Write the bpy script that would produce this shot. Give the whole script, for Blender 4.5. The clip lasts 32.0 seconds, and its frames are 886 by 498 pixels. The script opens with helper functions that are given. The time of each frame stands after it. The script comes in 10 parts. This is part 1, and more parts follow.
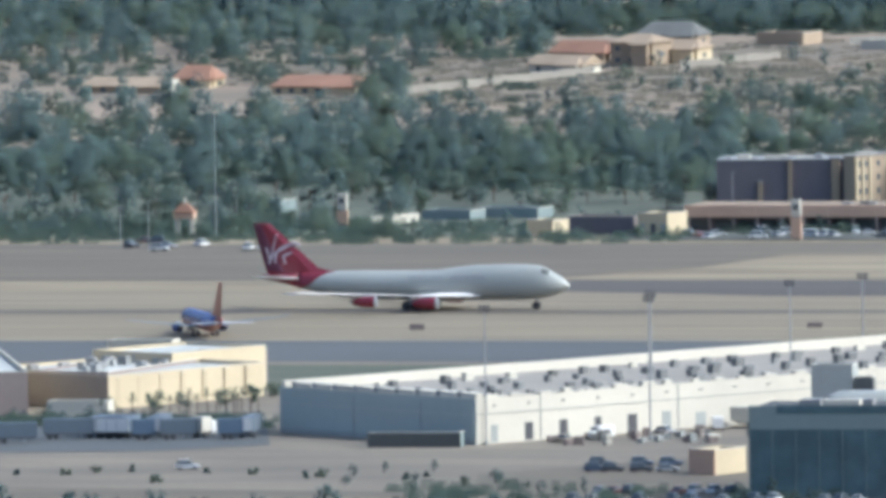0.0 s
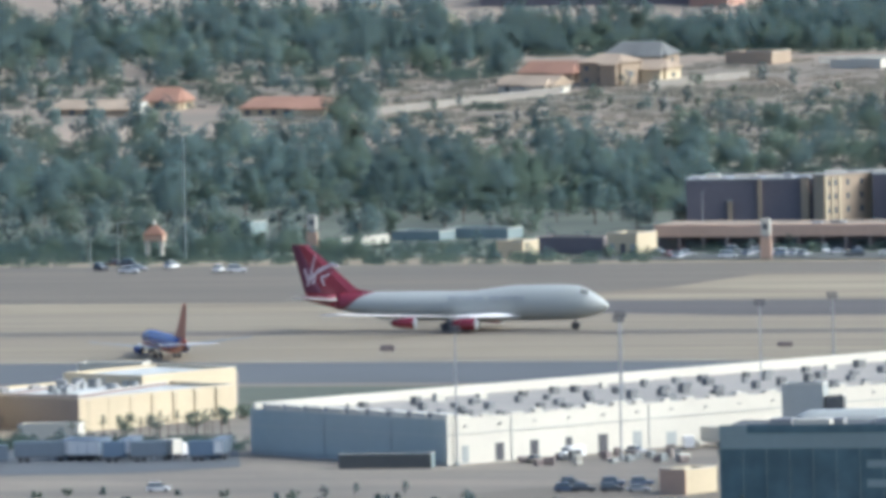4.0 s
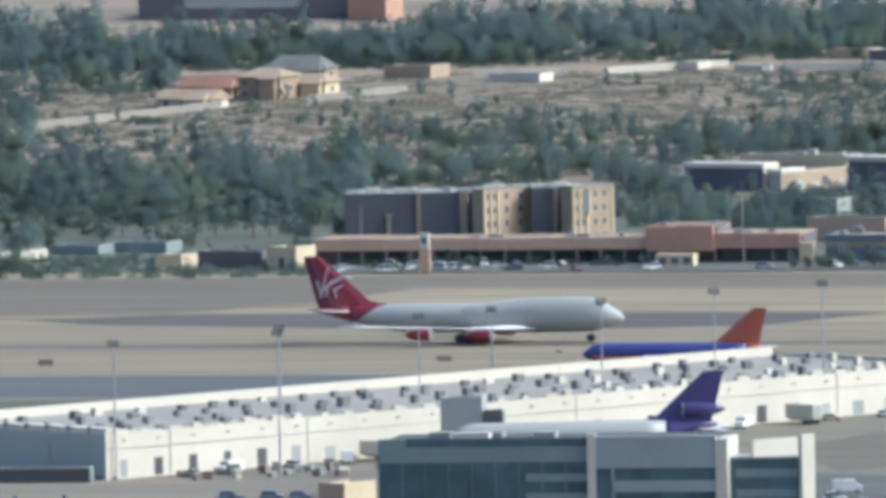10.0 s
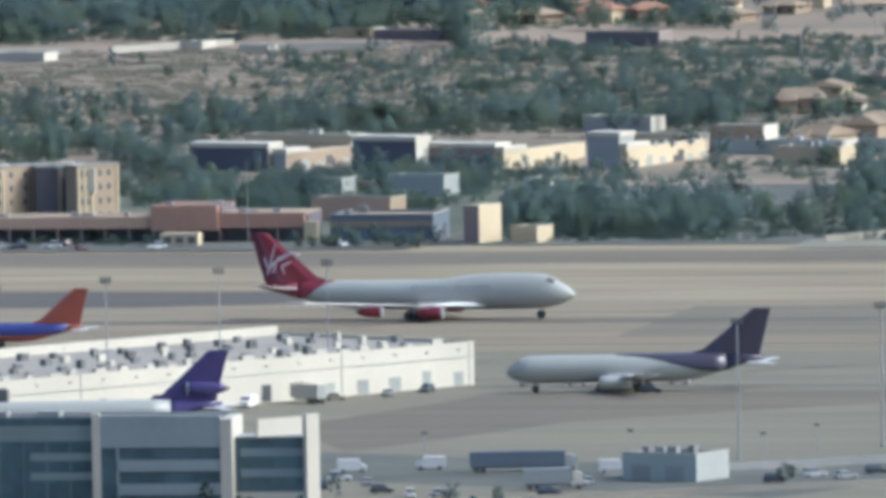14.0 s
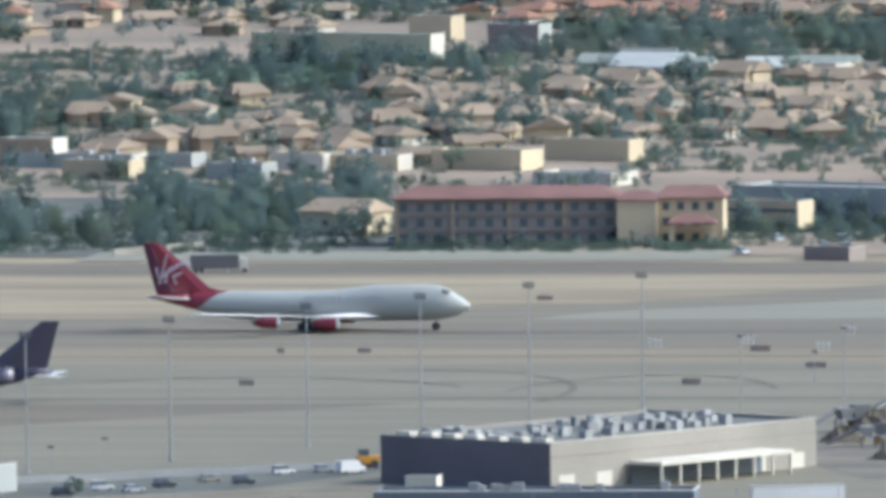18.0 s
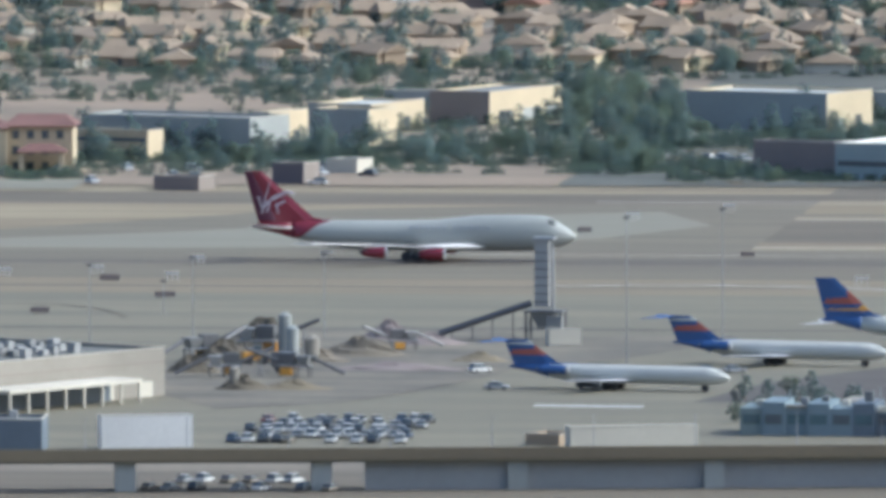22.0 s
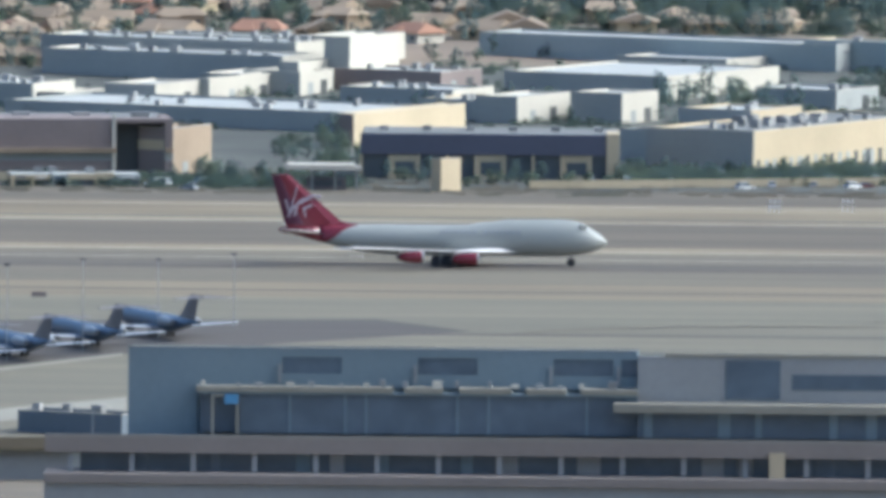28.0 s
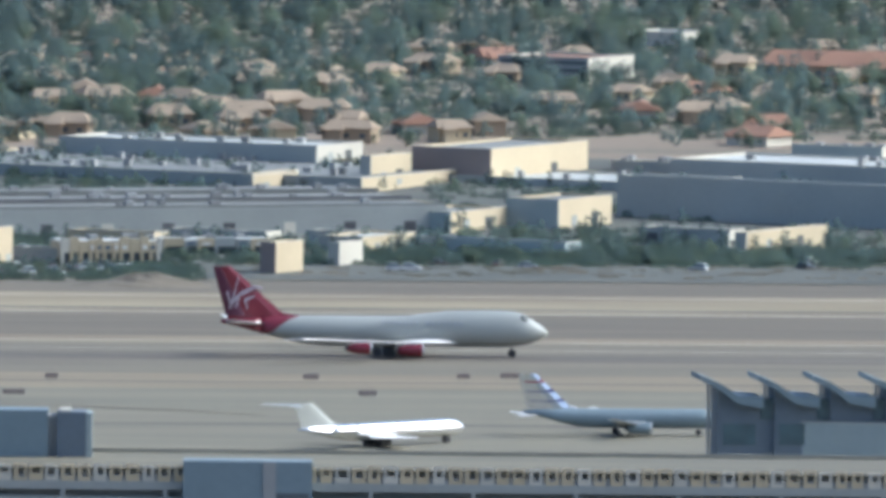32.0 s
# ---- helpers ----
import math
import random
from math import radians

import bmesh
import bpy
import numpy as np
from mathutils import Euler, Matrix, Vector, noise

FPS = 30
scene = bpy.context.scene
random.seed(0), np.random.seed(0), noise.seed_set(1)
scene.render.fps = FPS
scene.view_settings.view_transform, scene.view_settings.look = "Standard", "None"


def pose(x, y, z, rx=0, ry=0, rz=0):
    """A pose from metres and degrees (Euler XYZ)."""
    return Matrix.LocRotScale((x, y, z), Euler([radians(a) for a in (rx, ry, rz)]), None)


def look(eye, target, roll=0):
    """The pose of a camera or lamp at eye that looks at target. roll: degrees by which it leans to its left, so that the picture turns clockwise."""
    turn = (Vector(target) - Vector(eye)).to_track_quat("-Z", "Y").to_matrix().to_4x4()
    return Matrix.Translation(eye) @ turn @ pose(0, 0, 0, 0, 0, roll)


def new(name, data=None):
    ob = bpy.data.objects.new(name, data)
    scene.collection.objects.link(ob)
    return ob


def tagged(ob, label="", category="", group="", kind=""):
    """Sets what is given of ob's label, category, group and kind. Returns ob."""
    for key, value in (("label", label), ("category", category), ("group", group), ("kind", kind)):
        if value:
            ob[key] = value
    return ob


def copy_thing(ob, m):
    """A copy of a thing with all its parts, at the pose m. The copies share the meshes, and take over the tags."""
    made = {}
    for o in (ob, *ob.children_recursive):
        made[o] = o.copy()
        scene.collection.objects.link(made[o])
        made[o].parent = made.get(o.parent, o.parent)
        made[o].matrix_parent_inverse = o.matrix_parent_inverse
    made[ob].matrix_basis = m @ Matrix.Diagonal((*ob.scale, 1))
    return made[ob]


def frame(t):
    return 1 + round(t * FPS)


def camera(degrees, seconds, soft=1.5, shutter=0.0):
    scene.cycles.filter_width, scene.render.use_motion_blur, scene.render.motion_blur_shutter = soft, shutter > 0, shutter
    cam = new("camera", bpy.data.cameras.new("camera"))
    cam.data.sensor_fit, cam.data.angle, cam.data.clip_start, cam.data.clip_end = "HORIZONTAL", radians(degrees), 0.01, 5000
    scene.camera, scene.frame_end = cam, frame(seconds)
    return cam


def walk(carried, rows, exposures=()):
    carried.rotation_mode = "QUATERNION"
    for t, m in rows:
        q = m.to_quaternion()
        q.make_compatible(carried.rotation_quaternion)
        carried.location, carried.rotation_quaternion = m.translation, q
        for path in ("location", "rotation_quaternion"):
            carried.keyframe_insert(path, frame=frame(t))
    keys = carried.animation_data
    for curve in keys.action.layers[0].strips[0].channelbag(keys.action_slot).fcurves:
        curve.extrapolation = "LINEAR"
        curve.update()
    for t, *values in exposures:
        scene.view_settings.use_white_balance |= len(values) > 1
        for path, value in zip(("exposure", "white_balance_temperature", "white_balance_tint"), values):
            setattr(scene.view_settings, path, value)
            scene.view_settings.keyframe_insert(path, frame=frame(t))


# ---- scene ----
# The camera stands on a high roof and pans after the departing airliner.
EYE = (0.0, 0.0, 232.0)
cam = camera(3.0733, 32.0, soft=4.6)
PATH = [
    (0.0, -853.58, 3387.71, 20.31, -0.941),
    (0.5, -857.50, 3385.56, 2.50, -1.240),
    (1.0, -856.82, 3386.43, 13.02, -1.208),
    (1.5, -848.10, 3388.97, 18.42, -1.305),
    (2.0, -845.83, 3389.58, 19.06, -1.327),
    (2.5, -852.09, 3388.22, 22.43, -1.254),
    (4.5, -843.26, 3390.65, 26.07, -1.228),
    (5.0, -836.26, 3392.52, 28.40, -1.291),
    (5.5, -831.85, 3393.47, 26.06, -1.361),
    (6.0, -823.44, 3395.23, 21.38, -1.362),
    (6.5, -820.09, 3395.70, 15.96, -1.440),
    (7.0, -815.31, 3397.02, 18.59, -1.447),
    (7.5, -810.53, 3398.44, 23.03, -1.382),
    (8.0, -805.24, 3399.69, 22.99, -1.329),
    (8.5, -798.11, 3401.21, 20.35, -1.336),
    (9.0, -789.57, 3403.28, 21.55, -1.412),
    (9.5, -784.65, 3404.55, 23.82, -1.366),
    (10.0, -777.00, 3406.45, 26.11, -1.178),
    (10.5, -760.65, 3410.16, 26.57, -1.087),
    (11.0, -741.96, 3414.07, 23.11, -1.171),
    (11.5, -726.05, 3417.35, 20.95, -1.153),
    (12.0, -719.97, 3418.70, 21.86, -1.224),
    (12.5, -715.57, 3419.65, 22.33, -1.153),
    (13.0, -705.33, 3421.66, 20.51, -1.149),
    (13.5, -689.59, 3424.82, 19.78, -1.092),
    (15.5, -631.44, 3435.84, 16.88, -1.099),
    (16.0, -614.13, 3438.84, 14.76, -1.045),
    (16.5, -592.59, 3442.78, 17.32, -0.978),
    (17.0, -577.78, 3445.39, 18.79, -0.893),
    (17.5, -556.28, 3449.00, 19.96, -0.725),
    (18.0, -525.85, 3453.79, 20.38, -0.635),
    (18.5, -504.72, 3457.01, 21.38, -0.598),
    (19.0, -494.73, 3458.50, 22.17, -0.699),
    (19.5, -491.23, 3459.06, 23.22, -0.588),
    (20.0, -481.92, 3460.42, 24.07, -0.512),
    (20.5, -460.66, 3463.20, 22.11, -0.391),
    (21.0, -436.18, 3465.85, 13.73, -0.349),
    (21.5, -411.51, 3468.47, 7.56, -0.228),
    (22.0, -389.15, 3470.85, 4.43, -0.154),
    (22.5, -365.07, 3473.79, 9.44, -0.139),
    (23.0, -343.93, 3476.22, 13.76, -0.066),
    (23.5, -307.84, 3479.78, 16.60, 0.072),
    (24.0, -278.83, 3482.16, 15.58, 0.117),
    (24.5, -262.89, 3483.03, 9.81, 0.060),
    (26.5, -157.57, 3490.15, 22.25, 0.258),
    (27.0, -140.61, 3489.93, 6.95, 0.323),
    (27.5, -118.44, 3490.35, 0.79, 0.291),
    (28.0, -90.86, 3491.39, 4.04, 0.468),
    (28.5, -66.13, 3491.97, 4.52, 0.511),
    (29.0, -37.06, 3493.01, 14.05, 0.559),
    (29.5, -7.76, 3492.91, 9.50, 0.563),
    (30.0, 21.34, 3492.72, 7.37, 0.616),
    (30.5, 50.16, 3492.56, 9.43, 0.562),
    (31.0, 82.85, 3492.07, 11.65, 0.765),
    (31.5, 147.43, 3490.57, 21.79, 0.720),
    (32.0, 167.43, 3489.78, 23.60, 0.633),
]
walk(cam, [(t, look(EYE, (tx, ty, tz), roll)) for t, tx, ty, tz, roll in PATH],
     exposures=[(t, 0.56 + e, 5120, 6) for t, e in ((0.0, 0.04), (1.0, -0.18), (2.0, -0.02), (5.0, 0.1), (10.0, 0.0), (12.0, -0.16), (13.5, -0.12), (16.0, 0.0), (18.0, 0.04), (20.0, -0.02), (22.0, -0.12), (24.0, 0.0), (32.0, 0.0))])

# ---- light ----
SUN_AZ, SUN_EL = 8.0, 39.0   # degrees from +x towards +y, and above the ground
world = bpy.data.worlds.new("sky")
scene.world = world
world.use_nodes = True
wn = world.node_tree
sky = wn.nodes.new("ShaderNodeTexSky")
sky.sky_type = "NISHITA"
sky.sun_disc = False
sky.sun_elevation = radians(SUN_EL)
sky.sun_rotation = radians(90 - SUN_AZ)
sky.dust_density = 6.5
sky.air_density = 1.0
wn.links.new(sky.outputs[0], wn.nodes["Background"].inputs[0])
wn.nodes["Background"].inputs[1].default_value = 0.15
sun_data = bpy.data.lights.new("sun", "SUN")
sun_data.energy, sun_data.angle, sun_data.color = 1.5, radians(10.0), (1.0, 0.9, 0.74)
sun_way = Vector((math.cos(radians(SUN_AZ)) * math.cos(radians(SUN_EL)), math.sin(radians(SUN_AZ)) * math.cos(radians(SUN_EL)), math.sin(radians(SUN_EL))))
sun = new("sun", sun_data)
sun.matrix_world = look(sun_way * 50, (0, 0, 0))


# ---- materials ----
def mat(name, base, rough=0.7, vary=0.15, grain=0.6, patch=0.05, bump=0.15, metal=0.0, each=0.0, tint=None, along=1.0):
    """A surface with grain and broad patches; each: how much single objects differ; tint: the colour of the patches; along: how far they stretch along x."""
    m = bpy.data.materials.new(name)
    m.use_nodes = True
    nt = m.node_tree
    b = nt.nodes["Principled BSDF"]
    b.inputs["Roughness"].default_value = rough
    b.inputs["Metallic"].default_value = metal
    tc = nt.nodes.new("ShaderNodeTexCoord")
    fine = nt.nodes.new("ShaderNodeTexNoise")
    fine.inputs["Scale"].default_value = grain
    fine.inputs["Detail"].default_value = 6
    broad = nt.nodes.new("ShaderNodeTexNoise")
    broad.inputs["Scale"].default_value = patch
    broad.inputs["Detail"].default_value = 4
    mp = nt.nodes.new("ShaderNodeMapping")
    mp.inputs["Scale"].default_value = (1.0 / along, 1.0, 1.0)
    nt.links.new(tc.outputs["Object"], mp.inputs["Vector"])
    nt.links.new(tc.outputs["Object"], fine.inputs["Vector"])
    nt.links.new(mp.outputs["Vector"], broad.inputs["Vector"])
    r = nt.nodes.new("ShaderNodeValToRGB")
    lo = tint or tuple(v * (1 - vary) for v in base)
    r.color_ramp.elements[0].position, r.color_ramp.elements[0].color = 0.35, (*lo, 1)
    r.color_ramp.elements[1].position, r.color_ramp.elements[1].color = 0.65, (*(min(1, v * (1 + vary * 0.6)) for v in base), 1)
    nt.links.new(broad.outputs["Fac"], r.inputs["Fac"])
    hsv = nt.nodes.new("ShaderNodeHueSaturation")
    nt.links.new(r.outputs["Color"], hsv.inputs["Color"])
    mr = nt.nodes.new("ShaderNodeMapRange")
    mr.inputs["To Min"].default_value, mr.inputs["To Max"].default_value = 1 - vary, 1 + vary
    nt.links.new(fine.outputs["Fac"], mr.inputs["Value"])
    if each:
        info = nt.nodes.new("ShaderNodeObjectInfo")
        mr2 = nt.nodes.new("ShaderNodeMapRange")
        mr2.inputs["To Min"].default_value, mr2.inputs["To Max"].default_value = 1 - each, 1 + each
        nt.links.new(info.outputs["Random"], mr2.inputs["Value"])
        mul = nt.nodes.new("ShaderNodeMath")
        mul.operation = "MULTIPLY"
        nt.links.new(mr.outputs["Result"], mul.inputs[0])
        nt.links.new(mr2.outputs["Result"], mul.inputs[1])
        nt.links.new(mul.outputs[0], hsv.inputs["Value"])
    else:
        nt.links.new(mr.outputs["Result"], hsv.inputs["Value"])
    nt.links.new(hsv.outputs["Color"], b.inputs["Base Color"])
    if bump:
        bp = nt.nodes.new("ShaderNodeBump")
        bp.inputs["Strength"].default_value = bump
        bp.inputs["Distance"].default_value = 0.1
        nt.links.new(fine.outputs["Fac"], bp.inputs["Height"])
        nt.links.new(bp.outputs["Normal"], b.inputs["Normal"])
    return m


SAND = mat("desert_sand", (0.194, 0.167, 0.123), 0.95, 0.16, 0.4, 0.04, 0.4, tint=(0.139, 0.12, 0.0917), along=3.0)
SCRUB = mat("dry_scrubland", (0.25, 0.193, 0.136), 0.95, 0.2, 0.25, 0.02, 0.4, tint=(0.16, 0.136, 0.098), along=7.0)
INFIELD = mat("infield_gravel", (0.275, 0.231, 0.147), 0.95, 0.1, 0.5, 0.05, 0.3, along=6.0, tint=(0.178, 0.145, 0.093))
CONCRETE = mat("runway_concrete", (0.233, 0.193, 0.124), 0.85, 0.08, 0.5, 0.12, 0.1, along=12.0, tint=(0.178, 0.149, 0.0986))
APRON = mat("apron_concrete", (0.185, 0.167, 0.113), 0.8, 0.09, 0.3, 0.06, 0.1, along=8.0, tint=(0.15, 0.137, 0.0958))
ASPHALT = mat("asphalt", (0.142, 0.12, 0.0822), 0.85, 0.12, 0.4, 0.08, 0.15, along=10.0, tint=(0.111, 0.0947, 0.0676))
MIDGREY = mat("worn_grey_concrete", (0.168, 0.147, 0.1), 0.85, 0.1, 0.4, 0.1, 0.1, along=14.0, tint=(0.138, 0.121, 0.0856))
EXITPALE = mat("pale_grey_concrete", (0.215, 0.204, 0.153), 0.85, 0.07, 0.4, 0.08, 0.1, along=8.0)
YARDGREY = mat("dark_grey_asphalt", (0.09, 0.08, 0.067), 0.85, 0.12, 0.4, 0.08, 0.15, along=10.0)
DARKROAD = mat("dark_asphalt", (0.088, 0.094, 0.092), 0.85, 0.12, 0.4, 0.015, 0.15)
RUBBER = mat("rubber_marked_asphalt", (0.134, 0.113, 0.0819), 0.8, 0.2, 0.2, 0.25, 0.1, along=25.0, tint=(0.0753, 0.0658, 0.0514))
PAINT = mat("white_line_paint", (0.75, 0.74, 0.7), 0.7, 0.1, 1.5, 0.05, 0.05)
WORNPAINT = mat("worn_line_paint", (0.42, 0.4, 0.34), 0.8, 0.15, 0.8, 0.1, 0.05, along=20.0)
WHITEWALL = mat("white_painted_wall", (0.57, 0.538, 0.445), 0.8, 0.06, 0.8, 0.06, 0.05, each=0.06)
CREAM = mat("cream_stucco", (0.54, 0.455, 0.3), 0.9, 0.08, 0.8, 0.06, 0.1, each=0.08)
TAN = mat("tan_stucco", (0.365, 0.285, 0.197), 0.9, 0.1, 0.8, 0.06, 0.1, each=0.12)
BEIGE = mat("beige_precast_concrete", (0.292, 0.27, 0.227), 0.9, 0.09, 0.8, 0.06, 0.1, each=0.06)
SLATE = mat("slate_blue_cladding", (0.304, 0.326, 0.327), 0.55, 0.07, 0.8, 0.05, 0.05)
ROOFDARK = mat("dark_gravel_roof", (0.15, 0.152, 0.138), 0.95, 0.15, 0.8, 0.08, 0.2, each=0.1)
DARKSLATE = mat("dark_slate_cladding", (0.135, 0.165, 0.195), 0.6, 0.1, 0.8, 0.05, 0.05)
TAUPE = mat("taupe_stucco", (0.27, 0.235, 0.205), 0.9, 0.08, 0.8, 0.06, 0.1)
OFFICEWALL = mat("teal_grey_panel", (0.225, 0.275, 0.265), 0.5, 0.08, 0.8, 0.05, 0.05)
OFFICEGREY = mat("pale_teal_grey_panel", (0.29, 0.33, 0.325), 0.6, 0.08, 0.8, 0.05, 0.05)
BLUESIGN = mat("blue_sign_panel", (0.12, 0.3, 0.5), 0.5, 0.05, 0.5, 0.2, 0.0)
YARD = mat("old_dark_asphalt", (0.108, 0.11, 0.09), 0.9, 0.18, 0.3, 0.03, 0.15, tint=(0.075, 0.08, 0.066))
WORKS = mat("churned_gravel_ground", (0.165, 0.147, 0.108), 0.95, 0.25, 0.35, 0.06, 0.5, tint=(0.105, 0.096, 0.078), along=2.0)
NAVYFRONT = mat("navy_store_front", (0.1, 0.105, 0.14), 0.6, 0.1, 0.8, 0.06, 0.05)
NAVYGLASS = mat("slate_blue_glass", (0.115, 0.15, 0.185), 0.25, 0.12, 0.3, 0.15, 0.0)
# Ramp concrete; also lends terminal edges a painted sunlit tone.
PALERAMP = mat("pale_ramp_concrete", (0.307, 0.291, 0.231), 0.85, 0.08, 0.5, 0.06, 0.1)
LAWN = mat("watered_lawn", (0.11, 0.165, 0.085), 0.95, 0.15, 0.4, 0.03, 0.3, tint=(0.085, 0.135, 0.07))
VERGE = mat("dry_green_verge", (0.095, 0.103, 0.069), 0.95, 0.2, 0.4, 0.03, 0.3, tint=(0.0694, 0.0804, 0.0548), along=4.0)
# Dark brown stucco; also puts shade into hotel wings and back walls.
DUSK = mat("dark_and_shade_brown_stucco", (0.155, 0.14, 0.152), 0.9, 0.1, 0.8, 0.06, 0.1)
DRYSCRUB = mat("dry_scrub_tufts", (0.235, 0.2, 0.145), 0.95, 0.15, 0.4, 0.02, 0.1, tint=(0.165, 0.16, 0.118))
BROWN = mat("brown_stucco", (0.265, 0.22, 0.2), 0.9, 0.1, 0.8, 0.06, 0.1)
# On the warehouse end this grey-green puts shade into a white wall's colour.
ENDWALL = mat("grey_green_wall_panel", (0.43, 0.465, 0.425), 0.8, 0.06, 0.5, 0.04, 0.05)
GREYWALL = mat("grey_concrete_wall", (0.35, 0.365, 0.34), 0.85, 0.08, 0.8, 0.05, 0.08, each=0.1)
TOWERBLUE = mat("blue_grey_render", (0.2, 0.255, 0.28), 0.7, 0.08, 0.8, 0.05, 0.05)
BLUEGREY = mat("bluegrey_metal_cladding", (0.335, 0.385, 0.375), 0.5, 0.08, 0.8, 0.05, 0.05)
ARCADERED = mat("red_brown_stucco", (0.44, 0.265, 0.195), 0.9, 0.08, 0.8, 0.06, 0.1)
ORANGE = mat("orange_stucco", (0.54, 0.375, 0.265), 0.9, 0.08, 0.8, 0.06, 0.1)
ROOFGREY = mat("grey_roof_membrane", (0.195, 0.2, 0.185), 0.85, 0.12, 0.5, 0.05, 0.1, each=0.12)
ROOFWHITE = mat("white_roof_membrane", (0.46, 0.47, 0.43), 0.85, 0.1, 0.5, 0.05, 0.1)
HOTELROOF = mat("dark_red_tiles", (0.195, 0.105, 0.085), 0.9, 0.15, 1.6, 0.1, 0.4)
TERRACOTTA = mat("terracotta_tiles", (0.3, 0.165, 0.105), 0.9, 0.15, 1.6, 0.1, 0.4, each=0.15)
ROOFTAN = mat("tan_roof_tiles", (0.295, 0.228, 0.155), 0.9, 0.15, 1.6, 0.1, 0.4, each=0.2)
GLASS = mat("dark_window_glass", (0.1, 0.12, 0.135), 0.14, 0.1, 0.5, 0.1, 0.0)
TEALGLASS = mat("teal_curtain_glass", (0.09, 0.14, 0.157), 0.2, 0.2, 0.3, 0.15, 0.0)
DARK = mat("dark_opening", (0.085, 0.085, 0.09), 0.8, 0.1)
STEEL = mat("galvanised_steel", (0.4, 0.41, 0.41), 0.45, 0.1, 1.0, 0.2, 0.05, 0.6)
DARKSTEEL = mat("dark_steel", (0.16, 0.16, 0.16), 0.5, 0.1, 1.0, 0.2, 0.05, 0.4)
UNITGREY = mat("rooftop_unit_metal", (0.306, 0.306, 0.291), 0.6, 0.1, 1.0, 0.2, 0.05, each=0.25)
UNITDARK = mat("weathered_unit_metal", (0.17, 0.172, 0.165), 0.65, 0.12, 1.0, 0.2, 0.05, each=0.3)
BARK = mat("bark", (0.12, 0.09, 0.07), 0.95, 0.2, 2.0, 0.3, 0.5)
# Blue of the distant haze is mixed into this leaf green.
LEAF = mat("haze_tinted_green_leaves", (0.158, 0.22, 0.2), 0.8, 0.12, 0.3, 0.05, 0.0, each=0.12, tint=(0.122, 0.172, 0.166))
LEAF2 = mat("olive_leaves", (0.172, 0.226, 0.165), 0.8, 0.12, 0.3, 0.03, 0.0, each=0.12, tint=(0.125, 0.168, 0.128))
for leafy in (LEAF, LEAF2):
    nt = leafy.node_tree
    out = nt.nodes["Material Output"]
    body = nt.nodes["Principled BSDF"]
    body.inputs["Specular IOR Level"].default_value = 0.2
    through_leaf = nt.nodes.new("ShaderNodeBsdfTranslucent")
    nt.links.new(body.inputs["Base Color"].links[0].from_socket, through_leaf.inputs["Color"])
    mixed = nt.nodes.new("ShaderNodeMixShader")
    mixed.inputs[0].default_value = 0.55
    nt.links.new(body.outputs[0], mixed.inputs[1])
    nt.links.new(through_leaf.outputs[0], mixed.inputs[2])
    gaps = nt.nodes.new("ShaderNodeBsdfTransparent")
    sparse = nt.nodes.new("ShaderNodeMixShader")
    sparse.inputs[0].default_value = 0.52
    nt.links.new(mixed.outputs[0], sparse.inputs[1])
    nt.links.new(gaps.outputs[0], sparse.inputs[2])
    nt.links.new(sparse.outputs[0], out.inputs["Surface"])
RUBBERTYRE = mat("tyre_rubber", (0.06, 0.06, 0.062), 0.85, 0.1)
PWHITE = mat("white_aircraft_paint", (0.365, 0.377, 0.34), 0.38, 0.03, 0.3, 0.08, 0.0)
PCREAM = mat("cream_white_aircraft_paint", (0.56, 0.56, 0.5), 0.35, 0.03, 0.3, 0.08, 0.0)
PALEROOF = mat("pale_teal_metal_roof", (0.225, 0.245, 0.205), 0.9, 0.08, 0.6, 0.1, 0.05)
PSILVER = mat("polished_aluminium", (0.85, 0.86, 0.87), 0.2, 0.05, 0.4, 0.1, 0.0, 0.9)
PRED = mat("red_aircraft_paint", (0.205, 0.03, 0.045), 0.25, 0.06, 0.3, 0.1, 0.0)
PREDDARK = mat("dark_crimson_aircraft_paint", (0.105, 0.022, 0.05), 0.3, 0.08, 0.3, 0.1, 0.0)
PBLUE = mat("deep_blue_paint", (0.06, 0.07, 0.24), 0.25, 0.05, 0.3, 0.1, 0.0)
PORANGE = mat("orange_aircraft_paint", (0.37, 0.105, 0.068), 0.3, 0.05, 0.3, 0.1, 0.0)
PROYAL = mat("royal_blue_paint", (0.055, 0.115, 0.28), 0.25, 0.05, 0.3, 0.1, 0.0)
PPURPLE = mat("purple_aircraft_paint", (0.06, 0.048, 0.15), 0.25, 0.05, 0.3, 0.1, 0.0)
PDARK = mat("dark_brown_aircraft_paint", (0.06, 0.055, 0.08), 0.3, 0.05, 0.3, 0.1, 0.0)
PTAILGREY = mat("brown_grey_tail_paint", (0.15, 0.14, 0.145), 0.4, 0.05, 0.3, 0.1, 0.0)
PNAVY = mat("navy_aircraft_paint", (0.12, 0.165, 0.225), 0.25, 0.05, 0.3, 0.1, 0.0)
PYELLOW = mat("golden_aircraft_paint", (0.65, 0.33, 0.05), 0.3, 0.05, 0.3, 0.1, 0.0)
PSCRAWL = mat("faded_white_livery_paint", (0.5, 0.42, 0.45), 0.4, 0.06, 0.3, 0.1, 0.0)
PLETTER = mat("pale_grey_livery_paint", (0.4, 0.425, 0.44), 0.4, 0.06, 0.3, 0.1, 0.0)
PLEDGE = mat("weathered_grey_panel", (0.321, 0.326, 0.315), 0.8, 0.08, 0.8, 0.05, 0.05)
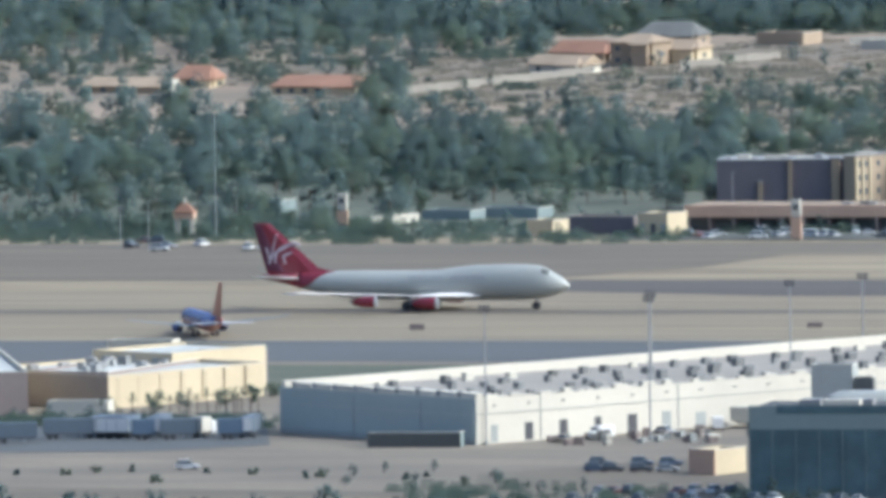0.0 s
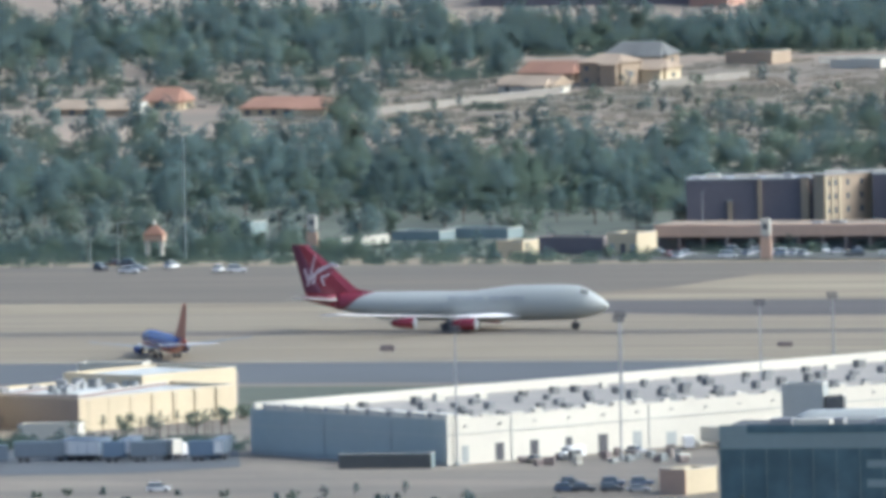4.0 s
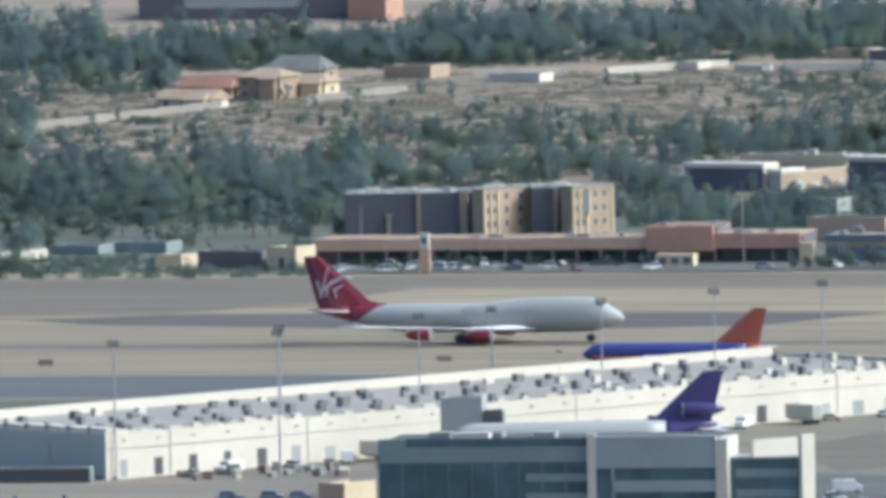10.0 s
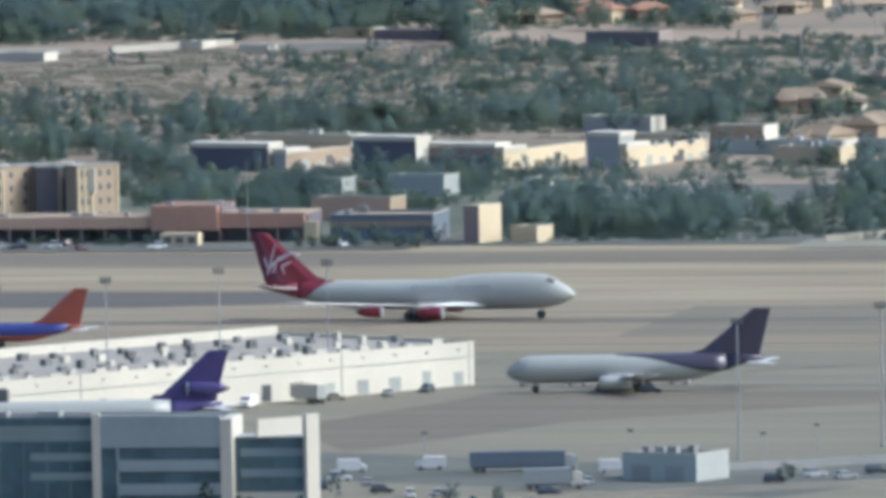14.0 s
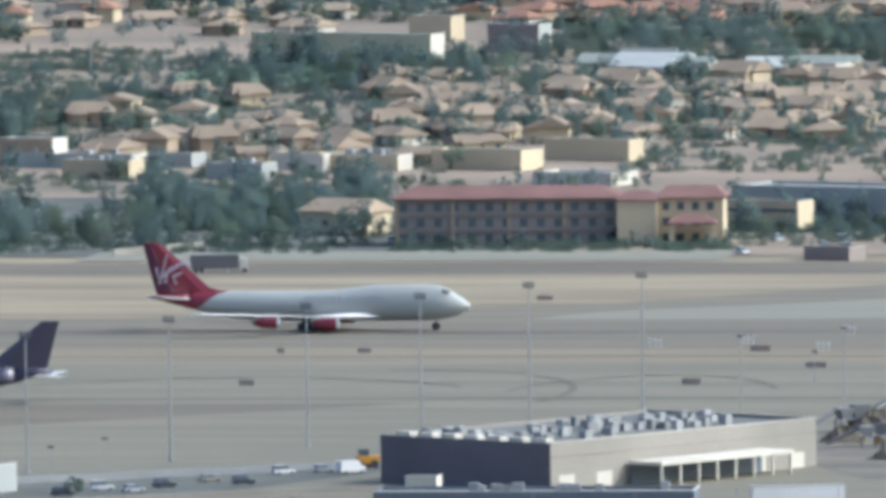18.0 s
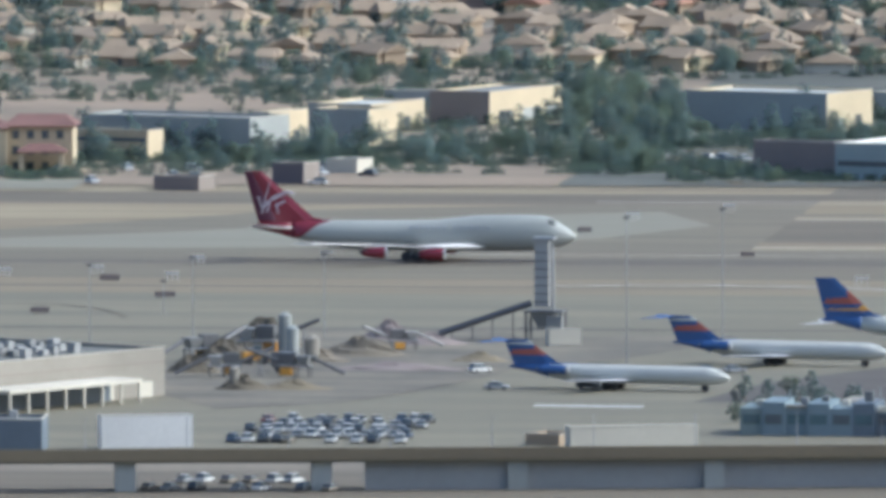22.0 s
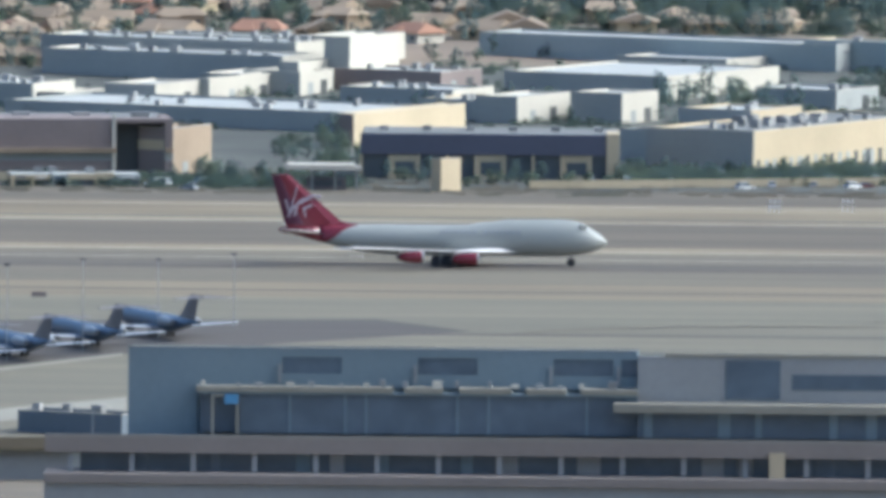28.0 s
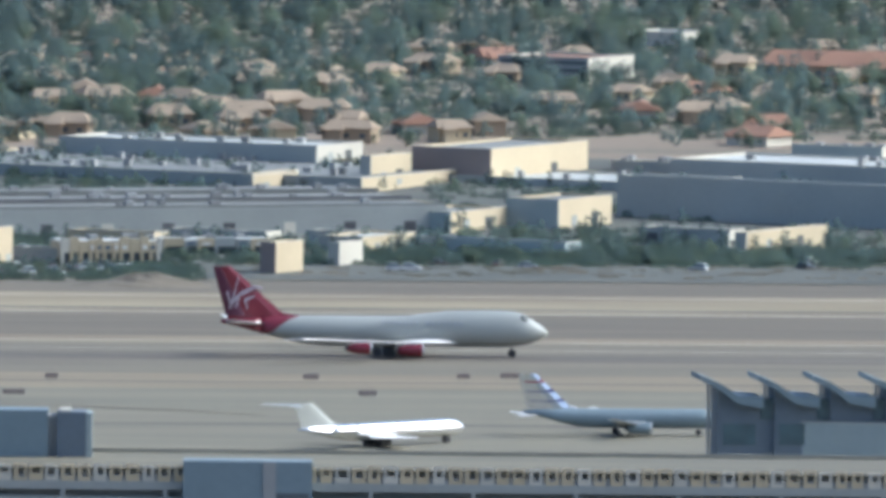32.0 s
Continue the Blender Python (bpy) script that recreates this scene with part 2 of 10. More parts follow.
PGREY = mat("pale_wing_skin", (0.585, 0.585, 0.57), 0.35, 0.05, 0.3, 0.1, 0.0)


# ---- mesh helpers ----
class Shape:
    """Collects vertices and faces for one mesh."""

    def __init__(self):
        self.v, self.f = [], []

    def add(self, verts, faces):
        n = len(self.v)
        self.v += [tuple(p) for p in verts]
        self.f += [tuple(i + n for i in face) for face in faces]
        return self

    def box(self, x0, y0, z0, x1, y1, z1):
        return self.add([(x0, y0, z0), (x1, y0, z0), (x1, y1, z0), (x0, y1, z0), (x0, y0, z1), (x1, y0, z1), (x1, y1, z1), (x0, y1, z1)],
                        [(0, 3, 2, 1), (4, 5, 6, 7), (0, 1, 5, 4), (1, 2, 6, 5), (2, 3, 7, 6), (3, 0, 4, 7)])

    def tube(self, a, b, r0, r1=None, n=8):
        a, b, r1 = Vector(a), Vector(b), r0 if r1 is None else r1
        q = (b - a).to_track_quat("Z", "Y").to_matrix()
        ring = [q @ Vector((math.cos(2 * math.pi * i / n), math.sin(2 * math.pi * i / n), 0)) for i in range(n)]
        return self.add([a + p * r0 for p in ring] + [b + p * r1 for p in ring],
                        [(i, (i + 1) % n, n + (i + 1) % n, n + i) for i in range(n)] + [tuple(range(n - 1, -1, -1)), tuple(range(n, 2 * n))])

    def loft(self, rings):
        n, k = len(rings[0]), len(rings)
        faces = [(j * n + i, j * n + (i + 1) % n, (j + 1) * n + (i + 1) % n, (j + 1) * n + i) for j in range(k - 1) for i in range(n)]
        return self.add([p for r in rings for p in r], faces + [tuple(range(n - 1, -1, -1)), tuple(range((k - 1) * n, k * n))])

    def gable(self, x0, y0, x1, y1, z, rise, over=0.5, hip=0.0, thick=0.25):
        """A pitched roof with its ridge along x; hip: how far the ridge ends stand in."""
        x0, y0, x1, y1 = x0 - over, y0 - over, x1 + over, y1 + over
        m = (y0 + y1) / 2
        low = [(x0, y0, z), (x1, y0, z), (x1, y1, z), (x0, y1, z)]
        up = [(x, y, z + thick) for x, y, _ in low]
        return self.add(low + up + [(x0 + hip, m, z + thick + rise), (x1 - hip, m, z + thick + rise)],
                        [(0, 3, 2, 1), (0, 1, 5, 4), (1, 2, 6, 5), (2, 3, 7, 6), (3, 0, 4, 7), (4, 5, 9, 8), (6, 7, 8, 9), (5, 6, 9), (7, 4, 8)])

    def mesh(self, name, material, smooth=False):
        me = bpy.data.meshes.new(name)
        me.from_pydata(self.v, [], self.f)
        for m in material if isinstance(material, (list, tuple)) else [material]:
            me.materials.append(m)
        if smooth:
            me.polygons.foreach_set("use_smooth", [True] * len(me.polygons))
        me.update()
        return me


def part(name, shape, material, parent=None, label="", smooth=False):
    ob = new(name, shape if isinstance(shape, bpy.types.Mesh) else shape.mesh(name, material, smooth))
    ob.parent = parent
    if label:
        ob["label"] = label
    return ob


def thing(name, label, category, group="", kind="", at=None):
    ob = tagged(new(name), label, category, group, kind)
    if at is not None:
        ob.matrix_basis = at
    return ob


def gz(y):
    """The height of the ground: level airfield, then a gentle rise."""
    s = y - 3900.0
    return 0.0 if s < 0 else (0.025 * s * s / 400 if s < 200 else 0.025 * (s - 100))


# ---- ground ----
def ground_sheet():
    s = Shape()
    xs = [-9000, -2400] + list(range(-1600, 1001, 100)) + [1800, 9000]
    ys = [-3000, 500, 2000] + list(range(2700, 3901, 100)) + list(range(3920, 5400, 40)) + [7000, 14000]
    for y in ys:
        s.v += [(x, y, gz(y)) for x in xs]
    n = len(xs)
    s.f = [(j * n + i, j * n + i + 1, (j + 1) * n + i + 1, (j + 1) * n + i) for j in range(len(ys) - 1) for i in range(n - 1)]
    return tagged(part("ground", s, SAND, None, smooth=True), "tan desert ground with gravel and dry scrub", "ground", kind="structure")


ground_sheet()


def strip(name, label, material, x0, x1, y0, y1, z, slant=0.0, category="pavement"):
    """A flat paved area; slant: how much farther its right end lies."""
    s = Shape()
    n = max(1, int((x1 - x0) / 100))
    pts = [(x0 + (x1 - x0) * i / n, slant * i / n) for i in range(n + 1)]
    s.v = [(x, y0 + d, z) for x, d in pts] + [(x, y1 + d, z) for x, d in pts]
    s.f = [(i, i + 1, n + 2 + i, n + 1 + i) for i in range(n)]
    return tagged(part(name, s, material), label, category, kind="structure")


def scrubland():
    s = Shape()
    xs = list(range(-1700, 1001, 60))
    ys = [3800, 3850, 3900] + list(range(3920, 5100, 40))
    for y in ys:
        s.v += [(x, y, gz(y) + 0.12) for x in xs]
    n = len(xs)
    s.f = [(j * n + i, j * n + i + 1, (j + 1) * n + i + 1, (j + 1) * n + i) for j in range(len(ys) - 1) for i in range(n - 1)]
    return tagged(part("scrubland", s, SCRUB, None, smooth=True), "rising ground with dry grass and scrub", "ground", kind="structure")


scrubland()


def yard_sheet(name, label, material, x0, x1, y0, y1, lift):
    """A paved sheet that follows the rise of the ground."""
    s = Shape()
    n, m = 24, 24
    for j in range(m + 1):
        y = y0 + (y1 - y0) * j / m
        s.v += [(x0 + (x1 - x0) * i / n, y, gz(y) + lift) for i in range(n + 1)]
    s.f = [(j * (n + 1) + i, j * (n + 1) + i + 1, (j + 1) * (n + 1) + i + 1, (j + 1) * (n + 1) + i) for j in range(m) for i in range(n)]
    return tagged(part(name, s, material, None, smooth=True), label, "pavement", kind="structure")


yard_sheet("industrial_yards", "grey asphalt yards between the industrial buildings", YARD, -395, 430, 3758, 4190, 0.24)
yard_sheet("tree_verge", "dry green verge under the trees", VERGE, -1250, -745, 3756, 4010, 0.2)
yard_sheet("tree_verge", "dry green verge under the trees", VERGE, -1250, -940, 4010.5, 4090, 0.2)
yard_sheet("garden_ground", "dry green ground of the near gardens", VERGE, -880, -590, 2650, 2905, 0.05)
yard_sheet("store_yards", "grey asphalt yards round the stores", YARD, -744, -560, 3756, 3985, 0.2)
yard_sheet("tree_verge", "dry tan verge under the trees", SCRUB, -559, -396, 3756, 3960, 0.2)
strip("airfield_infield", "pale gravel infield of the airfield", INFIELD, -2200, 1500, 3300, 3775, 0.02)
strip("perimeter_road", "grey asphalt perimeter road", ASPHALT, -2200, -330, 3691, 3732, 0.05)
strip("perimeter_road", "grey asphalt perimeter road", ASPHALT, -330, 1500, 3711, 3758, 0.05)
strip("road_shoulder", "pale concrete shoulder beside the perimeter road", EXITPALE, -655, -505, 3738, 3775, 0.24)
strip("edge_line", "pale painted road edge line", WORNPAINT, -380, 1500, 3701, 3702.6, 0.07)
strip("edge_joint", "dark joint along the far runway", YARD, -330, 1500, 3656, 3660, 0.07)
strip("edge_line", "white painted runway edge line", WORNPAINT, -330, 1500, 3643, 3645.3, 0.07)
strip("far_runway", "worn grey asphalt runway", ASPHALT, -330, 1500, 3562, 3640, 0.05)
strip("edge_line", "white painted runway edge line", WORNPAINT, -330, 1500, 3546, 3548, 0.07)
strip("takeoff_runway", "pale concrete runway", CONCRETE, -2200, -640, 3440, 3562, 0.06)
strip("takeoff_runway", "worn grey concrete runway", MIDGREY, -640, 1500, 3440, 3540, 0.06)
strip("runway_centre", "dark rubber-stained runway centre strip", RUBBER, -2200, -420, 3486, 3498, 0.1)
strip("runway_centre", "dark rubber-stained runway centre strip", RUBBER, -420, 1500, 3484, 3508, 0.1)
strip("edge_line", "pale painted runway edge line", WORNPAINT, -420, 1500, 3519, 3520.2, 0.11)
strip("taxiway", "pale concrete taxiway", CONCRETE, -2200, 1500, 3398, 3436, 0.06)
strip("taxiway_joint", "dark joint between taxiway and apron", ASPHALT, -700, 1500, 3414, 3419, 0.09)
strip("edge_line", "thin pale taxiway edge line", WORNPAINT, -1300, -692, 3401, 3402, 0.09)
strip("apron", "grey concrete apron", APRON, -690, 1500, 2960, 3396, 0.05)
strip("apron_edge", "dark joint along the apron edge", RUBBER, -690, 1500, 3288, 3294, 0.08)
strip("drainage_field", "dark green-grey drainage field beside the taxiway", DARKROAD, -1300, -692, 3334, 3399, 0.05)
strip("drainage_path", "thin pale path across the drainage field", SAND, -1300, -692, 3327, 3333, 0.05)
strip("drainage_field", "dark green-grey drainage field beside the taxiway", VERGE, -1300, -692, 3246, 3326, 0.05)


# ---- aircraft ----
def ring(x, top, bottom, half, mid, n=20):
    """A fuselage section at x: top and bottom heights, half width, height of the widest point."""
    out = []
    for i in range(n):
        a = 2 * math.pi * i / n
        s = math.sin(a)
        out.append((x, half * math.cos(a), mid + s * ((top - mid) if s > 0 else (mid - bottom))))
    return out


def foil(s, root, tip, thick_root=0.12, thick_tip=0.1, n=6):
    """A wing panel between two chords ((x_front, x_back), y, z)."""
    def chord(c, t):
        (xf, xb), y, z = c
        w = xf - xb
        up = [(xf - w * k, y, z + w * t * 0.5 * math.sin(math.pi * min(1, k ** 0.6))) for k in [i / n for i in range(n + 1)]]
        down = [(xf - w * k, y, z - w * t * 0.35 * math.sin(math.pi * min(1, k ** 0.6))) for k in [i / n for i in range(n - 1, 0, -1)]]
        return up + down
    return s.loft([chord(root, thick_root), chord(tip, thick_tip)])


def blade(s, low, high, thick, n=5):
    """A fin between two chords ((x_front, x_back), z)."""
    def chord(c, t):
        (xf, xb), z = c
        w = xf - xb
        a = [(xf - w * i / n, t * math.sin(math.pi * (i / n) ** 0.6), z) for i in range(n + 1)]
        b = [(xf - w * i / n, -t * math.sin(math.pi * (i / n) ** 0.6), z) for i in range(n - 1, 0, -1)]
        return a + b
    return s.loft([chord(low, thick), chord(high, thick * 0.5)])


def nacelle(name, plane, x, y, z, length, r, paint, label):
    s = Shape()
    prof = [(0, 0.86), (0.04, 0.97), (0.2, 1.0), (0.6, 0.94), (0.85, 0.72), (1.0, 0.55)]
    s.loft([[(x - length * k, y + r * q * math.cos(a), z + r * q * math.sin(a)) for a in [2 * math.pi * i / 14 for i in range(14)]] for k, q in prof])
    e = part(name, s, paint, plane, label, smooth=True)
    part("intake", Shape().tube((x + 0.02, y, z), (x - 0.3, y, z), r * 0.8, r * 0.5, 14), DARK, e, "dark engine intake")
    part("intake_lip", Shape().tube((x + 0.05, y, z), (x - 0.35, y, z), r * 0.93, r * 1.0, 14), STEEL, e, "bright metal intake lip")
    part("exhaust", Shape().tube((x - length, y, z), (x - length - r * 0.6, y, z), r * 0.45, r * 0.2, 10), DARKSTEEL, e, "dark exhaust cone")
    return e


def bogie(name, plane, x, y, top, r, axles, wide):
    s = Shape().tube((x, y, r), (x, y, top), r * 0.22, r * 0.3, 8)
    g = part(name, s, STEEL, plane, "grey landing gear strut")
    for i in range(axles):
        ax = x + (i - (axles - 1) / 2) * r * 2.3
        for side in (-1, 1):
            w = Shape()
            w.tube((ax, y + side * wide - 0.22, r), (ax, y + side * wide + 0.22, r), r, r, 14)
            part("wheel", w, RUBBERTYRE, g, "black tyre")
    return g


JUMBO_PROFILE = [(0.0, 5.25, 4.95, 0.12), (0.008, 6.0, 4.35, 0.8), (0.025, 7.0, 3.6, 1.6), (0.05, 8.1, 2.9, 2.3), (0.075, 9.15, 2.5, 2.75), (0.1, 9.65, 2.25, 3.0), (0.14, 9.82, 2.05, 3.2), (0.2, 9.82, 2.0, 3.25), (0.3, 9.7, 2.0, 3.25), (0.36, 9.2, 2.0, 3.25),
                 (0.42, 8.6, 2.0, 3.25), (0.5, 8.5, 2.0, 3.25), (0.66, 8.5, 2.05, 3.25), (0.74, 8.45, 2.6, 3.1), (0.82, 8.3, 3.9, 2.5), (0.9, 8.1, 5.4, 1.6), (0.955, 7.8, 6.4, 0.8), (0.985, 7.45, 6.9, 0.3)]


def aircraft(name, label, at, length, radius, zc, span, paint, tail_paint, wing_at=0.36, chord=0.17, sweep=0.5, tip_chord=0.25, engines=(), engine_paint=None, wing_z=None, tee=False,
             fin=(0.2, 0.16, 0.09), aft_paint=None, aft_from=0.72, rear_engines=False, profile=None, gear=(0.11, 0.52), wing_tip_z=2.2, stab=0.17, group="", winglet=0.0, fin_aft=0.0, fin_height=None,
             low_paint=None, bands=(), saddle=None, wing_paint=None, rudder_paint=None, wing_thick=0.1, stab_at=0.905, stab_chord=0.085, stab_lift=0.0, stab_rise=0.1, stab_paint=None):
    """An airliner with its nose towards +x; its origin lies on the ground under its nose wheel."""
    plane = thing(name, label, "airplane", group, at=at)
    x0 = gear[0] * length

    def sx(f):
        return x0 - f * length

    r = radius
    if profile is None:
        profile = [(0.0, zc - 0.1 * r, zc - 0.3 * r, 0.08 * r), (0.015, zc + 0.25 * r, zc - 0.6 * r, 0.42 * r), (0.05, zc + 0.72 * r, zc - 0.88 * r, 0.8 * r), (0.085, zc + 0.96 * r, zc - 0.98 * r, 0.96 * r),
                   (0.12, zc + r, zc - r, r), (0.3, zc + r, zc - r, r), (0.5, zc + r, zc - r, r), (0.64, zc + r, zc - r, r), (0.72, zc + r, zc - 0.86 * r, 0.97 * r), (0.82, zc + 0.98 * r, zc - 0.35 * r, 0.75 * r),
                   (0.92, zc + 0.9 * r, zc + 0.25 * r, 0.4 * r), (0.985, zc + 0.75 * r, zc + 0.52 * r, 0.12 * r)]

    def at_f(f):
        for a, b in zip(profile, profile[1:]):
            if a[0] <= f <= b[0]:
                k = (f - a[0]) / (b[0] - a[0])
                return tuple(p + (q - p) * k for p, q in zip(a, b))
        return profile[-1]

    def body(name, f0, f1, paint, label=""):
        fs = sorted({f0, f1, *(p[0] for p in profile if f0 < p[0] < f1)})
        rings = []
        for f in fs:
            _, t, b, w = at_f(f)
            rings.append(ring(sx(f), t, b, w, (zc if b < zc < t else (t + b) / 2)))
        return part(name, Shape().loft(rings), paint, plane, label, smooth=True)

    if aft_paint:
        body("fuselage", 0.0, aft_from, paint)
        body("aft_fuselage", aft_from, profile[-1][0], aft_paint)
    else:
        body("fuselage", 0.0, profile[-1][0], paint)
    if saddle:
        rings = []
        for k in range(9):
            f = saddle[0] + (saddle[1] - saddle[0]) * k / 8
            _, t, b, w = at_f(f)
            reach = radians(15 + 125 * (k / 8) ** 1.3)
            arc = [(sx(f), (w + 0.13) * math.sin(reach * (i / 8 - 1)), zc + ((t + 0.13 - zc) if math.cos(reach * (i / 8 - 1)) > 0 else (zc - b + 0.13)) * math.cos(reach * (i / 8 - 1))) for i in range(17)]
            rings.append(arc + [(p[0], p[1] * 0.9, zc + (p[2] - zc) * 0.9) for p in reversed(arc)])
        part("dark_top", Shape().loft(rings), tail_paint, plane, "tail paint sweeping over the fuselage", smooth=True)
    if low_paint:
        rings = []
        for f in (0.05, 0.085, 0.12, 0.3, 0.5, 0.64, 0.72, 0.82, 0.9):
            _, t, b, w = at_f(f)
            arc = [(sx(f), (w + 0.05) * math.sin(radians(a)), zc - (zc - b + 0.05) * math.cos(radians(a))) for a in range(-70, 71, 14)]
            rings.append(arc + [(p[0], p[1] * 0.9, zc + (p[2] - zc) * 0.9) for p in reversed(arc)])
        part("belly", Shape().loft(rings), low_paint, plane, "red painted belly", smooth=True)
    wz = zc - 0.65 * r if wing_z is None else wing_z
    c = chord * length
    half = span / 2
    for side, word in ((1, "wing"), (-1, "wing")):
        s = Shape()
        foil(s, ((sx(wing_at), sx(wing_at) - c), side * r * 0.5, wz), ((sx(wing_at) - sweep * half * 0.38, sx(wing_at) - c * 1.02), side * half * 0.4, wz + wing_tip_z * 0.33), wing_thick, wing_thick * 0.9)
        foil(s, ((sx(wing_at) - sweep * half * 0.38, sx(wing_at) - c * 1.02), side * half * 0.4, wz + wing_tip_z * 0.33), ((sx(wing_at) - sweep * half, sx(wing_at) - sweep * half - c * tip_chord), side * half, wz + wing_tip_z), wing_thick * 0.9, wing_thick)
        w = part("wing", s, wing_paint or PGREY, plane, "pale grey swept wing", smooth=False)
        if winglet:
            b = Shape()
            xt = sx(wing_at) - sweep * half
            b.add([(xt, side * half, wz + wing_tip_z), (xt - c * tip_chord, side * half, wz + wing_tip_z), (xt - c * tip_chord - winglet * 0.7, side * (half + winglet * 0.35), wz + wing_tip_z + winglet), (xt - c * tip_chord * 0.5 - winglet * 0.6, side * (half + winglet * 0.35), wz + wing_tip_z + winglet),
                   (xt, side * (half - 0.12), wz + wing_tip_z), (xt - c * tip_chord, side * (half - 0.12), wz + wing_tip_z), (xt - c * tip_chord - winglet * 0.7, side * (half + winglet * 0.35 - 0.1), wz + wing_tip_z + winglet), (xt - c * tip_chord * 0.5 - winglet * 0.6, side * (half + winglet * 0.35 - 0.1), wz + wing_tip_z + winglet)],
                  [(0, 1, 2, 3), (7, 6, 5, 4), (0, 4, 5, 1), (1, 5, 6, 2), (2, 6, 7, 3), (3, 7, 4, 0)])
            part("winglet", b, PGREY, w)
        for k in (0.18, 0.46, 0.68) if length > 50 else ():
            yy = side * half * k
            xb = sx(wing_at) - c * (1.02 if k < 0.4 else 1.02 + (k - 0.4) * (sweep * half + c * tip_chord - c * 1.02) / 0.6 / c)
            flap = Shape().tube((xb + 1.6, yy, wz + wing_tip_z * k - 0.25), (xb - 0.9, yy, wz + wing_tip_z * k - 0.35), 0.28, 0.08, 6)
            part("flap_track_fairing", flap, PGREY, w)
    fh = fin_height or 0.28 * length * 0.9
    f_root, _, f_tip = fin
    fr = sx(1 - f_root - 0.03)
    s = Shape()
    zt = at_f(0.9)[1]
    blade(s, ((fr, sx(0.965)), zt - 0.35), ((sx(1.0 - f_tip + 0.025 + fin_aft), sx(1.012 + fin_aft)), fh), 0.42 * r / 2)
    fin_ob = part("fin", s, tail_paint, plane)
    def fin_chord(k):
        top = (sx(1.0 - f_tip + 0.025 + fin_aft), sx(1.012 + fin_aft))
        return ((fr + (top[0] - fr) * k, sx(0.965) + (top[1] - sx(0.965)) * k), zt - 0.35 + (fh - zt + 0.35) * k)

    if rudder_paint:
        (fa, ba), za = fin_chord(0.06)
        (fb, bb), zb = fin_chord(0.99)
        rud = Shape()
        blade(rud, ((ba + (fa - ba) * 0.36, ba - 0.15), za), ((bb + (fb - bb) * 0.5, bb - 0.1), zb), 0.42 * r / 2 * 0.9, 5)
        part("rudder", rud, rudder_paint, fin_ob, "darker crimson rudder")
    for k0, k1, p in bands:
        part("tail_band", blade(Shape(), fin_chord(k0), fin_chord(k1), 0.42 * r / 2 * (1 - 0.5 * k0) + 0.06), p, fin_ob)
    d = Shape()
    blade(d, ((fr + 0.05 * length, fr - 0.06 * length), zt - 0.3), ((fr - 0.015 * length, fr - 0.05 * length), zt + 0.09 * (fh - zt)), 0.2)
    part("fin_fillet", d, tail_paint, fin_ob)
    zs, xs = (fh - 0.3, sx(0.985)) if tee else (at_f(0.93)[1] - 0.9 * r * 0.6 + stab_lift, sx(stab_at))
    sc = stab_chord * length
    sh = stab * length
    for side in (-1, 1):
        s = Shape()
        foil(s, ((xs, xs - sc), side * 0.15 * r, zs), ((xs - sh * 0.62, xs - sh * 0.62 - sc * 0.38), side * sh, zs + (0.0 if tee else stab_rise)), 0.15 if tee else 0.09, 0.14 if tee else 0.08)
        part("tailplane", s, stab_paint or (tail_paint if tee else PGREY), plane)
    for fx, y, z, le, rr in engines:
        for side in (-1, 1):
            e = nacelle("engine", plane, sx(fx), side * y, z, le, rr, engine_paint or paint, "")
            if not rear_engines:
                part("pylon", Shape().box(sx(fx) - le * 1.05, side * y - 0.18, z + rr * 0.6, sx(fx) - le * 0.25, side * y + 0.18, z + rr * 1.25), PGREY, e)
            else:
                part("pylon", Shape().box(sx(fx) - le * 0.75, min(side * y, side * r * 0.6), z - 0.15, sx(fx) - le * 0.2, max(side * y, side * r * 0.6), z + 0.15), paint, e)
    wr = 0.012 * length if length > 60 else 0.014 * length
    bogie("nose_gear", plane, 0.0, 0.0, zc - r * 0.8, wr, 1, 0.4)
    for side in (-1, 1):
        bogie("main_gear", plane, sx(gear[1]), side * r * 1.05, wz + 0.4, wr * 1.15, 1 if length < 45 else 2, 0.55)
    # cockpit windows
    fa, fb = (0.062, 0.082) if profile is JUMBO_PROFILE else (0.028, 0.052)
    for side in (-1, 1):
        pa, pb = at_f(fa), at_f(fb)
        za, zb = pa[1] - 0.16 * r, pb[1] - 0.16 * r
        win = Shape().add([(sx(fa) + 0.1, side * pa[3] * 0.35, za + 0.12 * r), (sx(fb), side * pb[3] * 0.55, zb + 0.1 * r), (sx(fb), side * pb[3] * 0.82, zb - 0.2 * r), (sx(fa) + 0.1, side * pa[3] * 0.72, za - 0.18 * r),
                           (sx(fa), side * pa[3] * 0.2, za - 0.1 * r), (sx(fb) - 0.2, side * pb[3] * 0.2, zb - 0.1 * r)], [(0, 1, 2, 3), (0, 4, 5, 1), (3, 2, 5, 4), (0, 3, 4), (1, 5, 2)])
        part("cockpit_window", win, DARKROAD, plane, "dark cockpit window")
    return plane


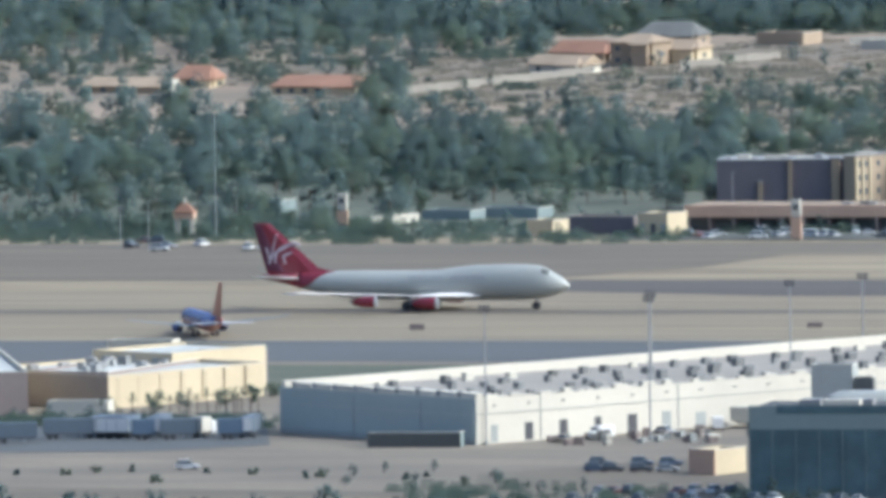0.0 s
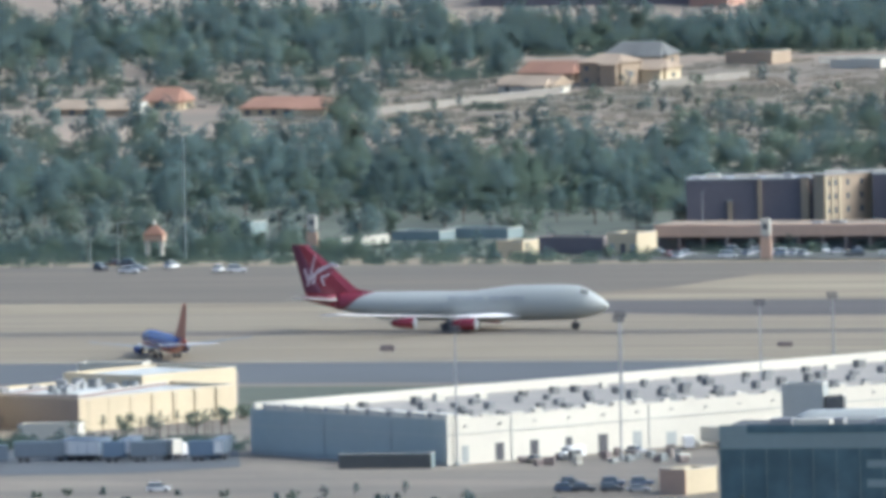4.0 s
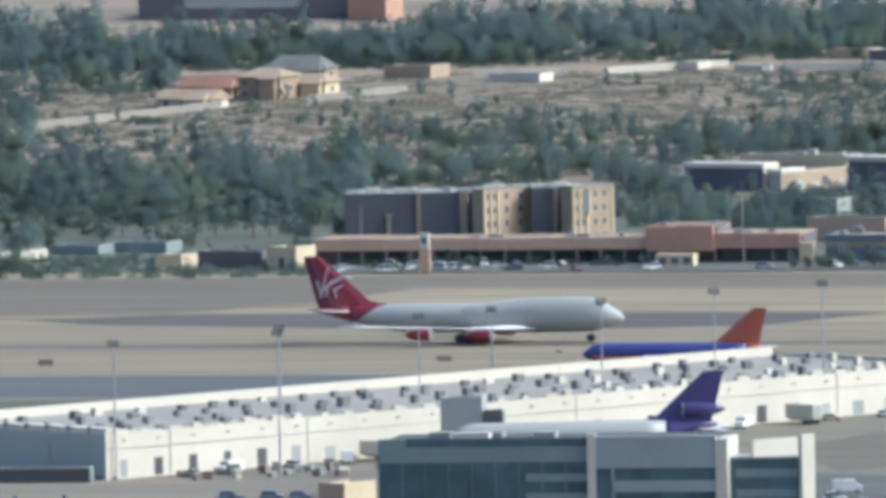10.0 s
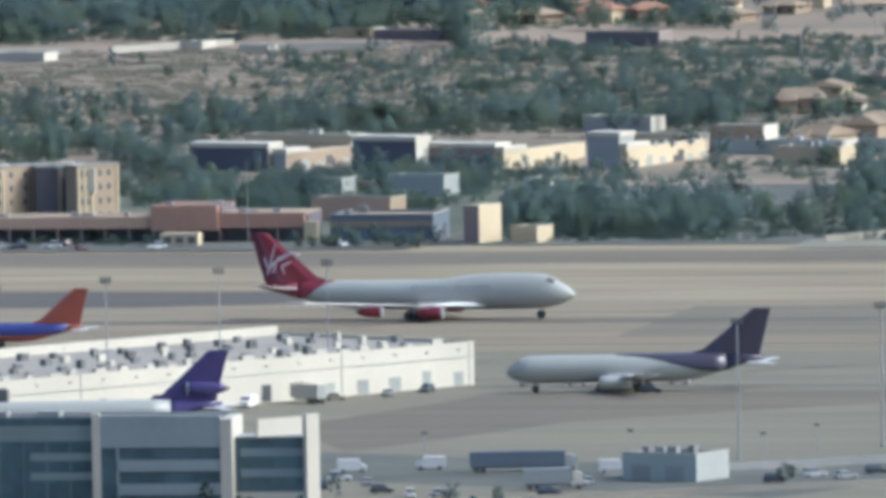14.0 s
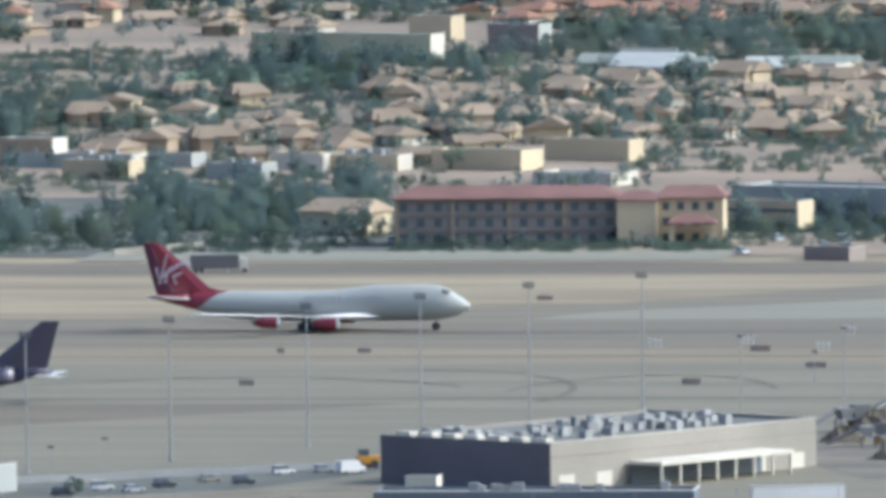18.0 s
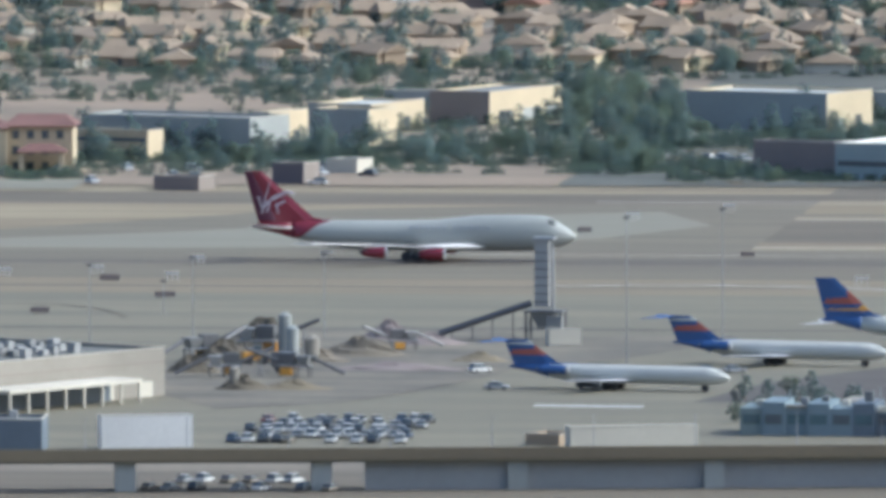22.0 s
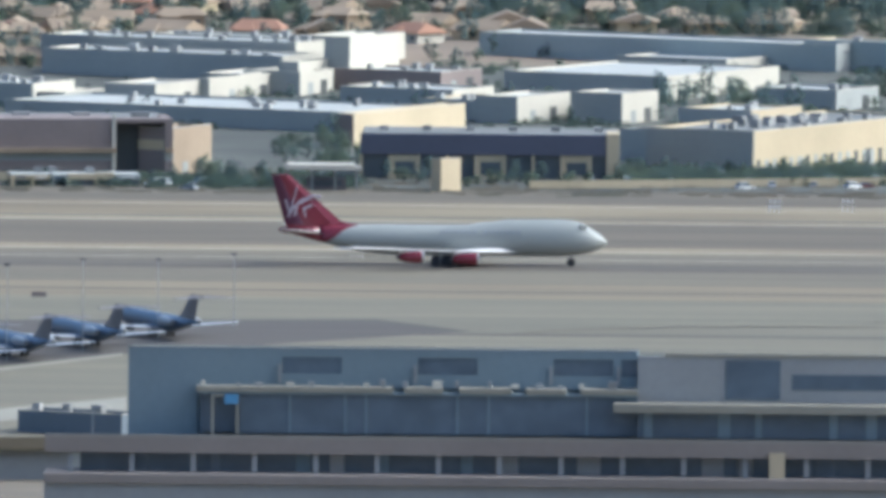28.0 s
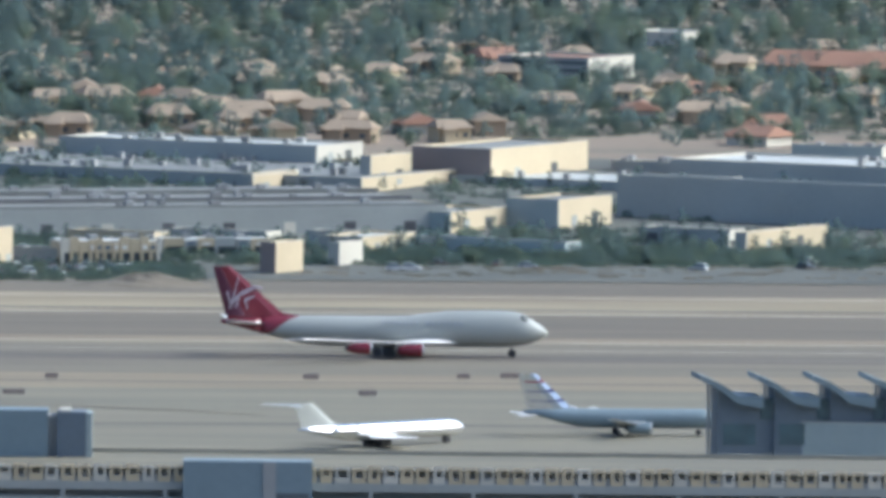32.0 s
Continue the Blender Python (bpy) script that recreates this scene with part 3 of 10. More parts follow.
jumbo = aircraft("jumbo_jet", "white four-engined jumbo jet with red tail rolling on the runway", pose(0, 0, 0), 70.66, 3.25, 5.3, 62.0, PWHITE, PRED, wing_at=0.257, chord=0.22, sweep=1.12, tip_chord=0.3,
                 engines=((0.38, 11.7, 2.05, 5.6, 1.35), (0.542, 20.8, 2.95, 5.2, 1.25)), engine_paint=PRED, wing_z=2.9, wing_tip_z=2.5, fin=(0.19, 0.16, 0.064), saddle=(0.75, 0.862), profile=JUMBO_PROFILE, gear=(0.107, 0.455),
                 aft_paint=PRED, aft_from=0.862, rudder_paint=PREDDARK, wing_thick=0.13, stab_at=0.845, fin_height=18.9, fin_aft=-0.0035, stab=0.155, stab_chord=0.1, stab_lift=0.5, stab_rise=1.2, wing_paint=PAINT, stab_paint=PAINT)
for side in (-1, 1):
    # body gear, the white sweep on the fin and the grey lettering bars
    bogie("body_gear", jumbo, 7.56 - 0.5 * 70.66, side * 1.9, 2.6, 0.95, 2, 0.5)
    for xa, za, xb, zb, w in ((-60.1, 9.9, -58.3, 16.5, 0.2), (-60.8, 13.6, -60.0, 11.0, 0.24), (-59.9, 11.1, -57.7, 13.2, 0.38), (-57.9, 13.0, -54.8, 14.5, 0.48), (-55.0, 14.5, -53.2, 14.2, 0.3),
                              (-57.1, 11.6, -55.0, 12.6, 0.3), (-57.0, 11.8, -56.4, 9.9, 0.2), (-58.9, 10.2, -58.2, 12.4, 0.22)):
        long = math.hypot(xb - xa, zb - za)
        px, pz = (zb - za) / long * w, (xa - xb) / long * w
        rim = [(xa - px, za - pz), (xa + px, za + pz), (xb + px * 0.6, zb + pz * 0.6), (xb - px * 0.6, zb - pz * 0.6)]
        s = Shape().add([(x, side * (0.79 - (z - 10) * 0.04), z) for x, z in rim] + [(x, side * 0.05, z) for x, z in rim], [(0, 1, 2, 3), (7, 6, 5, 4), (0, 4, 5, 1), (1, 5, 6, 2), (2, 6, 7, 3), (3, 7, 4, 0)])
        part("tail_stripe", s, PSCRAWL, jumbo, "pale brushed stripe on the fin")
    for k in range(15):
        if k != 7:
            x = 7.56 - 18.6 - k * 1.18
            part("letter_bar", Shape().box(x - 0.36, side * 3.06 - 0.1, 6.8, x + 0.36, side * 3.06 + 0.09, 7.6), PLETTER, jumbo, "grey lettering bar")


# ---- buildings ----
def hall(name, label, x, y, w, d, h, rz, wall, roof, front=None, group="", category="building", parapet=0.6, doors=0, door_h=3.0, units=0, door_mat=None, band=None, strips=0, strip_h=1.2, docks=0, crown=0.0):
    """A flat-roofed building; its front runs w metres along its own x from (x, y), its body d metres behind; front: its
    colour, often darker to paint shade on that face.
    """
    b = thing(name, label, category, group, at=pose(x, y, gz(y), 0, 0, rz))
    low = -3.0 if gz(y) > 0 else -0.3
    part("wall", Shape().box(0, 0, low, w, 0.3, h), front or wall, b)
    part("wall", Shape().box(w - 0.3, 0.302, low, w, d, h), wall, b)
    part("wall", Shape().box(0, 0.302, low, 0.3, d, h), wall, b)
    part("wall", Shape().box(0.302, d - 0.3, low, w - 0.302, d, h), wall, b)
    part("roof", Shape().box(0.31, 0.31, h - parapet - 0.3, w - 0.31, d - 0.31, h - parapet), roof, b)
    part("parapet_cap", Shape().box(-0.08, -0.08, h + 0.004, w + 0.08, 0.38, h + 0.15), WHITEWALL, b)
    rnd = random.Random(int(abs(x * 7 + y * 3)))
    part("parapet_cap", Shape().box(w - 0.38, 0.382, h + 0.004, w + 0.08, d, h + 0.15), WHITEWALL, b)
    if d > 15 and y > 3700:
        part("side_door", Shape().box(w + 0.002, d * 0.25, 0, w + 0.07, d * 0.25 + 2.6, min(3.2, h * 0.6)), GREYWALL, b)
        part("side_door", Shape().box(w + 0.002, d * 0.62, 0, w + 0.07, d * 0.62 + 3.4, min(3.6, h * 0.65)), DARKROAD, b)
    for i in range(docks):
        v = d * (i + 0.4) / docks
        part("dock_door", Shape().box(w + 0.002, v, 0, w + 0.08, v + d / docks * 0.45, min(3.4, h * 0.42)), GREYWALL if i % 3 else DARKROAD, b)
    for i in range(doors):
        cx = w * (i + 0.5) / doors + rnd.uniform(-0.15, 0.15) * w / doors
        dw = min(1.6, w / doors * 0.22) if door_h < 2.6 else min(2.2, w / doors * 0.25)
        part("door", Shape().box(cx - dw, -0.06, 0, cx + dw, 0.1, door_h), door_mat or (DARK if rnd.random() < 0.45 else GREYWALL), b)
    for i in range(strips):
        z = h * (i + 0.55) / (strips + 0.2)
        part("window_strip", Shape().box(w * 0.03, -0.05, z - strip_h / 2, w * 0.97, 0.1, z + strip_h / 2), GLASS, b, "dark glass window strip")
    if crown:
        part("roof_edge", Shape().box(-0.3, -0.3, h + 0.16, w + 0.3, min(d, 12.0), h + 0.16 + crown), WHITEWALL, b, "thick white roof edge")
    if band:
        part("band", Shape().box(-0.03, -0.12, h * 0.55, w + 0.03, -0.002, h * 0.75), band, b)
    for i in range(units):
        ux, uy = rnd.uniform(0.05, 0.92) * w, rnd.uniform(0.15, 0.85) * d
        a, c, e = rnd.uniform(1.2, 2.4), rnd.uniform(1.2, 2.0), rnd.uniform(1.0, 1.9)
        u = part("rooftop_unit", Shape().box(ux, uy, h - parapet, ux + a, uy + c, h - parapet + e), UNITGREY, b, "grey rooftop air conditioner")
    return b


def home(name, label, x, y, w, d, h, rz, wall, roof, rise=2.2, hip=3.0, group="", rows=1, cols=4):
    """A house with a pitched roof; its front runs w metres along its own x from (x, y)."""
    b = thing(name, label, "house", group, at=pose(x, y, gz(y), 0, 0, rz))
    part("wall", Shape().box(0, 0, -3.0, w, d, h).box(w * 0.56, -2.2, -3.0, w * 0.94, -0.004, h * 0.92), wall, b)
    part("roof", Shape().gable(0, 0, w, d, h + 0.004, rise, 0.7, hip).gable(w * 0.56, -2.2, w * 0.94, d * 0.45, h * 0.92 + 0.004, rise * 0.72, 0.5, 1.2), roof, b)
    for r in range(rows):
        z = h * (r + 0.55) / rows
        for c in range(cols):
            cx = w * (c + 0.5) / cols
            part("window", Shape().box(cx - 0.7, -0.06, z - 0.65, cx + 0.7, 0.05, z + 0.65), GLASS, b)
    if cols > 2:
        part("window", Shape().box(w - 0.05, d * 0.4, h * 0.5 - 0.65, w + 0.06, d * 0.6, h * 0.5 + 0.65), GLASS, b)
    return b


def fence_wall(x0, y0, x1, y1, h, material, label, name="garden_wall"):
    a = math.degrees(math.atan2(y1 - y0, x1 - x0))
    n = math.hypot(x1 - x0, y1 - y0)
    b = thing(name, label, "wall", at=pose(x0, y0, gz(y0), 0, 0, a))
    k = max(1, int(n / 12))
    for i in range(k):
        u = n * i / k
        rise = gz(y0 + (y1 - y0) * i / k) - gz(y0)
        part("panel", Shape().box(u, 0, rise - 2.5, u + n / k - 0.25, 0.25, rise + h), material, b)
        part("pier", Shape().box(u + n / k - 0.248, -0.06, rise - 2.5, u + n / k - 0.002, 0.31, rise + h + 0.12), material, b)
    return b


# ---- plants ----
def leaf_normals(co, height):
    """Soft leaf normals: mostly skyward, leaning away from the crown's axis."""
    n = co * (0.1, 0.1, 0.0)
    n[:, 2] = 0.75 + 0.25 * co[:, 2] / height
    return n / np.linalg.norm(n, axis=1)[:, None]


def crown_points(width, height, clumps, seed, leaf, per, spread):
    """Corners of the three-sided leaf sprays of one crown, three for each spray."""
    rnd = np.random.RandomState(seed)
    out = []
    while len(out) < clumps:
        p = rnd.uniform(-1, 1, 3)
        if not 0.2 < np.linalg.norm(p) < 1:
            continue
        c = np.array((p[0] * width / 2, p[1] * width / 2, height * (0.5 + 0.5 * p[2])))
        r = width * spread * rnd.uniform(0.5, 1.0) / 2
        q = rnd.normal(size=(per, 3))
        q /= np.linalg.norm(q, axis=1)[:, None]
        o = c + q * (r * rnd.uniform(0.3, 1.1, (per, 1)))
        u = np.cross(rnd.normal(size=(per, 3)), q)
        u *= leaf * rnd.uniform(0.6, 1.3, (per, 1)) / np.linalg.norm(u, axis=1)[:, None]
        v = np.cross(q + rnd.normal(0, 0.4, (per, 3)), u)
        v *= leaf * rnd.uniform(0.6, 1.2, (per, 1)) / np.linalg.norm(v, axis=1)[:, None]
        out.append(np.stack([o - u - v * 0.6, o + u - v * 0.6, o + v], 1))
    return np.concatenate(out).reshape(-1, 3)


def leaf_mesh(name, material, co, normals):
    n = len(co) // 3
    me = bpy.data.meshes.new(name)
    me.vertices.add(n * 3)
    me.vertices.foreach_set("co", co.ravel())
    me.loops.add(n * 3)
    me.loops.foreach_set("vertex_index", np.arange(n * 3))
    me.polygons.add(n)
    me.polygons.foreach_set("loop_start", np.arange(n) * 3)
    me.polygons.foreach_set("use_smooth", np.ones(n, dtype=bool))
    me.materials.append(material)
    me.update(calc_edges=True)
    me.normals_split_custom_set_from_vertices(normals)
    return me


def crown_mesh(name, material, width, height, clumps, seed, leaf=0.55, per=26, spread=0.33):
    co = crown_points(width, height, clumps, seed, leaf, per, spread)
    return leaf_mesh(name, material, co, leaf_normals(co, height))


def trunk_mesh(height, r, limbs, seed):
    rnd = random.Random(seed)
    s = Shape().tube((0, 0, -1.5), (0, 0, height), r, r * 0.55, 7)
    for _ in range(limbs):
        a = rnd.uniform(0, 6.28)
        z = height * rnd.uniform(0.55, 0.95)
        s.tube((0, 0, z), (math.cos(a) * height * 0.35, math.sin(a) * height * 0.35, z + height * 0.35), r * 0.4, r * 0.12, 5)
    return s.mesh("trunk", BARK)


TREE_KINDS = []
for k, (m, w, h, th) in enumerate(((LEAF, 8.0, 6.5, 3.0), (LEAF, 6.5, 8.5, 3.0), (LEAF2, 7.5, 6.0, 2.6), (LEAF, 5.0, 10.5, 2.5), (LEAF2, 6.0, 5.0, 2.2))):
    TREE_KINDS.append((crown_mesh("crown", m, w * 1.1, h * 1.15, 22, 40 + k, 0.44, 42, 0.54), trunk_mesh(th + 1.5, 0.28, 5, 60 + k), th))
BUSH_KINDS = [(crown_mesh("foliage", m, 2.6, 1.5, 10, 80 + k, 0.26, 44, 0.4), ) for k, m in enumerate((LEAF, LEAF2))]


def palm_meshes(seed):
    rnd = random.Random(seed)
    t = Shape().tube((0, 0, -0.5), (0.15, 0.1, 7.5), 0.24, 0.17, 7)
    c = Shape()
    for i in range(26):
        a, e = rnd.uniform(0, 6.28), rnd.uniform(-0.7, 1.1)
        prev = Vector((0.15, 0.1, 7.5))
        d = Vector((math.cos(a) * math.cos(e), math.sin(a) * math.cos(e), math.sin(e)))
        side = d.cross(Vector((0, 0, 1))).normalized() * 0.28
        for j in range(3):
            nxt = prev + d * 0.8
            c.add([prev - side, prev + side, nxt + side * 0.7, nxt - side * 0.7], [(0, 1, 2, 3)])
            prev = nxt
            d = (d + Vector((0, 0, -0.35))).normalized()
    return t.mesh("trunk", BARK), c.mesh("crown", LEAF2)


PALM = palm_meshes(5)


def tree(kind, x, y, size, rz, z=None, group="", label=""):
    crown, trunk, th = TREE_KINDS[kind % len(TREE_KINDS)]
    t = thing("tree", label or ("dense dark green tree with a rounded crown", "tall dark green tree on a short trunk", "olive green spreading tree", "slender tall dark green tree", "small olive green tree")[kind % 5], "tree", group, at=pose(x, y, gz(y) if z is None else z, 0, 0, rz) @ Matrix.Scale(size, 4))
    part("trunk", trunk, None, t)
    part("crown", crown, None, t).location = (0, 0, th * 0.35)
    return t


def palm(x, y, size, rz, group="palms beside the hall"):
    t = thing("palm_tree", "fan palm with a grey trunk and drooping fronds", "palm tree", group, at=pose(x, y, gz(y), 0, 0, rz) @ Matrix.Scale(size, 4))
    part("trunk", PALM[0], None, t)
    part("crown", PALM[1], None, t)
    return t


def bush(x, y, size, rz, group="", k=0):
    b = tagged(part("bush", BUSH_KINDS[k % 2][0], None), "low round desert bush", "bush", group)
    b.matrix_basis = pose(x, y, gz(y) - 0.1, 0, 0, rz) @ Matrix.Scale(size, 4)
    return b


FAR_CROWNS = []
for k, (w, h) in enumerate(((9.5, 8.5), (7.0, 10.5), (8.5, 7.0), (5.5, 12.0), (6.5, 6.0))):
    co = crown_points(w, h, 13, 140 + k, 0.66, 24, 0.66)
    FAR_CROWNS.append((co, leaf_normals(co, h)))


def wood(name, label, places, material, kind="stuff"):
    """Many far trees joined into one mesh; places: kind, x, y, z, size, turn."""
    vs, ns = [], []
    for k, x, y, z, size, turn in places:
        c, s = math.cos(turn), math.sin(turn)
        m = np.array(((c, s, 0), (-s, c, 0), (0, 0, 1)))
        co, nor = FAR_CROWNS[k]
        vs.append(co * size @ m + (x, y, z + 0.6 * size))
        ns.append(nor @ m)
    me = leaf_mesh(name, material, np.concatenate(vs), np.concatenate(ns))
    return tagged(new(name, me), label, "trees", kind=kind)


def scrub(a0, a1, y0, y1, n, seed):
    """Low dry tufts spread over open ground between two bearings (degrees) and two distances."""
    rnd = random.Random(seed)
    s = Shape()
    for _ in range(n):
        y = rnd.uniform(y0, y1)
        x = y * math.tan(radians(rnd.uniform(a0, a1)))
        w, h, z = rnd.uniform(1.2, 5.0), rnd.uniform(0.25, 0.75), gz(y)
        for _ in range(5):
            a, b, c = rnd.uniform(-w, w), rnd.uniform(-w, w), rnd.uniform(0.3, 0.8) * w
            k = h * rnd.uniform(0.5, 1.0)
            s.add([(x + a - c, y + b, z - 0.3), (x + a + c, y + b, z - 0.3), (x + a + c * 0.5, y + b + 0.4, z + k), (x + a - c * 0.6, y + b + 0.4, z + k * 0.9)], [(0, 1, 2, 3)])
            s.add([(x + a, y + b - c, z - 0.3), (x + a, y + b + c, z - 0.3), (x + a + 0.3, y + b + c * 0.5, z + k * 0.8), (x + a + 0.3, y + b - c * 0.5, z + k)], [(0, 1, 2, 3)])
    return tagged(part("scrub", s, DRYSCRUB), "low dry desert scrub on the slope", "scrub", kind="stuff")


GARDEN_HOUSES = ((-729.5, 2809.0), (-713.0, 2816.0))


def grove(a0, a1, y0, y1, n, s0, s1, seed, kinds=(0, 1, 2, 3, 4), group="trees of the green belt", single=False, thick=1.0):
    """Trees spread over a stretch of ground between two bearings (degrees) and two distances."""
    rnd = random.Random(seed)
    places = []
    n = n if single else int(n * thick)
    for i in range(n):
        a = radians(a0 + (a1 - a0) * (i + rnd.random()) / n)
        y = y0 + (y1 - y0) * rnd.random()
        k, size, turn = rnd.choice(kinds), rnd.uniform(s0, s1), rnd.uniform(0, 6.28)
        if single and any(abs(y * math.tan(a) - hx) < 7 and hy - 34 < y < hy + 6 for hx, hy in GARDEN_HOUSES):
            continue
        if single:
            tree(k, y * math.tan(a), y, size, math.degrees(turn), group=group)
        else:
            places.append((k, y * math.tan(a), y, gz(y), size * 1.12, turn))
    if len(places) > 20:
        low = Shape()
        for _ in range(3 * len(places)):
            y = rnd.uniform(y0, y1)
            x, z = y * math.tan(radians(rnd.uniform(a0, a1))), gz(y)
            for _ in range(4):
                u, v, w, h = rnd.uniform(-3, 3), rnd.uniform(-3, 3), rnd.uniform(0.8, 2.2), rnd.uniform(0.8, 2.2)
                low.add([(x + u - w, y + v, z - 0.3), (x + u + w, y + v, z - 0.3), (x + u + w * 0.6, y + v + 0.5, z + h), (x + u - w * 0.6, y + v + 0.5, z + h)], [(0, 1, 2, 3)])
        tagged(part("undergrowth", low, LEAF2), "low green shrubs under the trees", "shrubs", kind="stuff")
    if places:
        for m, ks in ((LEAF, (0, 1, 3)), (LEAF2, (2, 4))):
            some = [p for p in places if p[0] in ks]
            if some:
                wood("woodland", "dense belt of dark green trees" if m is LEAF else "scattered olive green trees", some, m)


def estate(a0, a1, y0, y1, step, depth, roofs, seed, group, skip=0.15, trees=0.5, storeys=(2.5, 3.7), single=False):
    """Rows of houses between two bearings (degrees) and two distances, with trees between them."""
    rnd = random.Random(seed)
    protos = []
    for k in range(5):
        w, d, h = rnd.uniform(8.5, 13.5), rnd.uniform(8, 10.5), storeys[k % 2]
        protos.append((w, d, h, rnd.uniform(1.6, 2.6), rnd.uniform(0, 4.5), roofs[k % len(roofs)], (TAN, CREAM, WHITEWALL)[k % 3]))
    built = {}
    joined = {}
    places = []
    y = y0
    while y < y1:
        x, xe = y * math.tan(radians(a0)), y * math.tan(radians(a1))
        x += rnd.uniform(0, step)
        while x < xe:
            if rnd.random() > skip:
                k = rnd.randrange(5)
                w, d, h, rise, hip, roof, wall = protos[k]
                yy = y + rnd.uniform(-0.25, 0.25) * depth
                m = pose(x, yy, gz(yy), 0, 0, rnd.choice((0, -90, -25, -40, 20)) + rnd.uniform(-8, 8))
                if single:
                    if k in built:
                        copy_thing(built[k], m)
                    else:
                        word = "terracotta" if roof is TERRACOTTA else "tan"
                        built[k] = home("house", f"{'tall' if h > 3 else 'low'} stucco house with {word} tile roof in a row", 0, 100, w, d, h, 0, wall, roof, rise, hip, group, 1, 1)
                        built[k].matrix_basis = m
                else:
                    b = Shape().box(0, 0, -3, w, d, h)
                    g = Shape()
                    for i in range(3):
                        g.box(w * (i + 0.5) / 3 - 0.7, -0.06, h * 0.55 - 0.6, w * (i + 0.5) / 3 + 0.7, 0.05, h * 0.55 + 0.6)
                    r = Shape().gable(0, 0, w, d, h + 0.01, rise, 0.7, hip).gable(w * 0.1, -2.0, w * 0.45, d * 0.5, h * 0.9, rise * 0.7, 0.5, 1.0)
                    b.box(w * 0.1, -2.0, -3, w * 0.45, -0.004, h * 0.9)
                    for s, mt in ((b, wall), (r, roof), (g, GLASS)):
                        joined.setdefault(mt.name, (Shape(), mt))[0].add([m @ Vector(p) for p in s.v], s.f)
            for _ in range(2):
                if rnd.random() < trees / 2:
                    yy = y + rnd.uniform(-0.6, 0.4) * depth
                    places.append((rnd.randrange(5), x + rnd.uniform(-0.6, 0.6) * step, yy, gz(yy), rnd.uniform(0.35, 0.8), rnd.uniform(0, 6.28)))
            x += step * rnd.uniform(0.75, 1.3)
        y += depth
    for key, (s, mt) in joined.items():
        tagged(part("far_houses", s, mt), "far stucco houses: " + ("windows" if mt is GLASS else "tiled roofs" if mt in (TERRACOTTA, ROOFTAN) else "pale walls"), "houses", kind="stuff")
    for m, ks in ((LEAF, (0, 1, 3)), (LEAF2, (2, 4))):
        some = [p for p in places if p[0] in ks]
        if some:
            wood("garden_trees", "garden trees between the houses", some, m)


# ---- airfield furniture and vehicles ----
def patch(name, label, material, z, pts, category="pavement"):
    """A flat paved area with corners (x, y) in order."""
    s = Shape().add([(x, y, z) for x, y in pts], [tuple(range(len(pts)))])
    return tagged(part(name, s, material), label, category, kind="structure")


def arc_line(cx, cy, rx, ry, a0, a1, w, material, label, z=0.15):
    """A curved painted or worn line on the pavement."""
    s = Shape()
    n = 28
    for i in range(n + 1):
        a = radians(a0 + (a1 - a0) * i / n)
        for k in (-0.5, 0.5):
            s.v.append((cx + (rx + w * k) * math.cos(a), cy + (ry + w * k) * math.sin(a), z))
    s.f = [(2 * i, 2 * i + 1, 2 * i + 3, 2 * i + 2) for i in range(n)]
    return tagged(part("taxi_line", s, material), label, "marking", kind="structure")


def flood_mast(x, y, h, group="tall flood masts of the apron"):
    m = thing("flood_mast", "tall grey steel mast with a dark floodlight head", "mast", group, at=pose(x, y, 0))
    part("pole", Shape().tube((0, 0, 0), (0, 0, h), 0.22, 0.12, 10), STEEL, m)
    part("base", Shape().tube((0, 0, 0), (0, 0, 0.7), 0.55, 0.5, 10), GREYWALL, m, "pale concrete footing")
    head = part("lamp_head", Shape().tube((-1.2, 0, h - 0.2), (1.2, 0, h - 0.2), 0.1), DARKSTEEL, m, "dark floodlight rack")
    for k in range(3):
        for z in (0.15, -0.75):
            part("lamp", Shape().box(-1.1 + k * 0.8, -0.35, h + z * 0.8, -0.55 + k * 0.8, 0.15, h + z * 0.8 + 0.45), DARKSTEEL, head, "dark floodlight housing")
    return m


def thin_pole(x, y, h, arm=0.0, name="light_pole", label="slim grey light pole with a short arm", group="slim poles beside the aprons"):
    m = thing(name, label, "pole", group, at=pose(x, y, gz(y)))
    part("pole", Shape().tube((0, 0, -0.3), (0, 0, h), 0.12, 0.07, 7), STEEL, m)
    if arm:
        part("arm", Shape().tube((0, 0, h), (arm, 0, h + 0.4), 0.07, 0.05, 6), STEEL, m)
        part("lamp", Shape().box(arm - 0.2, -0.2, h + 0.3, arm + 0.6, 0.2, h + 0.5), DARKSTEEL, m)
    else:
        part("lamp", Shape().box(-0.6, -0.15, h - 0.1, 0.6, 0.15, h + 0.25), DARKSTEEL, m)
    return m


def taxi_sign(x, y, w, h=0.95):
    m = thing("taxiway_sign", "low dark taxiway sign board seen from behind", "sign", "taxiway signs", at=pose(x, y, 0.1, 0, 0, 4))
    part("board", Shape().box(-w / 2, -0.1, 0.25, w / 2, 0.1, 0.25 + h), BROWN, m)
    for k in (-0.4, 0.4):
        part("leg", Shape().box(w * k - 0.08, -0.06, 0, w * k + 0.08, 0.06, 0.248), STEEL, m)
    return m


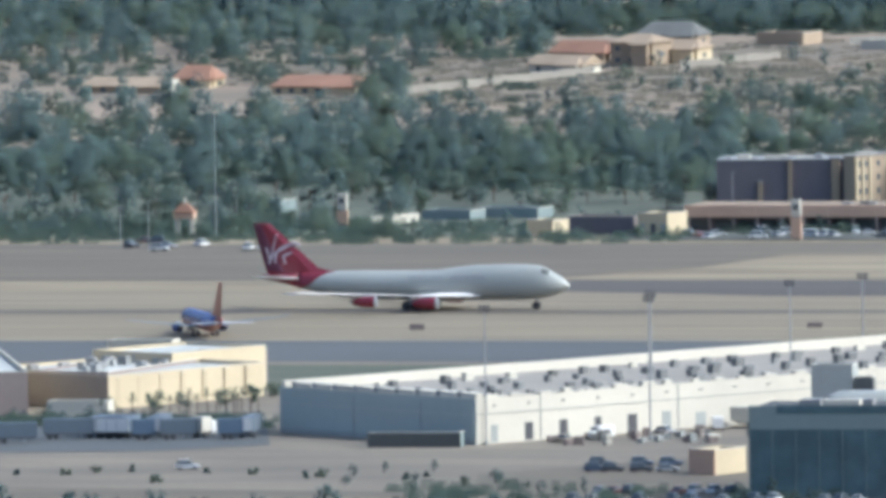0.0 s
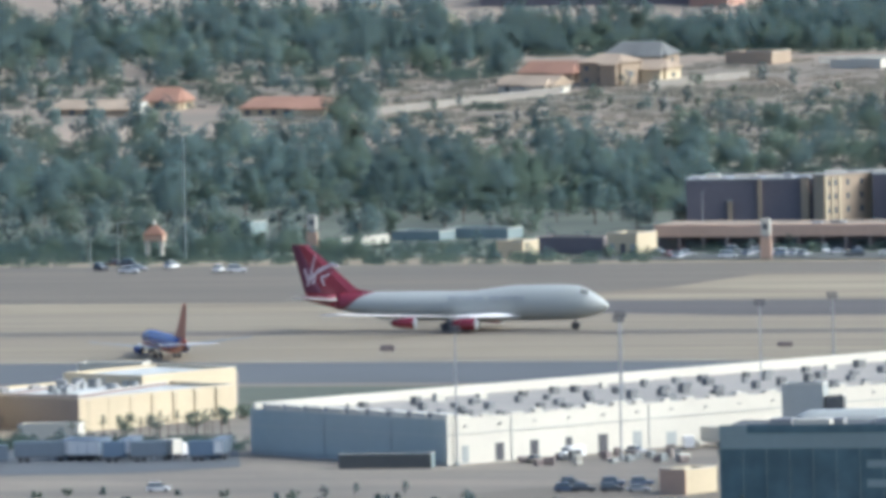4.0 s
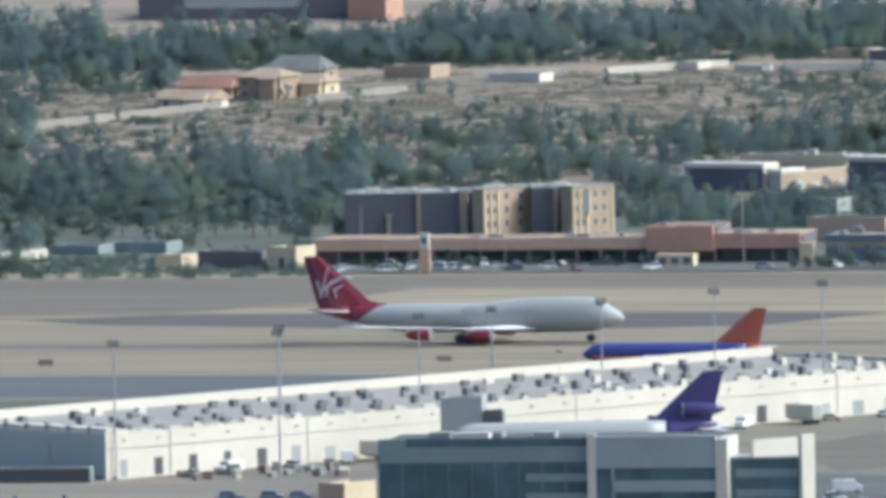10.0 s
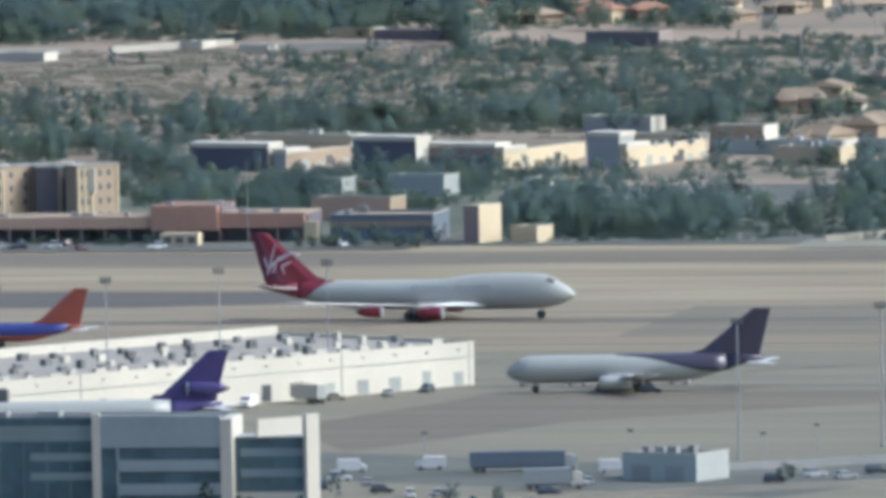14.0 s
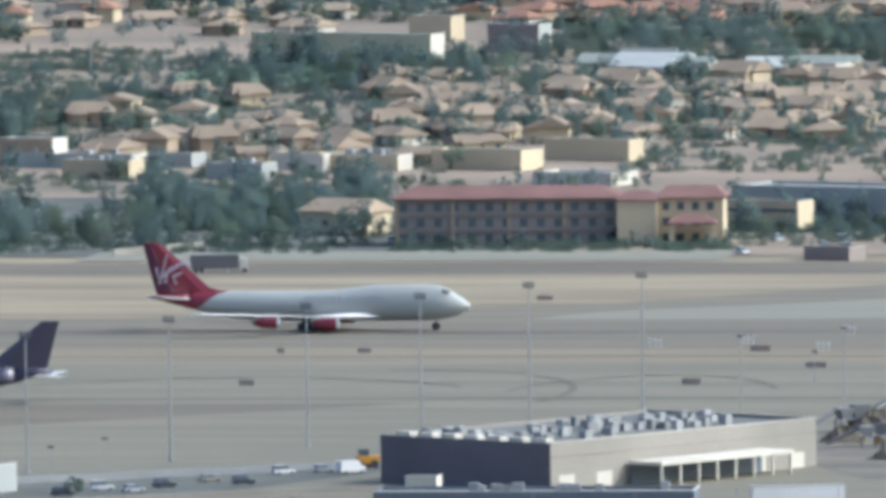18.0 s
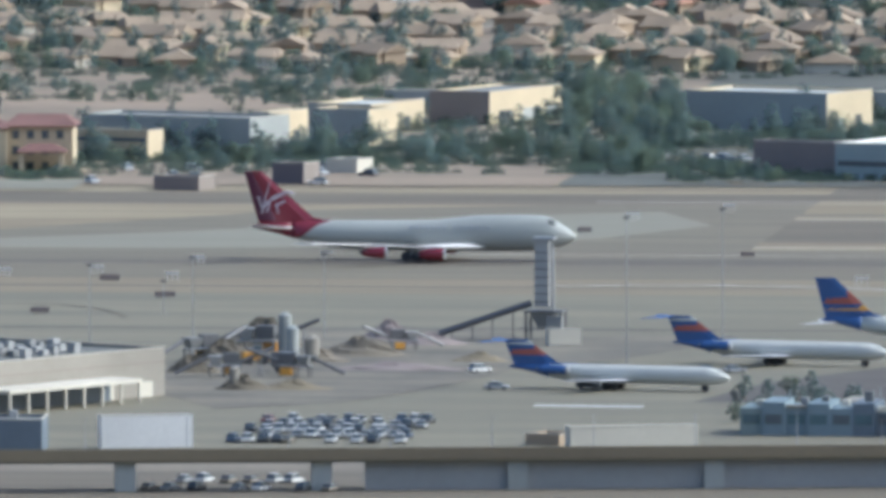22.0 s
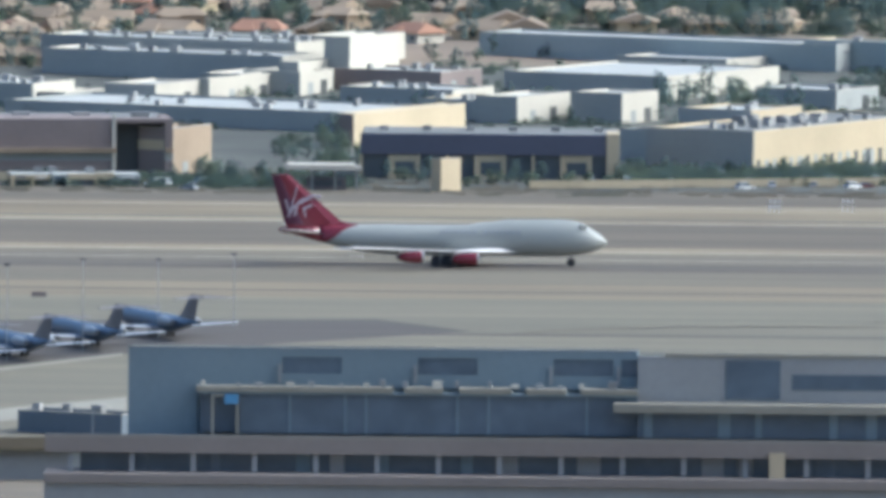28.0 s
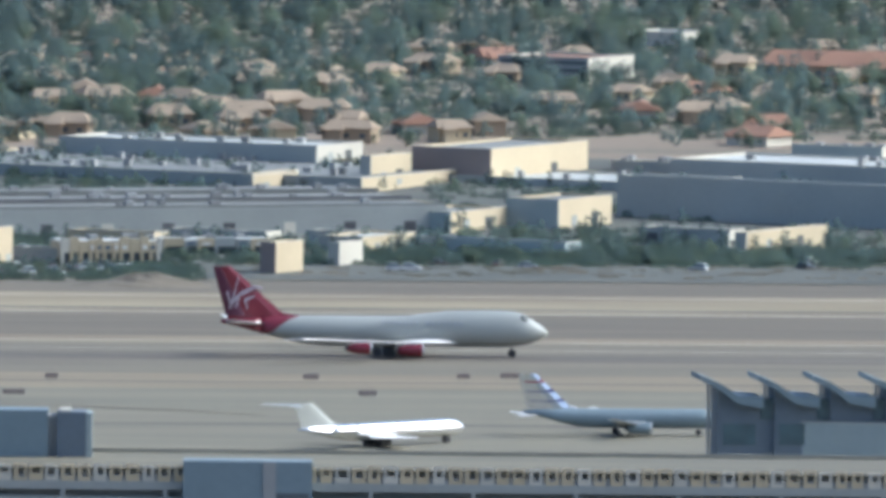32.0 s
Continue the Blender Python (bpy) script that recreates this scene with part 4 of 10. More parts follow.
def marker_light(x, y, h=1.6):
    m = thing("approach_light", "white painted light bar on short posts", "light", "approach light bars", at=pose(x, y, 0.1))
    part("bar", Shape().box(-1.3, -0.12, h, 1.3, 0.12, h + 0.28), PAINT, m)
    for k in (-1.1, 0, 1.1):
        part("post", Shape().tube((k, 0, 0), (k, 0, h), 0.07, 0.07, 6), PAINT, m)
        part("lamp", Shape().box(k - 0.2, -0.2, h + 0.282, k + 0.2, 0.2, h + 0.6), PAINT, m)
    return m


CAR_PAINTS = [mat(n, c, 0.3, 0.05, 0.5, 0.2, 0.0) for n, c in (("white_car_paint", (0.7, 0.7, 0.67)), ("silver_car_paint", (0.4, 0.41, 0.41)), ("dark_car_paint", (0.06, 0.065, 0.075)), ("red_car_paint", (0.2, 0.06, 0.055)), ("blue_car_paint", (0.08, 0.11, 0.17)), ("tan_car_paint", (0.3, 0.26, 0.2)))]
CAR_WORDS = ("white", "silver", "black", "red", "blue", "tan")


def car_proto(k, tall):
    h = 1.0 if tall else 0.85
    body = Shape().loft([[(x, -w, z0), (x, w, z0), (x, w, z1), (x, -w, z1)] for x, w, z0, z1 in ((-2.3, 0.8, 0.45, 0.8), (-2.15, 0.9, 0.3, h), (-0.9, 0.92, 0.28, h), (1.0, 0.92, 0.28, h - 0.02), (2.1, 0.88, 0.3, h - 0.15), (2.3, 0.75, 0.45, 0.65))]).mesh("body", CAR_PAINTS[k])
    t = 1.75 if tall else 1.42
    back = -2.1 if tall else -1.7
    cabin = Shape().loft([[(back, -0.82, h + 0.002), (back, 0.82, h + 0.002), (back + 0.35, 0.68, t), (back + 0.35, -0.68, t)], [(1.05, -0.82, h + 0.002), (1.05, 0.82, h + 0.002), (0.35, 0.68, t), (0.35, -0.68, t)]])
    roof = Shape().box(back + 0.3, -0.7, t + 0.002, 0.4, 0.7, t + 0.06)
    return body, cabin.mesh("cabin", GLASS), roof.mesh("roof", CAR_PAINTS[k])


CARS = [(car_proto(k, k % 2 == 0), k) for k in range(6)]


FAR_WHEELS = Shape()
for wx in (-1.4, 1.4):
    for wy in (-0.82, 0.82):
        FAR_WHEELS.tube((wx, wy - 0.11, 0.33), (wx, wy + 0.11, 0.33), 0.33, 0.33, 8)
FAR_WHEELS = FAR_WHEELS.mesh("running_gear", RUBBERTYRE)


def far_car(x, y, rz, k, group):
    (body, cabin, roof), c = CARS[k % 6]
    m = thing("car", f"{CAR_WORDS[c]} car on the road", "car", group, at=pose(x, y, gz(y) + 0.06, 0, 0, rz))
    part("body", body, None, m)
    part("cabin", cabin, None, m, "dark glass cabin")
    part("roof", roof, None, m)
    tagged(part("running_gear", FAR_WHEELS, None, m), kind="stuff")
    return m


def car(x, y, rz, k, name="car", group="parked cars"):
    (body, cabin, roof), c = CARS[k % 6]
    m = thing(name, f"{CAR_WORDS[c]} parked {'van-like car' if c % 2 == 0 else 'saloon car'} on the ground", "car", group, at=pose(x, y, gz(y) + 0.06, 0, 0, rz))
    part("body", body, None, m)
    part("cabin", cabin, None, m, "dark glass cabin")
    part("roof", roof, None, m)
    tagged(part("running_gear", FAR_WHEELS, None, m), kind="stuff")
    return m


def car_rows(x0, y0, x1, y1, nx, ny, seed, rz=90, fill=0.7, group="parked cars"):
    rnd = random.Random(seed)
    for j in range(ny):
        for i in range(nx):
            if rnd.random() < fill:
                u, v = (i + 0.5) / nx, (j + 0.5) / ny
                car(x0 + (x1 - x0) * u + rnd.uniform(-0.4, 0.4), y0 + (y1 - y0) * v, rz + rnd.uniform(-4, 4), rnd.choice((0, 0, 1, 1, 1, 2, 2, 5, 5, 3, 4)), group=group)


def trailer(x, y, rz, length, paint, word, cab=None, door=None):
    m = thing("semi_trailer", f"{word} box trailer parked on the lot", "trailer", "parked trailers", at=pose(x, y, 0.05, 0, 0, rz))
    part("box", Shape().box(0, -1.25, 1.15, length, 1.25, 4.0), paint, m)
    part("chassis", Shape().box(0.3, -0.5, 0.85, length - 0.3, 0.5, 1.148), DARKSTEEL, m)
    for wx in (1.2, 2.5):
        for side in (-1, 1):
            part("wheel", Shape().tube((wx, side * 1.2 - 0.2, 0.5), (wx, side * 1.2 + 0.2, 0.5), 0.5, 0.5, 12), RUBBERTYRE, m)
    part("landing_leg", Shape().box(length - 2.6, -0.9, 0, length - 2.4, -0.7, 0.85), STEEL, m)
    part("landing_leg", Shape().box(length - 2.6, 0.7, 0, length - 2.4, 0.9, 0.85), STEEL, m)
    part("rear_door", Shape().box(-0.06, -1.15, 1.3, -0.002, 1.15, 3.85), door or GREYWALL, m)
    if cab:
        c = part("cab", Shape().loft([[(length + 0.3, -1.2, 0.6), (length + 0.3, 1.2, 0.6), (length + 0.3, 1.2, 3.4), (length + 0.3, -1.2, 3.4)], [(length + 2.2, -1.2, 0.6), (length + 2.2, 1.2, 0.6), (length + 2.0, 1.1, 3.0), (length + 2.0, -1.1, 3.0)]]), cab, m, "truck cab")
        part("windscreen", Shape().box(length + 2.05, -1.0, 1.8, length + 2.2, 1.0, 2.7), GLASS, c)
        for side in (-1, 1):
            part("wheel", Shape().tube((length + 1.3, side * 1.1 - 0.2, 0.5), (length + 1.3, side * 1.1 + 0.2, 0.5), 0.5, 0.5, 12), RUBBERTYRE, m)
    return m


def pallet_stack(x, y, rz, n, w, material, label):
    """A stack of pallets or crates with open slots between the layers."""
    b = thing("pallet_stack", label, "pallets", "stacked goods beside the warehouse", at=pose(x, y, 0.1, 0, 0, rz))
    for k in range(n):
        part("layer", Shape().box(-w / 2, -0.7, k * 0.42, w / 2, 0.7, k * 0.42 + 0.3), material, b)
        if k:
            for u in (-w / 2 + 0.1, w / 2 - 0.4):
                part("runner", Shape().box(u, -0.5, k * 0.42 - 0.118, u + 0.3, 0.5, k * 0.42 - 0.002), BARK, b)
    return b


def box_van(x, y, rz, paint=None, word="white"):
    m = thing("van", f"{word} delivery van standing on the lot", "van", "service vans", at=pose(x, y, 0.06, 0, 0, rz))
    part("body", Shape().loft([[(a, -w, z0), (a, w, z0), (a, w, z1), (a, -w, z1)] for a, w, z0, z1 in ((-2.8, 1.0, 0.45, 2.5), (1.2, 1.0, 0.4, 2.5), (1.9, 1.0, 0.4, 1.6), (2.7, 0.95, 0.45, 1.3))]), paint or PAINT, m)
    part("windscreen", Shape().box(1.25, -0.9, 1.65, 1.75, 0.9, 2.2), GLASS, m)
    for wx in (-1.8, 1.8):
        for side in (-1, 1):
            part("wheel", Shape().tube((wx, side * 0.9 - 0.12, 0.38), (wx, side * 0.9 + 0.12, 0.38), 0.38, 0.38, 12), RUBBERTYRE, m)
    return m


# ---- foreground buildings ----
def dock_warehouse(x, y, length, depth, h, rz):
    """The long white warehouse: dock doors, ledges, roof units in rows, white back parapet."""
    b = hall("warehouse", "long white warehouse with roof units and dock doors", x, y, length, depth, h, rz, WHITEWALL, BEIGE)
    rnd = random.Random(7)
    part("back_parapet", Shape().box(0.31, depth - 0.9, h - 0.59, length - 0.31, depth - 0.31, h + 1.3), WHITEWALL, b, "white rear parapet")
    part("ledge", Shape().box(0.2, -0.15, h * 0.66, length - 0.2, -0.002, h * 0.66 + 0.15), GREYWALL, b)
    part("coping", Shape().box(-0.1, 0.5, h + 0.01, 0.4, depth, h + 0.2), WHITEWALL, b)
    # End panels carry the shade of this side in their colour.
    for k in range(6):
        v0, v1 = 0.02 + depth * k / 6, depth * (k + 1) / 6 - 0.01
        for z0, z1 in ((0.9, h * 0.65), (h * 0.66, h)):
            part("end_panel", Shape().box(-0.09, v0, z0, -0.002, v1, z1), ENDWALL, b, "white end wall panel, toned grey-green for shade")
    part("end_plinth", Shape().box(-0.12, 0.02, 0, -0.002, depth, 0.88), GREYWALL, b)
    for v in (depth * 0.28, depth * 0.62):
        part("end_pipe", Shape().tube((-0.2, v, 0), (-0.2, v, h * 0.9), 0.09, 0.09, 6), STEEL, b)
    n = 26
    for i in range(n):
        u = length * (i + 0.5) / n
        kind = rnd.random()
        w = rnd.uniform(0.8, 1.3)
        if kind < 0.45:
            part("dock_door", Shape().box(u - w, -0.08, 0.3, u + w, 0.05, 3.7), DARK if rnd.random() < 0.55 else GREYWALL, b)
        elif kind < 0.8:
            part("dock_door", Shape().box(u - w * 1.3, -0.06, 0.2, u + w * 1.3, 0.05, 3.0), GREYWALL, b, "pale grey dock door")
        part("wall_lamp", Shape().box(u - 0.3, -0.5, h * 0.83, u + 0.3, -0.002, h * 0.83 + 0.2), DARKSTEEL, b)
        if i % 4 == 1:
            part("downpipe", Shape().box(u + 3.0, -0.14, 0, u + 3.14, -0.002, h), GREYWALL, b)
    for row in range(4):
        for i in range(27):
            u = length * (i + 0.5) / 27 + rnd.uniform(-2.0, 2.0)
            v = depth * (0.12 + 0.22 * row) + rnd.uniform(-3, 3)
            a, c, e = rnd.uniform(1.0, 2.2), rnd.uniform(1.0, 1.8), rnd.uniform(0.9, 1.8)
            pale = rnd.random() < 0.2
            part("rooftop_unit", Shape().box(u, v, h - 0.598, u + a, v + c, h - 0.6 + e), WHITEWALL if pale else UNITDARK, b, "white rooftop vent box" if pale else "dark grey rooftop air conditioner")
    for i in range(9):
        v = 1.0 + (depth - 3) * i / 9
        part("roof_monitor", Shape().loft([[(1.0, v, h - 0.598), (2.6, v, h - 0.598), (2.6, v, h + 1.1), (1.0, v, h + 0.9)], [(1.0, v + 4.6, h - 0.598), (2.6, v + 4.6, h - 0.598), (2.6, v + 4.6, h + 1.3), (1.0, v + 4.6, h + 1.1)]]), WHITEWALL, b, "white roof monitor panel")
        part("rooftop_unit", Shape().box(1.2, v + 4.9, h - 0.598, 2.4, v + 5.9, h + 1.2), UNITGREY, b)
    for i in range(34):
        u = 4 + (length - 8) * i / 34 + rnd.uniform(-1, 1)
        part("vent_curb", Shape().box(u, 1.0, h - 0.598, u + rnd.uniform(1.5, 3.2), 2.4, h + rnd.uniform(0.4, 0.9)), WHITEWALL, b, "white roof vent")
    for i in range(9):
        part("skylight_curb", Shape().box(0.6 + i * 5.6, 1.2 + i * 0.1, h - 0.598, 0.6 + i * 5.6 + 3.8, 2.0 + i * 0.1, h + 0.25), WHITEWALL, b)
    return b


def office(x, y, rz, w1, w2, w3, d, h):
    """A glass office: teal glass wing, grey wing with window bands, bright stair frame."""
    b = thing("office_building", "teal glass office building with grey concrete wings", "building", at=pose(x, y, 0, 0, 0, rz))
    part("core", Shape().box(0.4, 0.4, 0, w1 + w2 - 0.4, d, h - 0.8), OFFICEWALL, b)
    part("roof", Shape().box(0.4, 0.4, h - 0.798, w1 + w2 - 0.4, d - 0.4, h - 0.6), DARKROAD, b, "dark flat roof")
    part("roof_parapet", Shape().box(0, 0, h - 1.6, w1, 0.398, h), OFFICEWALL, b)
    part("glass_wall", Shape().box(0.05, 0.05, 0, w1 - 0.05, 0.398, h - 4.4), TEALGLASS, b, "teal reflective curtain glass")
    part("spandrel", Shape().box(0, 0, h - 4.398, w1, 0.398, h - 1.602), OFFICEWALL, b)
    for i in range(9):
        part("mullion", Shape().box(w1 * i / 9 - 0.06, -0.06, 0, w1 * i / 9 + 0.06, 0.048, h - 4.4), OFFICEWALL, b)
    for z in (h - 8.0, h - 11.6):
        part("transom", Shape().box(w1 * 0.7, -0.08, z, w1 - 0.1, 0.048, z + 1.4), OFFICEWALL, b)
    part("pylon", Shape().box(w1 + 0.002, -1.6, 0, w1 + 1.5, 0.0, h + 0.8), WHITEWALL, b, "pale concrete pylon")
    part("upper_wall", Shape().box(w1 + 1.502, -1.4, h - 5.6, w1 + w2, 0.398, h + 0.3), OFFICEGREY, b)
    for z in (h - 7.9, h - 12.3, h - 16.6):
        part("window_band", Shape().box(w1 + 1.502, -1.0, z, w1 + w2, 0.398, z + 2.298), TEALGLASS, b)
        part("spandrel", Shape().box(w1 + 4.6, -1.4, max(0, z - 2.1), w1 + w2, 0.398, z - 0.002), OFFICEGREY, b)
        part("window_band", Shape().box(w1 + 1.502, -1.0, max(0, z - 2.1), w1 + 4.598, 0.398, z - 0.002), TEALGLASS, b)
        part("jamb", Shape().box(w1 + 4.4, -1.38, z, w1 + 4.9, -1.002, z + 2.296), OFFICEGREY, b)
    part("pylon", Shape().box(w1 + w2 + 0.002, -1.6, 0, w1 + w2 + 2.2, d * 0.5, h - 0.3), WHITEWALL, b, "pale stone corner pylon")
    part("roof_box", Shape().box(13.5, 2.0, h - 0.59, 20.5, 5.0, h + 0.9), WHITEWALL, b, "white rooftop box")
    part("parapet_band", Shape().box(5.2, -0.08, h - 1.5, w1 - 0.1, -0.004, h + 0.05), TEALGLASS, b, "dark parapet band")
    x3 = w1 + w2 + 2.204
    part("glass_wall", Shape().box(x3, 2.0, 0, x3 + w3 - 1.4, 2.4, h - 4.2), TEALGLASS, b, "dark recessed glass")
    for z in (h - 7.6, h - 11.4):
        part("recess_band", Shape().box(x3 + 1.0, 1.9, z, x3 + w3 - 1.5, 1.998, z + 1.5), TOWERBLUE, b, "blue-grey band in the recess")
    frame_wall = part("stair_frame", Shape().box(0, 0, h - 3.9, 10.4, 0.5, h - 0.7), WHITEWALL, b, "bright white stair frame")
    frame_wall.matrix_local = pose(x3 + 4.4, 1.2, 0, 0, 0, 47)
    part("lintel", Shape().box(x3, 1.6, h - 4.198, x3 + w3 - 1.4, d * 0.5, h - 3.9), PLEDGE, b)
    post = part("frame_post", Shape().box(0, 0, 0, 3.0, 1.0, h + 0.3), WHITEWALL, b, "bright white stair frame")
    post.matrix_local = pose(x3 + w3 - 1.9, 0.6, 0, 0, 0, 47)
    part("lintel", Shape().box(x3, 1.6, 1.0, x3 + w3 - 1.4, 1.998, 3.0), WHITEWALL, b)
    for i, u in enumerate((0.2, 0.45, 0.7)):
        part("rooftop_unit", Shape().box(w1 * u, d * 0.4, h - 0.598, w1 * u + 4, d * 0.6, h + 0.5), UNITGREY, b)
    return b


def terminal(x, y, rz):
    """A long grey-blue airport terminal in two wings with ledges and dark glass."""
    b = thing("terminal", "long grey-blue airport terminal with dark glass bands", "building", at=pose(x, y, 0, 0, 0, rz))
    part("core", Shape().box(0, 0.6, 0, 88.3, 13, 27.6), TOWERBLUE, b)
    part("roof", Shape().box(0.2, 0.62, 27.602, 88.2, 12.8, 27.9), YARD, b, "dark flat roof")
    part("wall", Shape().box(0, 0, 0, 12.0, 0.598, 28.3), TOWERBLUE, b)
    u = 12.002
    for w0, w1 in ((26.7, 37.0), (50.2, 60.5), (73.7, 84.0), (85.4, 88.2)):
        part("wall", Shape().box(u, 0, 21.5, w0, 0.598, 28.3), TOWERBLUE, b)
        part("window_head", Shape().box(w0 + 0.002, 0, 26.8, w1 - 0.002, 0.598, 28.3), TOWERBLUE, b)
        part("window_sill", Shape().box(w0 + 0.002, 0, 21.5, w1 - 0.002, 0.598, 23.9), TOWERBLUE, b)
        part("window", Shape().box(w0 + 0.002, 0.3, 23.902, w1 - 0.002, 0.596, 26.798), NAVYGLASS, b, "dark recessed window")
        part("window_jamb", Shape().box(w0 - 0.7, -0.5, 22.4, w0 - 0.2, -0.002, 25.6), PLEDGE, b, "pale post beside the window")
        u = w1
    part("coping", Shape().box(-0.1, -0.1, 28.302, 88.2, 0.5, 28.45), PLEDGE, b)
    # Pale colour on the canopy edges stands for sunlight on them.
    for c0, c1 in ((12.0, 46.0), (48.0, 54.5), (57.5, 66.5), (69.0, 76.0), (78.5, 88.3)):
        part("canopy", Shape().box(c0, -5.0, 21.0, c1, -0.002, 21.9), PALERAMP, b, "edge of the concourse roof, coloured pale as sunlit")
    part("canopy_slab", Shape().box(12.4, -4.7, 20.6, 88.2, -0.004, 20.998), TOWERBLUE, b)
    rnd = random.Random(31)
    for k in range(17):
        v = 14 + k * 4.3 + rnd.uniform(-1.2, 1.2)
        part("rooftop_unit", Shape().box(v, -3.5, 21.902, v + rnd.uniform(0.5, 1.8), -2.2, 22.3 + rnd.uniform(0.1, 0.9)), UNITGREY if k % 3 else WHITEWALL, b)
    part("glass_band", Shape().box(19.5, -4.0, 13.8, 88.3, -0.1, 20.598), NAVYGLASS, b, "dark blue concourse glass")
    part("glass_band", Shape().box(12.6, -1.5, 13.8, 19.498, -0.1, 20.598), DARKSLATE, b, "dark entrance recess")
    for v in (28.0, 37.6, 41.2, 57.0, 62.4, 79.4):
        part("mullion", Shape().box(v, -4.15, 13.8, v + 0.35, -4.002, 20.6), TOWERBLUE, b)
    for v in (14.6, 18.9):
        part("door_post", Shape().box(v, -5.2, 12.6, v + 0.45, -4.8, 20.2), PALERAMP, b, "pale entrance post")
    part("door_lintel", Shape().box(14.6, -5.2, 20.202, 16.8, -4.8, 20.55), PALERAMP, b)
    part("entrance_sign", Shape().box(16.9, -5.3, 18.9, 19.3, -5.0, 20.55), BLUESIGN, b, "blank blue entrance sign")
    part("deck_edge", Shape().box(-14.0, -9.0, 13.2, 147.5, -8.6, 13.75), BEIGE, b, "beige parapet of the upper roadway")
    part("deck", Shape().box(-14.0, -8.598, 11.0, 147.5, -4.2, 13.2), PLEDGE, b, "grey upper roadway deck")
    part("deck_fascia", Shape().box(-14.0, -9.0, 10.6, 147.5, -8.6, 13.198), TAUPE, b)
    for k in range(15):
        v = -10 + 10.6 * k
        part("column", Shape().box(v, -8.2, 0, v + 0.9, -7.4, 10.598), PLEDGE, b)
    part("lower_glass", Shape().box(-8.0, -5.5, 7.2, 147.4, -0.5, 10.9), NAVYGLASS, b, "dark glass under the roadway")
    for k in range(22):
        v = -6 + 7.0 * k + rnd.uniform(-1, 1)
        if rnd.random() < 0.6:
            part("lower_panel", Shape().box(v, -5.65, 7.2, v + rnd.uniform(1.5, 4.5), -5.502, 10.6), rnd.choice((TOWERBLUE, PLEDGE, DARKSLATE)), b)
    part("lower_deck", Shape().box(-14.0, -13.0, 5.6, 147.5, -0.5, 7.198), TAUPE, b, "grey lower roadway deck")
    part("lower_wall", Shape().box(-14.0, -12.0, 0, 147.5, -1.0, 5.598), PLEDGE, b)
    # the second wing
    part("core", Shape().box(88.304, -1.8, 0, 147.5, 13, 27.0), PLEDGE, b)
    part("wing_roof", Shape().box(88.5, -1.4, 27.002, 147.3, 12.8, 27.25), YARD, b, "dark flat roof")
    part("upper_wall", Shape().box(88.302, -2.2, 19.8, 147.5, -1.802, 27.6), PLEDGE, b)
    # Sunlight is put into this parapet's paler colour.
    part("parapet", Shape().box(93.0, -2.4, 27.602, 147.5, -1.6, 28.2), PALERAMP, b, "parapet coloured pale as sunlit")
    part("window", Shape().box(103.5, -2.32, 20.3, 113.0, -2.204, 27.1), NAVYGLASS, b, "large dark window")
    part("window", Shape().box(115.0, -2.32, 22.0, 137.4, -2.204, 24.7), NAVYGLASS, b, "long dark window")
    part("canopy", Shape().box(84.2, -8.5, 18.3, 146.4, -2.204, 19.75), PALERAMP, b, "pale roof of the second concourse")
    part("glass_band", Shape().box(88.4, -6.0, 13.8, 146.4, -2.3, 18.298), NAVYGLASS, b, "dark blue concourse glass")
    for k in range(9):
        v = 89.5 + 6.4 * k
        if k % 3 != 1:
            part("mullion", Shape().box(v, -6.16, 13.8, v + rnd.uniform(0.4, 2.4), -6.002, 18.2), TOWERBLUE, b)
    # Cream against the grey wing paints the pier as lit.
    part("pier", Shape().box(111.2, -9.9, 5.6, 113.9, -9.05, 11.6), CREAM, b, "stair pier coloured cream as sunlit")
    return b


